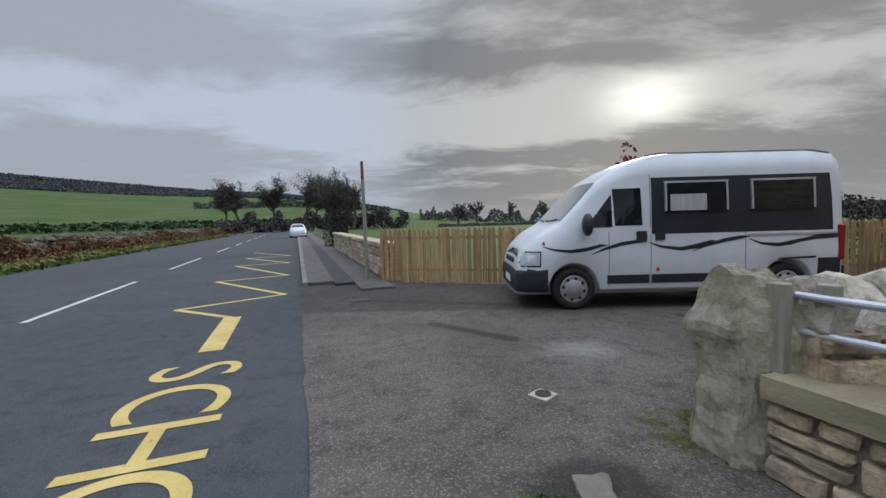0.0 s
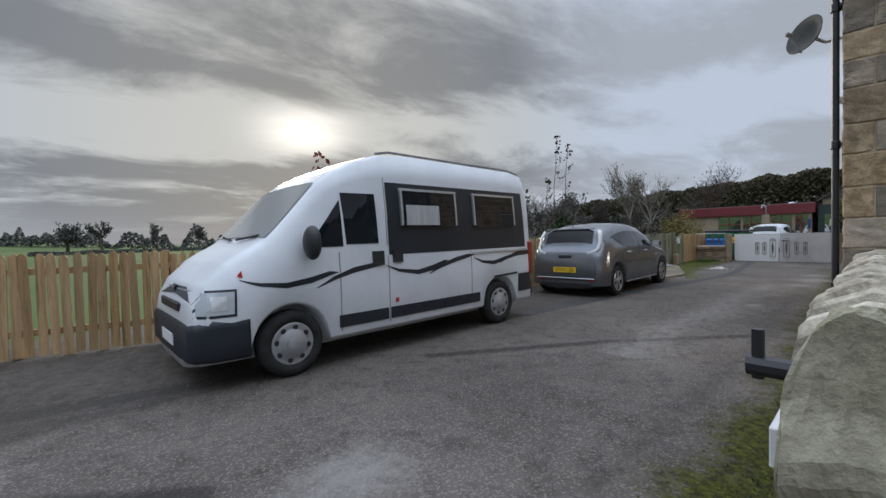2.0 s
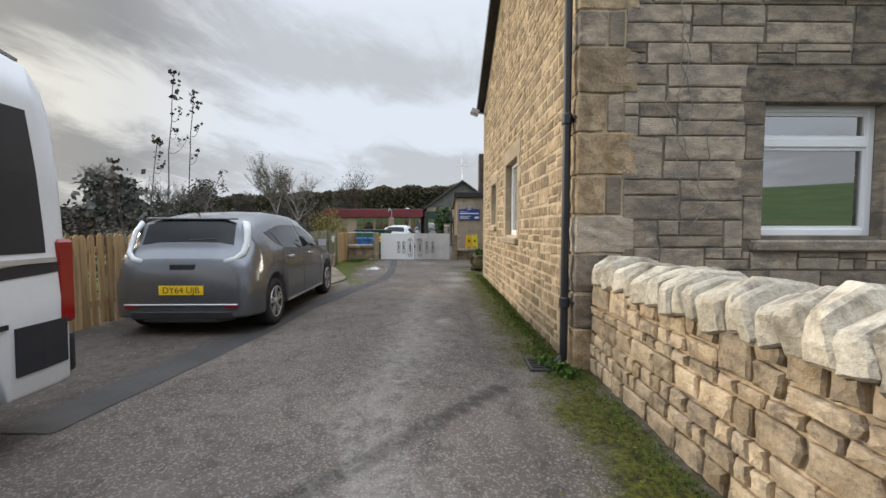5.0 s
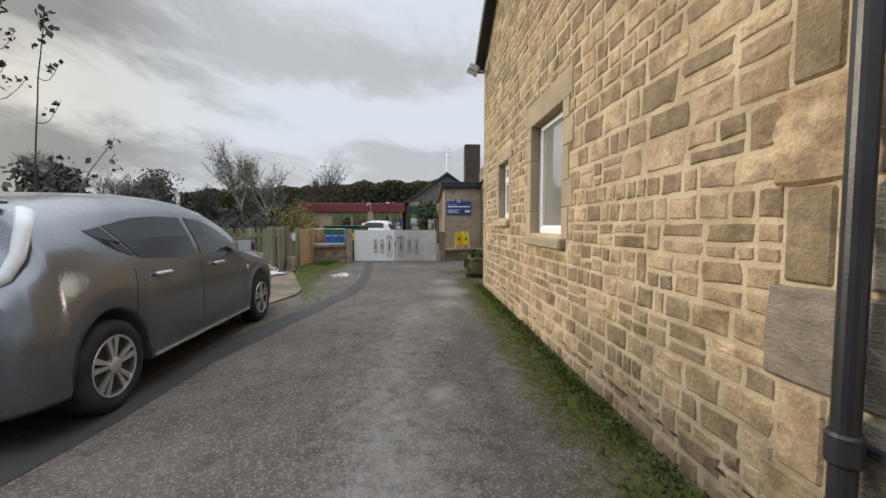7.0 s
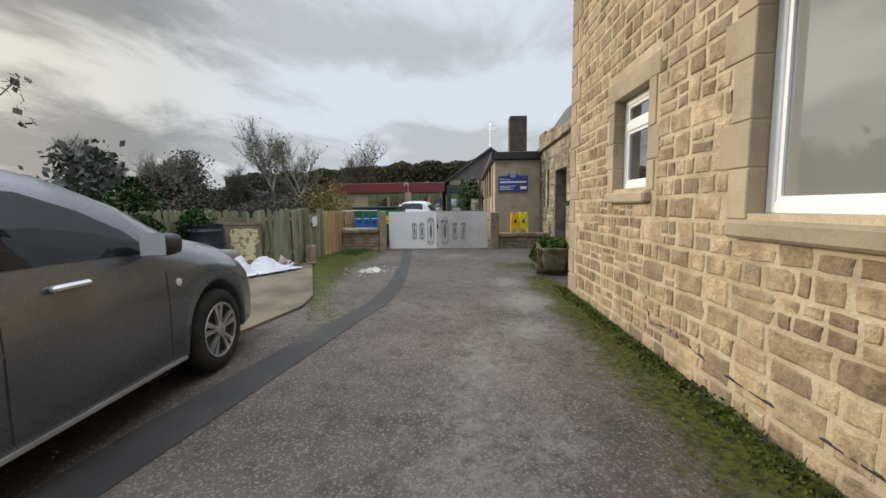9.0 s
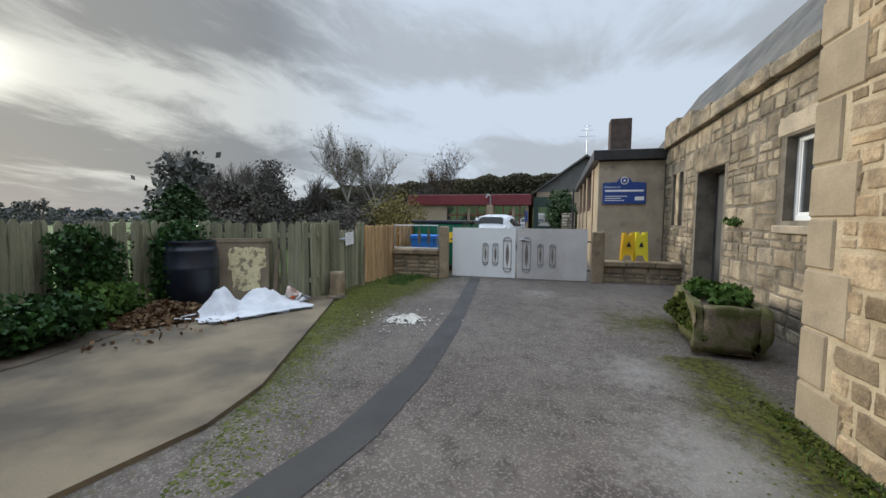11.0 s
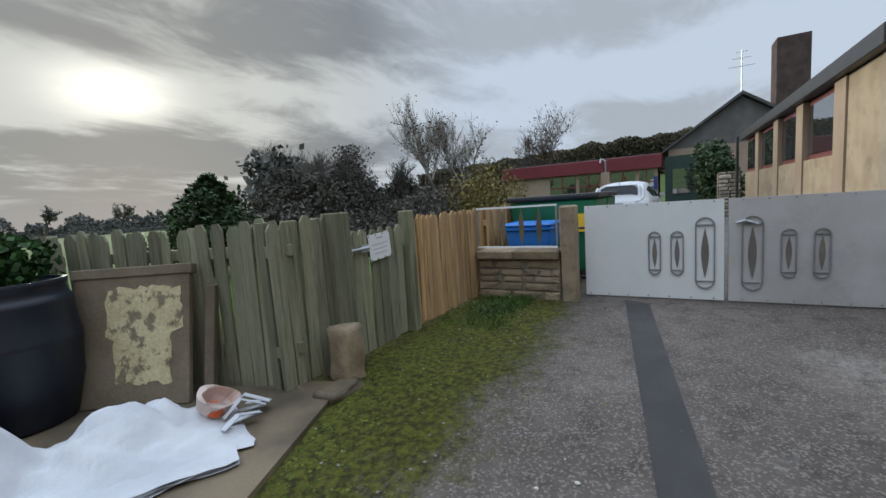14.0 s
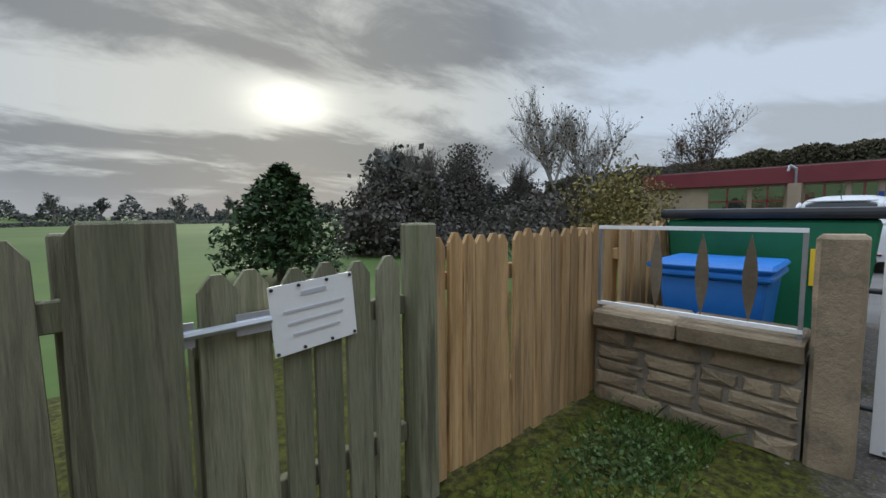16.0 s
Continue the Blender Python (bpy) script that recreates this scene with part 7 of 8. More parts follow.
# by the footpath: an ivy-clad thorn with bare upper twigs, and a rail fence
tp = road(18.5, 2.4)
t0 = tree("hawthorn_tree", "bare thorn tree with ivy clad trunk", (tp.x, tp.y, 0), 4.9, 0.9, "twigdark", seed=3, depth=6, trunk=0.13, low=0.22)
shrub("ivy_growth", "dark dense growth round the trunk of the thorn", (0, 0, 0), (0.75, 0.75, 2.5), "twigdark", 5200, 0.09, 5, parent=t0)
tree("hawthorn_tree", "bare twiggy thorn beside the footpath", (*road(21, 3.0)[:2], 0), 3.9, 1.0, "twigdark", seed=8, depth=6, trunk=0.1, low=0.2)
rf = thing("rail_fence", "weathered timber rail fence along the footpath", "fence")
for s in range(16, 44, 3):
    part("post", rod(bmesh.new(), road(s, 2.05, -0.05), road(s, 2.05, 1.0), 0.05, n=8), "greywood", rf)
for z in (0.5, 0.85):
    part("rail", tube([road(16, 2.05, z), road(43, 2.05, z)], 0.035, 6), "greywood", rf)
# trees at the far end of the road
for i, (s, w, h, sp) in enumerate(((95, -12, 12, 1.1), (102, -5, 14, 1.2), (100, 4, 15, 1.2), (108, 9, 14, 1.1), (92, 7, 12, 1.0), (118, -18, 13, 1.2), (85, 12, 11, 1.1), (112, 1, 15, 1.1))):
    p = road(s, w)
    tree("roadside_tree", "dark bare tree at the road bend", (p.x, p.y, height(p.x, p.y)), h, sp, "twigdark", "twigdark", 5200, 0.22, seed=20 + i, depth=5, trunk=0.3)
hedge("roadside_hedge", "dark undergrowth below the far trees", [road(84, -14)[:2], road(92, 12)[:2], road(84, 24)[:2]], 4, 4.5, "twigdark", 260, 0.4, 4)

# across the road: tumbled wall with bracken and grass
fw = thing("field_wall", "dark tumbled dry stone field wall", "wall", kind="structure")
verts, faces = [], []
r = random.Random(11)
for k in range(1500):
    s, lay_z = r.uniform(-14, 75), r.random()
    vs, fs = ROUGH[k % 9]
    m = Matrix.Translation(road(s, -13.4 + r.gauss(0, 0.16), 0.1 + lay_z * (1.0 + 0.2 * noise.noise((s * 0.5, 0, 0))))) @ Euler((r.uniform(-0.4, 0.4), r.uniform(-0.4, 0.4), radians(ROAD_YAW) + r.uniform(-0.4, 0.4))).to_matrix().to_4x4() @ Matrix.Diagonal((r.uniform(0.25, 0.6), 0.4, r.uniform(0.15, 0.3), 1))
    b = len(verts)
    verts += [m @ Vector(v) for v in vs]
    faces += [tuple(b + i for i in f) for f in fs]
raw("stonework", verts, faces, "drystone", fw, "dark field stones", kind="stuff")
part("core", placed(B(-15, -13.6, -0.1, 75, -13.2, 0.95), pm), "drystone", fw)
hedge("bracken_bank", "dead brown bracken in front of the field wall", [road(-14, -12.5)[:2], road(75, -12.5)[:2]], 0.7, 1.25, "bracken", 480, 0.13, 6, "bracken")
hedge("verge_grass", "rough yellow green verge grass", [road(-14, -10.7)[:2], road(75, -10.9)[:2]], 1.3, 0.28, "strawgrass", 170, 0.2, 9, "grass")
hedge("verge_grass", "green verge grass at the road edge", [road(-14, -9.8)[:2], road(60, -9.7)[:2]], 0.5, 0.12, "grassy", 160, 0.14, 10, "grass")
# far hill wood, field hedges and woods on the horizon; farwood and farhill carry painted haze


hedge("far_copse", "far dark copse beyond the shrub belt", [(34, 30), (48, 38), (60, 36)], 3, 5.5, "farwood", 420, 0.4, 15, "woods", lumps=0.5)


def belt(label, az0, az1, dist, tall, per_deg, leaf, size, seed, cat="woods", lumps=0.5):
    r = random.Random(seed)
    lm = Mesh()
    for _ in range(int((az1 - az0) * per_deg)):
        az = r.uniform(az0, az1)
        d = dist * r.uniform(0.94, 1.06)
        x, y = 2 + d * math.sin(radians(az)), 5 + d * math.cos(radians(az))
        h = tall * (1 - lumps + lumps * (1.4 * noise.noise((az * 0.5, seed, 0)) + 0.35 * noise.noise((az * 2.1, seed, 3)) + 0.4))
        z = height(x, y) + max(0.1, h) * r.random() ** 0.7
        lm.leaf(Vector((x, y, z)), size, r)
    return tagged(raw("woodland" if cat == "woods" else "field_hedge", lm.v, lm.f, leaf), label, cat, kind="stuff")


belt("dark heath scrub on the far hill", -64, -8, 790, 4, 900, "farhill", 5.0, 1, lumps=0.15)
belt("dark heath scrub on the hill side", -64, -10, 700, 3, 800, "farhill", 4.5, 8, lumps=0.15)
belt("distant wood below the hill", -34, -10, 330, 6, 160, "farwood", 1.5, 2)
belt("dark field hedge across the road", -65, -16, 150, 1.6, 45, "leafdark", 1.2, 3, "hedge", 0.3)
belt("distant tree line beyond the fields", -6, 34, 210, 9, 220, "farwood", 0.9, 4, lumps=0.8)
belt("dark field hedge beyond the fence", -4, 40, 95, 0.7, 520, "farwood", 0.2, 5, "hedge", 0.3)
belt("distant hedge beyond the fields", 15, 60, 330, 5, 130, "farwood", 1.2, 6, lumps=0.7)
belt("far wood on the skyline toned blue by haze", 20, 62, 700, 14, 40, "farhill", 6, 7, lumps=0.5)
for i, (az, d, h) in enumerate(((2, 120, 7), (7, 140, 7.5), (11, 130, 6), (17, 150, 8), (22, 140, 7), (27, 160, 8), (-1, 100, 6), (33, 170, 7))):
    x, y = 2 + d * math.sin(radians(az)), 5 + d * math.cos(radians(az))
    tree("field_tree", "bare tree on the far field edge", (x, y, height(x, y)), h, 1.1, "twigdark", "farwood", 900, 0.28, seed=50 + i, depth=4, trunk=0.25)

# behind the drive: the shrub belt, birches and cedar
hedge("shrub_belt", "tall dark mixed shrub belt behind the fences", [(24.5, 17.6), (30, 21), (36, 23.5), (44, 21), (56, 19)], 1.8, 4.3, "twigdark", 1900, 0.12, 12, "shrubs", lumps=0.45)
hedge("shrub_belt", "dull olive shrubs behind the fences", [(27, 19.5), (33, 22), (40, 23)], 1.4, 2.6, "olive", 600, 0.11, 13, "shrubs", lumps=0.6)
hedge("shrub_belt", "brown bare undergrowth behind the fence", [(25.5, 16.2), (31, 17.5), (40, 17), (52, 16.5)], 1.2, 2.3, "twigdark", 800, 0.10, 14, "shrubs", lumps=0.5)
for i, (x, y, h, tw, lf, n) in enumerate(((35, 17.6, 7.2, "birch", "brownleaf", 420), (36.2, 17.4, 6.6, "birch", "brownleaf", 320), (45, 15.0, 7.8, "twigdark", "brownleaf", 900), (27, 19.2, 3.6, "twigdark", None, 0), (29.5, 20.8, 4.2, "twigdark", None, 0), (32.5, 22, 4.6, "twigdark", None, 0), (40, 19, 5.2, "twigdark", None, 0), (50, 17, 5.5, "twigdark", None, 0), (38, 21.5, 4.6, "twigdark", None, 0), (42, 36, 7.5, "twigdark", None, 0), (38, 33, 7, "twigdark", None, 0), (47, 36, 7, "twigdark", None, 0))):
    tree("birch_tree" if tw == "birch" else "bare_tree", "pale twigged birch nearly bare of leaves" if tw == "birch" else "dark bare tree in the shrub belt", (x, y, 0), h, 0.75 if tw == "birch" else 1.0, tw, lf, n, 0.10, seed=70 + i, depth=6, trunk=0.09, low=0.2)
belt("olive brown wooded hill behind the school", 60, 92, 170, 13, 1600, "hillwood", 0.7, 21, lumps=0.08)
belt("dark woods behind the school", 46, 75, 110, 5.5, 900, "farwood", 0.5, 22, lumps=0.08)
shrub("forsythia_shrub", "yellow leaved shrub behind the fence", (28.5, 12.2, 0), (1.9, 1.3, 2.3), "gold", 2600, 0.085, 31, hollow=0.3)
shrub("forsythia_shrub", "yellow leaved shrub behind the fence", (31.5, 12.5, 0), (1.6, 1.3, 2.2), "gold", 1900, 0.085, 32, hollow=0.3)
shrub("bare_shrub", "brown leaved shrub behind the fence", (26, 12.6, 0), (1.6, 1.3, 1.7), "twigdark", 1300, 0.09, 33, hollow=0.3)
shrub("hedge_shrub", "clipped dark green hedge by the school", (36.5, 4.9, 0), (1.5, 1.0, 2.6), "leafdark", 4200, 0.14, 34)


def cedar(at, tall, seed):
    r = random.Random(seed)
    ob = thing("fir_tree", "dark green spreading fir tree", "tree", at=at)
    raw("trunk", *(lambda m: (m.limb(Vector((0, 0, 0)), Vector((0, 0, tall)), 0.16, 0.02, 8), (m.v, m.f))[1])(Mesh()), "bark", ob)
    lm = Mesh()
    for k in range(90):
        z = tall * (0.12 + 0.88 * k / 90)
        a = k * 2.4 + r.uniform(-0.3, 0.3)
        reach = tall * 0.60 * (1 - 0.9 * (z / tall) ** 2.2) * r.uniform(0.75, 1.15)
        out = Vector((math.cos(a), math.sin(a), 0))
        for i in range(90):
            t = r.random() ** 0.7
            p = out * reach * t + Vector((0, 0, z - 0.10 * reach * t * t + 0.05 * r.gauss(0, 1))) + out.cross(Vector((0, 0, 1))) * r.gauss(0, 0.17 * reach * (0.3 + t))
            lm.leaf(p, 0.07, r, 2.5, 2.4)
    raw("crown", lm.v, lm.f, "leafdark", ob, "flat tiers of dark needles")
    return ob


cedar((21.3, 15.6, -0.03), 2.25, 3)
shrub("laurel_shrub", "dark green shrub under the fir", (26.3, 18.8, 0), (2.0, 1.2, 2.3), "olive", 3400, 0.10, 41)

# tall dead stems behind the fence by the car
def bent(pts, r0, r1, n=5):
    """One thin tapering stem through a row of points."""
    m = Mesh()
    for i, p in enumerate(pts):
        r = r0 + (r1 - r0) * i / (len(pts) - 1)
        d = (pts[min(i + 1, len(pts) - 1)] - pts[max(i - 1, 0)]).normalized()
        side = d.cross(Vector((0.3, 1, 0))).normalized()
        up = d.cross(side)
        m.v += [p + side * (r * math.cos(6.283 * k / n)) + up * (r * math.sin(6.283 * k / n)) for k in range(n)]
    for i in range(len(pts) - 1):
        m.f += [(i * n + k, i * n + (k + 1) % n, (i + 1) * n + (k + 1) % n, (i + 1) * n + k) for k in range(n)]
    return m


for i, (x, y, h, lean, twigs) in enumerate(((10.85, 9.45, 4.1, 0.16, 3), (11.5, 9.5, 3.95, 0.16, 4), (10.6, 9.6, 2.9, 0.22, 2), (11.75, 9.6, 2.6, 0.95, 5), (10.4, 9.8, 2.4, -0.2, 4), (10.2, 9.6, 2.1, -0.35, 4))):
    r = random.Random(200 + i)
    st = thing("dead_plant", "tall thin dead plant with curled leaves", "plant", group="tall dead stems", at=(x, y, 0))
    way = [Vector((lean * h * 0.5 * (k / 14) ** 2 + 0.02 * noise.noise((k * 0.5, i, 0)), 0.02 * noise.noise((k * 0.5, i, 5)), h * k / 14)) for k in range(15)]
    m = bent(way, 0.015, 0.006)
    raw("stem", m.v, m.f, "twigdark", st, smooth=True)
    lm = Mesh()
    for k in range(26):
        p = way[14] - Vector((0, 0, 1)) * r.random() ** 1.3 * 0.5 + Vector((r.gauss(0, 0.055), r.gauss(0, 0.05), 0.02))
        lm.leaf(p, 0.075, r, 1.0, 1.3)
    for k in range(twigs):
        p = way[r.randint(6, 12)]
        e = p + Vector((r.choice((-1, 1, 1)) * r.uniform(0.15, 0.5), r.uniform(-0.1, 0.1), r.uniform(0.12, 0.4)))
        c = [p + (e - p) * t - Vector((0, 0, 0.12 * math.sin(t * 3.14))) for t in (0, 0.25, 0.5, 0.75, 1)]
        m = bent(c, 0.006, 0.003, 4)
        raw("twig", m.v, m.f, "twigdark", st)
        for _ in range(12):
            t = r.uniform(0.35, 1.0)
            lm.leaf(p + (e - p) * t + Vector((r.gauss(0, 0.04), r.gauss(0, 0.03), r.gauss(0, 0.035))), 0.055, r, 1.0, 1.3)
    raw("dry_leaves", lm.v, lm.f, "twigdark", st, "curled dry leaves")
shrub("red_shrub", "red berried shrub top behind the van", (5.6, 12.2, 0.45), (0.8, 0.6, 2.4), "redleaf", 900, 0.12, 44, hollow=0.3)
hedge("garden_hedge", "dark clipped shrubs behind the car", [(8.6, 11.4), (11.2, 11.5), (12.6, 11.6)], 0.7, 1.9, "twigdark", 1100, 0.07, 45, "shrubs", lumps=0.25)

# ivy over the old fence, weeds and litter below it
def ivy(x0, x1, y, z0, z1, n, seed, deep=0.16):
    r = random.Random(seed)
    lm = Mesh()
    for _ in range(n):
        x = r.uniform(x0, x1)
        u = r.random()
        top = z1 * (0.9 + 0.25 * noise.noise((x * 2.2, seed, 0)))
        edge = 1 - abs((x - x0) / (x1 - x0) * 2 - 1) ** 3
        if r.random() > 0.3 + 0.7 * edge:
            continue
        lm.leaf(Vector((x, y - abs(r.gauss(0, deep)), z0 + (top - z0) * u)), 0.055, r, 0.6, 1.15)
    return tagged(raw("ivy", lm.v, lm.f, "ivy"), "dark glossy ivy hanging over the old fence", "ivy", kind="stuff")


ivy(14.9, 15.75, 10.4, 0.05, 1.22, 3200, 1, 0.12)
ivy(12.9, 14.3, 10.4, 0.05, 0.9, 1900, 3, 0.12)
ivy(16.1, 16.85, 10.42, 0.05, 1.3, 4200, 2, 0.15)
shrub("nettle_clump", "green nettles at the fence foot", (15.3, 10.0, 0.05), (0.55, 0.35, 0.42), "grassy", 1800, 0.055, 51, "weeds", "stuff", 0.2)
shrub("nettle_clump", "dark bramble at the fence foot", (14.2, 9.85, 0.05), (0.8, 0.4, 0.45), "ivy", 2600, 0.055, 52, "weeds", "stuff", 0.2)
shrub("nettle_clump", "dark bramble at the fence foot", (13.0, 9.9, 0.05), (0.9, 0.5, 0.55), "ivy", 2600, 0.06, 53, "weeds", "stuff", 0.2)


def litter(name, label, cx, cy, rx, ry, n, material, size, seed, z=0.06, mound=0.0, cat="leaf litter"):
    r = random.Random(seed)
    lm = Mesh()
    for _ in range(n):
        a, d = r.uniform(0, 6.28), r.random() ** 0.6
        p = Vector((cx + rx * d * math.cos(a), cy + ry * d * math.sin(a), z + mound * (1 - d) * r.random() + r.uniform(0, 0.03)))
        lm.leaf(p, size, r, 1.4, 1.6)
    return tagged(raw(name, lm.v, lm.f, material), label, cat, kind="stuff")


litter("leaf_litter", "heap of brown fallen leaves by the barrel", 15.75, 9.75, 0.6, 0.45, 2300, "brownleaf", 0.05, 61, mound=0.2)
litter("leaf_litter", "scattered fallen leaves on the pad", 15.6, 9.2, 1.1, 0.5, 90, "brownleaf", 0.05, 62)


def tufts(name, label, x0, x1, y_at, wide, n, material, tall, seed, cat="grass"):
    """Grass blades in a strip along a wall foot."""
    r = random.Random(seed)
    v, f = [], []
    for _ in range(n):
        x = r.uniform(x0, x1)
        if noise.noise((x * 1.6, seed, 0)) < r.uniform(-0.35, 0.25):
            continue
        y = y_at + abs(r.gauss(0, wide)) + (max(0, (x - 11.3) * 0.028) if y_at == 3.47 else 0)
        h = tall * r.uniform(0.4, 1.2)
        a = r.uniform(0, 6.28)
        dx, dy, bx, by = 0.006 * math.cos(a), 0.006 * math.sin(a), r.gauss(0, 0.4) * h, r.gauss(0, 0.4) * h
        b = len(v)
        v += [(x - dx, y - dy, 0.01), (x + dx, y + dy, 0.01), (x + bx * 0.5, y + by * 0.5, h * 0.7), (x + bx, y + by, h)]
        f += [(b, b + 1, b + 2), (b + 2, b + 1, b + 3)]
    return tagged(raw(name, v, f, material), label, cat, kind="stuff")


tufts("grass_tufts", "green grass tufts along the house wall foot", 7.65, 15.0, 3.47, 0.12, 2600, "grassy", 0.06, 71)
hedge("wall_weeds", "small leafy weeds and moss along the house wall foot", [(7.6, 3.45), (11.3, 3.56), (15.2, 3.67)], 0.16, 0.09, "mossclump", 420, 0.022, 76, "weeds", lumps=0.7)
hedge("wall_weeds", "green weeds beside the drain", [(7.2, 3.42), (7.65, 3.62)], 0.2, 0.12, "grassy", 900, 0.03, 77, "weeds", lumps=0.5)
tufts("grass_tufts", "green grass tufts along the garden wall foot", 2.7, 7.5, 3.24, 0.12, 1800, "grassy", 0.045, 72)
tufts("grass_tufts", "green grass tufts at the pier", 19.2, 20.6, 7.9, 0.3, 1500, "grassy", 0.09, 73)


def moss_bumps(label, fn, n, seed, size=(0.006, 0.02)):
    """Low cushions of moss."""
    r = random.Random(seed)
    v, f = [], []
    for _ in range(n):
        x, y = fn(r)
        s = r.uniform(*size)
        h = s * r.uniform(0.25, 0.5)
        b = len(v)
        k = 6
        for i in range(k):
            a = 6.283 * i / k + r.uniform(-0.2, 0.2)
            v.append((x + s * math.cos(a), y + s * math.sin(a), 0.008))
        v.append((x, y, 0.012 + h))
        f += [(b + i, b + (i + 1) % k, b + k) for i in range(k)]
    return tagged(raw("moss", v, f, "mossclump", smooth=True), label, "moss", kind="stuff")


moss_bumps("yellow green moss cushions along the walls", lambda r: (lambda x: (x, (3.24 if x < 7.46 else 3.48 + (x - 11.3) * 0.028) + abs(r.gauss(0, 0.22))))(r.uniform(2.6, 15.5)), 5200, 81)
moss_bumps("yellow green moss cushions beside the pad", lambda r: (lambda x: (x, 6.95 + (x - 13.6) * 0.378 - abs(r.gauss(0, 0.25))))(r.uniform(13.2, 17.8)), 3600, 82)
moss_bumps("yellow green moss by the fence and gate", lambda r: (r.uniform(17.8, 20.6), 8.6 - abs(r.gauss(0, 0.5))), 3600, 83)
moss_bumps("moss at the foot of the gatepost", lambda r: (2.15 + r.gauss(0, 0.2), 3.1 + r.gauss(0, 0.22)), 350, 84)
shrub("weed_patch", "pale green creeping weeds below the low wall", (20.0, 8.25, 0.0), (0.62, 0.36, 0.045), "weed", 1500, 0.02, 85, "weeds", "stuff", 0.1)

# ---- small things ----
# water barrel
barrel = thing("water_barrel", "black plastic water barrel with ribs", "barrel", at=(16.5, 10.08, 0.05))
prof = [(0.26, 0.0), (0.28, 0.02), (0.315, 0.2), (0.325, 0.22), (0.325, 0.25), (0.335, 0.27), (0.345, 0.5), (0.352, 0.52), (0.352, 0.55), (0.345, 0.57), (0.33, 0.75), (0.335, 0.77), (0.335, 0.79), (0.32, 0.81), (0.30, 0.87), (0.305, 0.875), (0.305, 0.90), (0.285, 0.90), (0.28, 0.86), (0.02, 0.84)]
part("drum", lathe(prof, 36), "barrel", barrel, smooth=True)
part("rim", lathe([(0.285, 0.885), (0.315, 0.885), (0.318, 0.9), (0.315, 0.915), (0.285, 0.915)], 36, closed=True), "barrel", barrel)
part("handle", tube([(0.33, -0.05, 0.38), (0.38, -0.05, 0.36), (0.38, -0.05, 0.28), (0.33, -0.05, 0.26)], 0.012, 6), "barrel", barrel)

# old board leaning on the fence
lean = thing("leaning_board", "old board with peeling cream paint leaning on fence", "board", at=(16.94, 9.66, 0.05), turn=-60)
bm = B(-0.40, 0, 0, 0.40, 0.05, 0.92, bevel=0.006)
tilt = pose(0, -0.06, 0, -13, 0, 0)
part("panel", placed(bm, tilt), "board", lean)
part("frame_edge", placed(B(-0.42, -0.012, 0.88, 0.42, 0.06, 0.95, bevel=0.006), tilt), "board", lean)
out = []
r = random.Random(5)
for i in range(64):
    a = 2 * math.pi * i / 64
    c, s = math.cos(a), math.sin(a)
    rad = 1 / max(abs(c), abs(s)) * (0.96 + 0.12 * noise.fractal(Vector((c * 3, s * 3, 4)), 0.8, 2.0, 4))
    out.append((0.09 + 0.27 * rad * c * (1.0 if s > 0 else 0.75), 0.48 + 0.34 * rad * s))
part("paint_patch", placed(prism(out, 0.003, Matrix.Translation((0, -0.005, 0))), tilt), "peel", lean, "peeling cream paint")
part("post_piece", placed(B(0.43, 0.0, 0, 0.5, 0.06, 0.8, bevel=0.005), pose(0, 0.05, 0, -8, 4, 0)), "board", lean, "dark wooden batten")

# white sacks on the pad
sack = thing("white_sack", "crumpled white woven bulk sack on concrete", "sack", at=(16.45, 9.05, 0.05), turn=-27)
bm = bmesh.new()
nx, ny = 46, 24
vs = []
for j in range(ny + 1):
    row = []
    for i in range(nx + 1):
        u, v = i / nx * 2 - 1, j / ny * 2 - 1
        edge = max(0.0, 1 - max(abs(u) ** 4, abs(v) ** 3))
        hump = 0.36 * max(0.0, 1 - abs(u + 0.55) / 0.42 - abs(v - 0.1) / 0.9) + 0.22 * math.exp(-((u - 0.25) / 0.5) ** 2 - ((v - 0.1) / 0.55) ** 2)
        n1 = noise.fractal(Vector((u * 2.6, v * 2.0, 3.1)), 0.9, 2.1, 4)
        n2 = abs(noise.noise((u * 4.2 + v * 2, v * 3.2, 8.0)))
        n3 = abs(noise.noise((u * 9 - v * 4, v * 7, 2.0)))
        z = 0.012 + edge ** 0.6 * (hump * 0.9 + 0.05 * n1 + 0.15 * n2 * (0.4 + hump * 2) + 0.035 * n3)
        row.append(bm.verts.new((u * 0.72 * (1 + 0.06 * noise.noise((v * 3, 1, 0))) + 0.03 * n1, v * 0.38 * (1 + 0.13 * noise.noise((u * 3, 2, 0))), max(0.008, z))))
    vs.append(row)
for a, b in zip(vs, vs[1:]):
    for i in range(nx):
        bm.faces.new((a[i], a[i + 1], b[i + 1], b[i]))
part("cloth", bm, "bagwhite", sack, smooth=True)
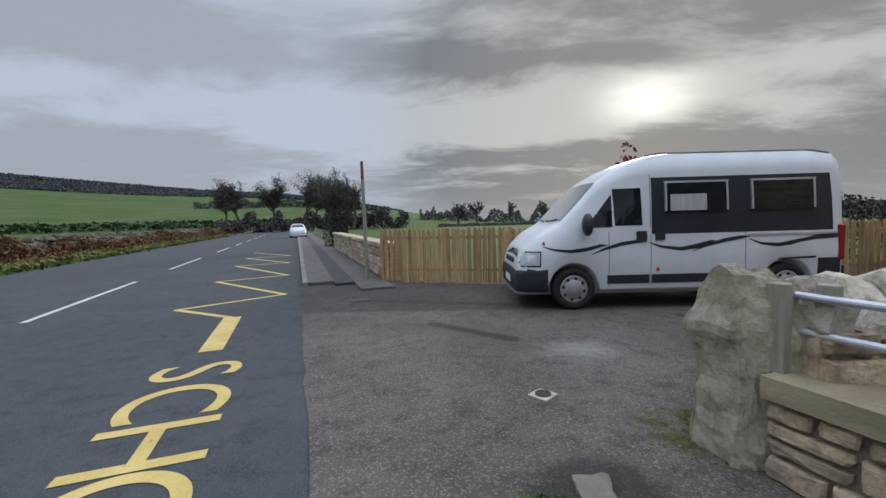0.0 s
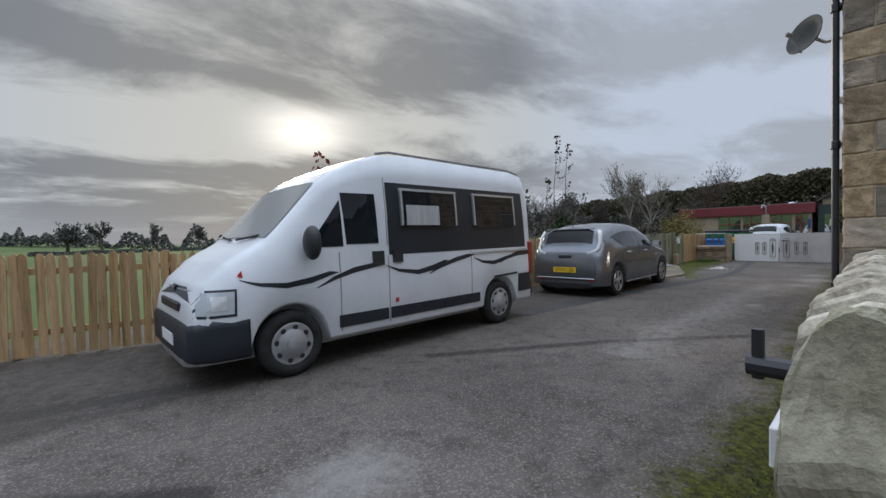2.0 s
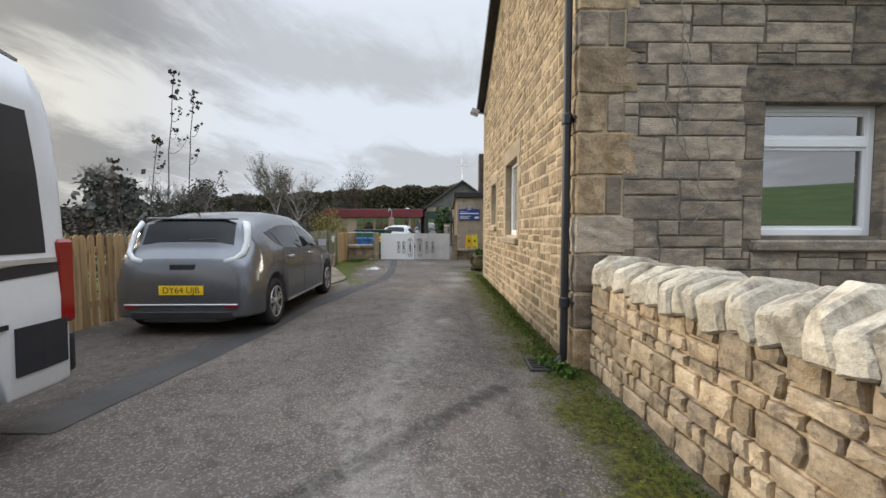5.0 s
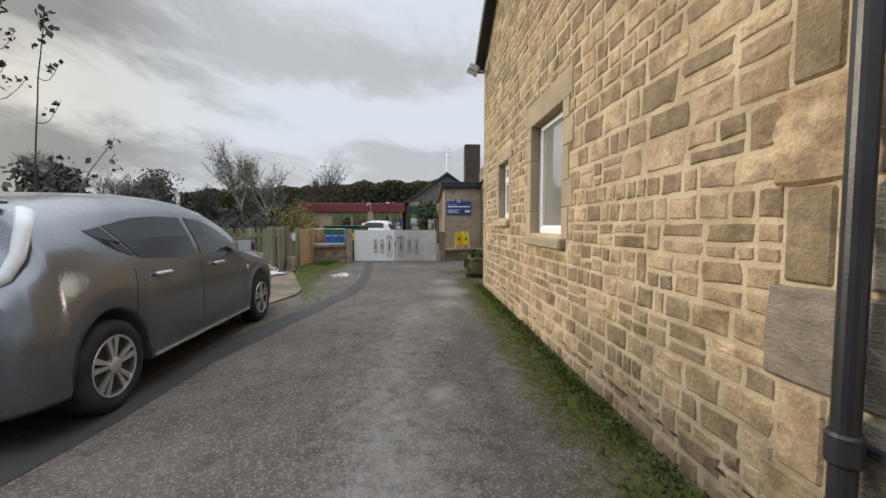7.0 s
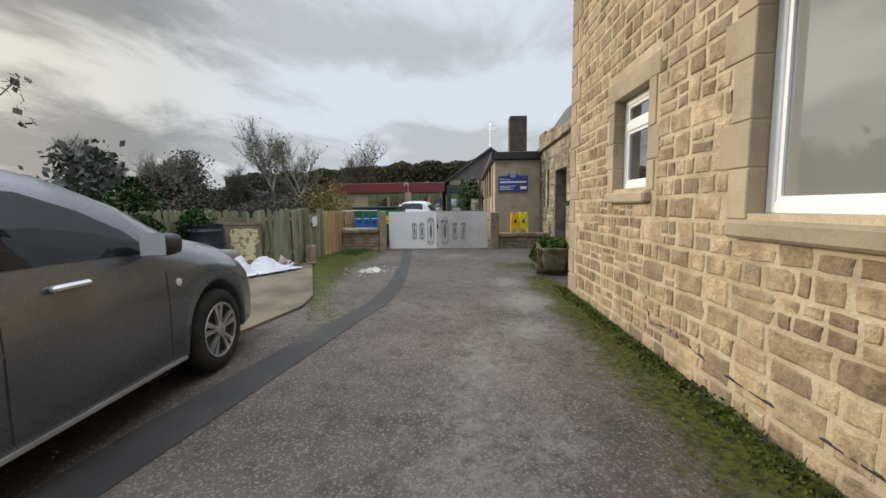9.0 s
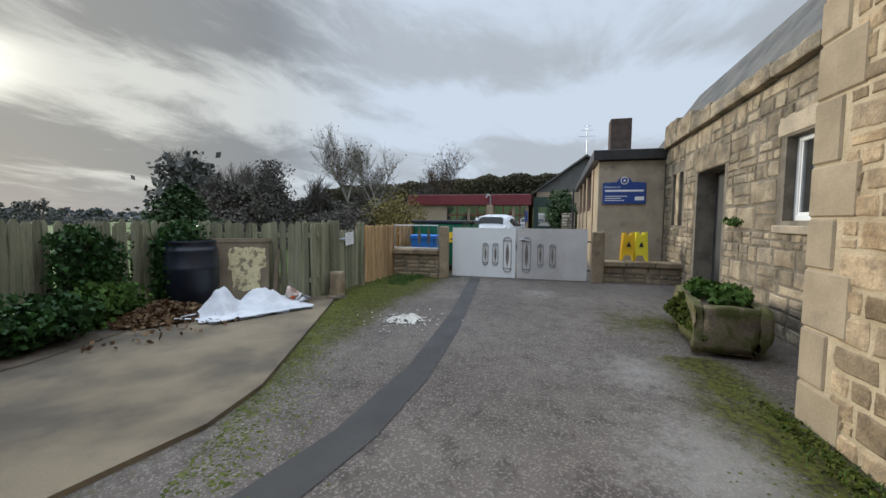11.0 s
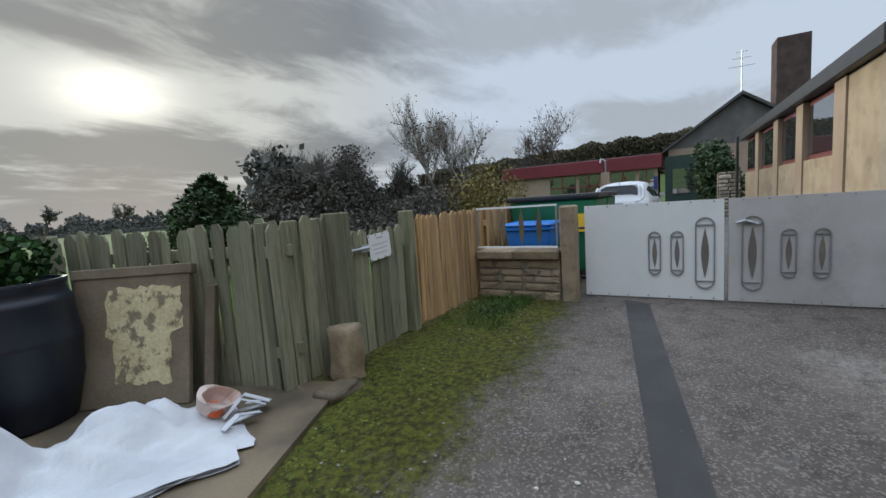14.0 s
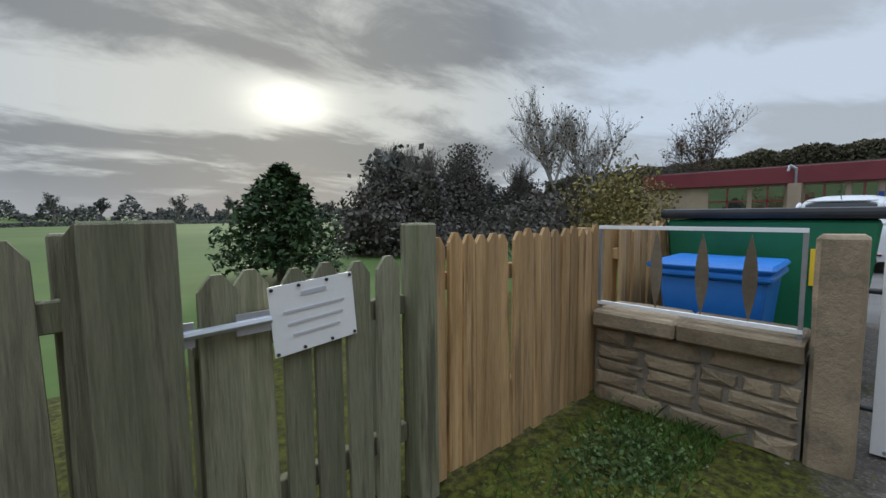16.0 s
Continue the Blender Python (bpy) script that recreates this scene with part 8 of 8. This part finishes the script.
for k, (x, y, a) in enumerate(((0.62, -0.05, 0.2), (0.66, 0.1, -0.3), (0.6, -0.2, 0.5), (-0.7, 0.12, 2.6), (-0.68, -0.05, 3.3))):
    pts = [Vector((x, y, 0.06)), Vector((x + 0.1 * math.cos(a), y + 0.1 * math.sin(a), 0.14 - 0.02 * k)), Vector((x + 0.24 * math.cos(a), y + 0.24 * math.sin(a), 0.05)), Vector((x + 0.12 * math.cos(a + 0.7), y + 0.14 * math.sin(a + 0.7), 0.03))]
    bm = bmesh.new()
    for p, q in zip(pts, pts[1:]):
        d = (q - p).normalized().cross(Vector((0, 0, 1))).normalized() * 0.022
        lo = [bm.verts.new(c) for c in (p - d, q - d, q + d, p + d)]
        hi = [bm.verts.new(Vector(c) + Vector((0, 0, 0.004))) for c in (p - d, q - d, q + d, p + d)]
        bm.faces.new(hi)
        bm.faces.new(lo[::-1])
        for i in range(4):
            bm.faces.new((lo[i], lo[(i + 1) % 4], hi[(i + 1) % 4], hi[i]))
    part("strap", bm, "bagwhite", sack, "white lifting strap")
bm = bmesh.new()
for k in range(3):
    vsr = []
    for j in range(5):
        vsr.append([bm.verts.new((-0.66 + 1.3 * i / 20, -0.30 - 0.05 * j + 0.03 * noise.noise((i * 0.4, k, j)), 0.006 + 0.012 * k + 0.016 * abs(noise.noise((i * 0.5, j * 0.7, k * 3.0))))) for i in range(21)])
    for a, b in zip(vsr, vsr[1:]):
        for i in range(20):
            bm.faces.new((a[i], a[i + 1], b[i + 1], b[i]))
part("flap", bm, "bagwhite", sack, "flattened white flap")
tub = thing("plastic_tub", "broken peach plastic tub in the sack", "tub", at=(16.98, 8.84, 0.15))
bm = rough_up(lathe([(0.055, 0.0), (0.08, 0.09), (0.086, 0.094), (0.076, 0.09), (0.05, 0.01)], 18, m=pose(0, 0, 0, 38, 24, 0) @ Matrix.Diagonal((1.7, 0.9, 1.2, 1))), 0.03, 9)
part("shell", bm, "peach", tub)
part("inside", rod(bmesh.new(), (-0.01, -0.04, -0.01), (0.0, -0.06, 0.03), 0.05, 0.045, 12), "orange", tub, "orange scrap")

# stone stump at the fence corner and patch of spilt plaster
stump = thing("stone_stump", "weathered short stone post at the fence corner", "stone", at=(17.86, 8.56, 0))
bm = B(-0.1, -0.1, -0.03, 0.1, 0.1, 0.42, bevel=0.02)
for v in bm.verts:
    v.co.z -= 0.08 * (v.co.x + 0.1) if v.co.z > 0.3 else 0
rough_up(bm, 0.028, 6, 5)
part("block", bm, "wallstone", stump, smooth=True)
foot = thing("edging_stone", "mossy edging stone at the pad corner", "stone", at=(17.68, 8.46, 0))
bm = B(-0.2, -0.1, -0.02, 0.14, 0.08, 0.075, bevel=0.015)
rough_up(bm, 0.03, 6, 4)
part("block", bm, "concrete", foot, smooth=True)
spill = thing("spilt_plaster", "heap of hardened white plaster on the drive", "plaster")
r = random.Random(9)
bm = bmesh.new()
rows = []
for j in range(55):
    row = []
    for i in range(73):
        u, v = i / 36 - 1, j / 27 - 1
        d = math.hypot(u, v) * (1 + 0.4 * noise.noise((u * 2.5, v * 2.5, 1)))
        z = 0.016 + max(0, 1 - d) * (0.045 + 0.05 * noise.noise((u * 5, v * 5, 2))) + max(0, 1 - math.hypot(u - 0.25, v + 0.1) * 2.4) * 0.055
        if d > 1.0:
            z = 0.006
        row.append(bm.verts.new((16.67 + v * 0.27 + u * 0.07, 6.92 - u * 0.34, z)))
    rows.append(row)
for j, (a, b) in enumerate(zip(rows, rows[1:])):
    for i in range(72):
        u, v = (i + 0.5) / 36 - 1, (j + 0.5) / 27 - 1
        if math.hypot(u, v) + 0.5 * noise.noise((u * 3.5, v * 3.5, 6)) + 0.45 * noise.noise((u * 11, v * 11, 2)) < 0.66:
            bm.faces.new((a[i], a[i + 1], b[i + 1], b[i]))
bmesh.ops.delete(bm, geom=[v for v in bm.verts if not v.link_faces], context="VERTS")
bmesh.ops.recalc_face_normals(bm, faces=bm.faces)
part("heap", bm, "plaster", spill)
for k in range(110):
    x, y, s = 16.66 + r.gauss(0, 0.24), 6.92 + r.gauss(0, 0.27), r.uniform(0.003, 0.013)
    bm = bmesh.new()
    bmesh.ops.create_icosphere(bm, subdivisions=1, radius=s, matrix=Matrix.Translation((x, y, 0.013 + s * 0.3)) @ Matrix.Diagonal((1, 1.3, 0.6, 1)))
    part("crumb", bm, "plaster", spill)

# water cover in the drive and loose stone by the gatepost
cover = thing("water_cover", "small metal stop tap cover in the drive", "drain cover", at=(1.25, 3.84, 0.012), turn=45)
part("rim", B(-0.09, -0.09, 0, 0.09, 0.09, 0.008, bevel=0.004), "coping", cover, "pale mortar rim")
part("lid", lathe([(0.065, 0.0), (0.065, 0.018), (0.05, 0.02), (0.045, 0.014), (0.01, 0.014)], 20), "pipe", cover, "metal lid")
drainc = thing("drain_cover", "dark drain cover in the footpath corner", "drain cover", at=(-1.25, 8.0, 0.012), turn=30)
part("lid", B(-0.16, -0.1, 0, 0.16, 0.1, 0.012, bevel=0.003), "pipe", drainc)
rockp = thing("kerb_stone", "dark broken stone beside a pothole", "stone", at=(1.28, 2.62, 0))
bm = B(-0.1, -0.13, -0.03, 0.1, 0.13, 0.045, bevel=0.03)
rough_up(bm, 0.03, 7, 4)
part("block", bm, "drystone", rockp, smooth=True)
shrub("weed_patch", "small weeds by the broken stone", (1.0, 2.5, 0.01), (0.16, 0.12, 0.06), "grassy", 120, 0.03, 86, "weeds", "stuff", 0.1)

# stone trough with plants by the annexe
trough = thing("stone_trough", "mossy stone trough planted with grass", "planter", at=(16.92, 3.42, 0), turn=-8)
bm = bmesh.new()
for a in ((-0.75, -0.3, 0.06, 0.75, -0.22, 0.48), (-0.75, 0.22, 0.06, 0.75, 0.3, 0.48), (-0.75, -0.219, 0.06, -0.66, 0.219, 0.48), (0.66, -0.219, 0.06, 0.75, 0.219, 0.48), (-0.66, -0.22, 0.06, 0.66, 0.22, 0.14)):
    box(bm, *a)
rough_up(bm, 0.055, 4, 5)
part("basin", bm, "mossy", trough, smooth=True)
part("soil", B(-0.67, -0.23, 0.15, 0.67, 0.23, 0.44), "soil", trough)
for s in (-0.5, 0.5):
    part("foot", B(s - 0.1, -0.22, -0.02, s + 0.1, 0.22, 0.075, bevel=0.01), "stone_grey", trough)
shrub("trough_plants", "green grass and rockery plants in the trough", (16.92, 3.42, 0.42), (0.62, 0.24, 0.2), "grassy", 1700, 0.06, 87, "plants", "stuff", 0.1)
litter("trough_moss", "moss grown over the trough end", 16.9, 3.74, 0.72, 0.045, 1700, "mossclump", 0.045, 88, z=0.18, mound=0.36, cat="moss")
shrub("wall_plant", "green plant growing from the stone wall", (18.45, AY + 0.05, 1.22), (0.3, 0.09, 0.12), "grassy", 420, 0.035, 90, "plant", "stuff", 0.1)
# loose chippings on the drive
r = random.Random(3)
v, f = [], []
for _ in range(1500):
    x = r.uniform(-1.5, 20.5)
    y = r.uniform(3.7, 8.3) if x > 3 else r.uniform(0.5, 8.0)
    if (Vector((x, y, 0)) - R0).dot(RN) < 0.2:
        continue
    s = r.uniform(0.003, 0.009)
    b = len(v)
    for c in ((-1, -1), (1, -0.8), (0.9, 1), (-0.8, 1.1)):
        v.append((x + c[0] * s, y + c[1] * s, 0.012))
    v.append((x, y, 0.012 + s))
    f += [(b, b + 1, b + 4), (b + 1, b + 2, b + 4), (b + 2, b + 3, b + 4), (b + 3, b, b + 4)]
tagged(raw("chippings", v, f, "slabs"), "loose pale stone chippings on the drive", "gravel", kind="stuff")

# ---- stonework of the house and annexe, piece by piece ----
def cut(holes, jamb, lintel, sill):
    return [(x0 - jamb * 0.62, z0 - sill, x1 + jamb * 0.62, z1 + lintel) for x0, z0, x1, z1 in holes]


# corner stones, long and short, where the front meets the gable
z, k = 0.0, 0
while z < 4.5:
    h = rng.uniform(0.28, 0.42)
    lx, ly = (0.2, 0.52) if k % 2 else (0.46, 0.24)
    bm = B(HX - 0.016, HY - ly, z + 0.006, HX + lx, HY + 0.016, min(z + h, 4.6) - 0.006, bevel=0.014)
    rough_up(bm, 0.014, 9, 4)
    part("corner_stone", bm, rng.choice(("stone", "stone_front", "stone_front")), house)
    if k % 2:
        part("corner_stone", B(HX + 0.212, HY - 0.1, z + 0.006, HX + 0.395, HY + 0.012, min(z + h, 4.6) - 0.006, bevel=0.012), "stone", house)
    else:
        part("corner_stone", B(HX - 0.014, HY - 0.395, z + 0.006, HX + 0.1, HY - 0.252, min(z + h, 4.6) - 0.006, bevel=0.012), "stone_front", house)
    z, k = z + h, k + 1
z, k = 0.0, 0
while z < 4.5:
    h = rng.uniform(0.24, 0.4)
    lx = 0.24 if k % 2 else 0.4
    part("corner_stone", B(HX2 - lx, HY - 0.2, z + 0.006, HX2 + 0.012, HY + 0.014, min(z + h, 4.6) - 0.006, bevel=0.012), "dressed", house)
    z, k = z + h, k + 1
holes_n = cut(win_n, J, 0.26, 0.14)
rects = rubble(HX + 0.4, HX2 - 0.28, -0.03, APEX_Z, holes_n, (0.085, 0.215), (0.08, 0.28), 0.018, lambda x: gable(x) - 0.06)
flip_x = [(HX + HX2 - x - w, z, w, h) for x, z, w, h in rects]
lay(flip_x, north, "stone", pose(HX + HX2, HY, 0, 0, 0, 180), 0.021, lambda x, z: z < 2.3, "buff squared rubble stones", RAGGED, askew=2.6)
holes_w = cut(win_w, 0.26, 0.3, 0.14)
rects = rubble(-3.6, HY - 0.4, 0.0, EAVE_Z, holes_w, (0.18, 0.40), (0.22, 0.62), 0.010)
flip_y = [(-(y + w), z, w, h) for y, z, w, h in rects]
lay(flip_y, west, "stone_front", pose(HX, 0, 0, 0, 0, -90), 0.034, lambda x, z: z < 3.4 and x < 0.6, "weathered grey sandstone blocks", ASHLAR, askew=0.5)
holes_a = [(h[0] - 0.1, h[1] - 0.05, h[2] + 0.1, h[3] + 0.2) for h in holes]
rects = rubble(15.9, 22.6, 0.0, 2.9, holes_a, (0.14, 0.34), (0.16, 0.5), 0.014)
flip_a = [(38.5 - x - w, z, w, h) for x, z, w, h in rects]
lay(flip_a, ann_wall, "annexstone", pose(38.5, AY, 0, 0, 0, 180), 0.036, lambda x, z: True, "grey buff rubble stones", RAGGED, 250, askew=1.5)
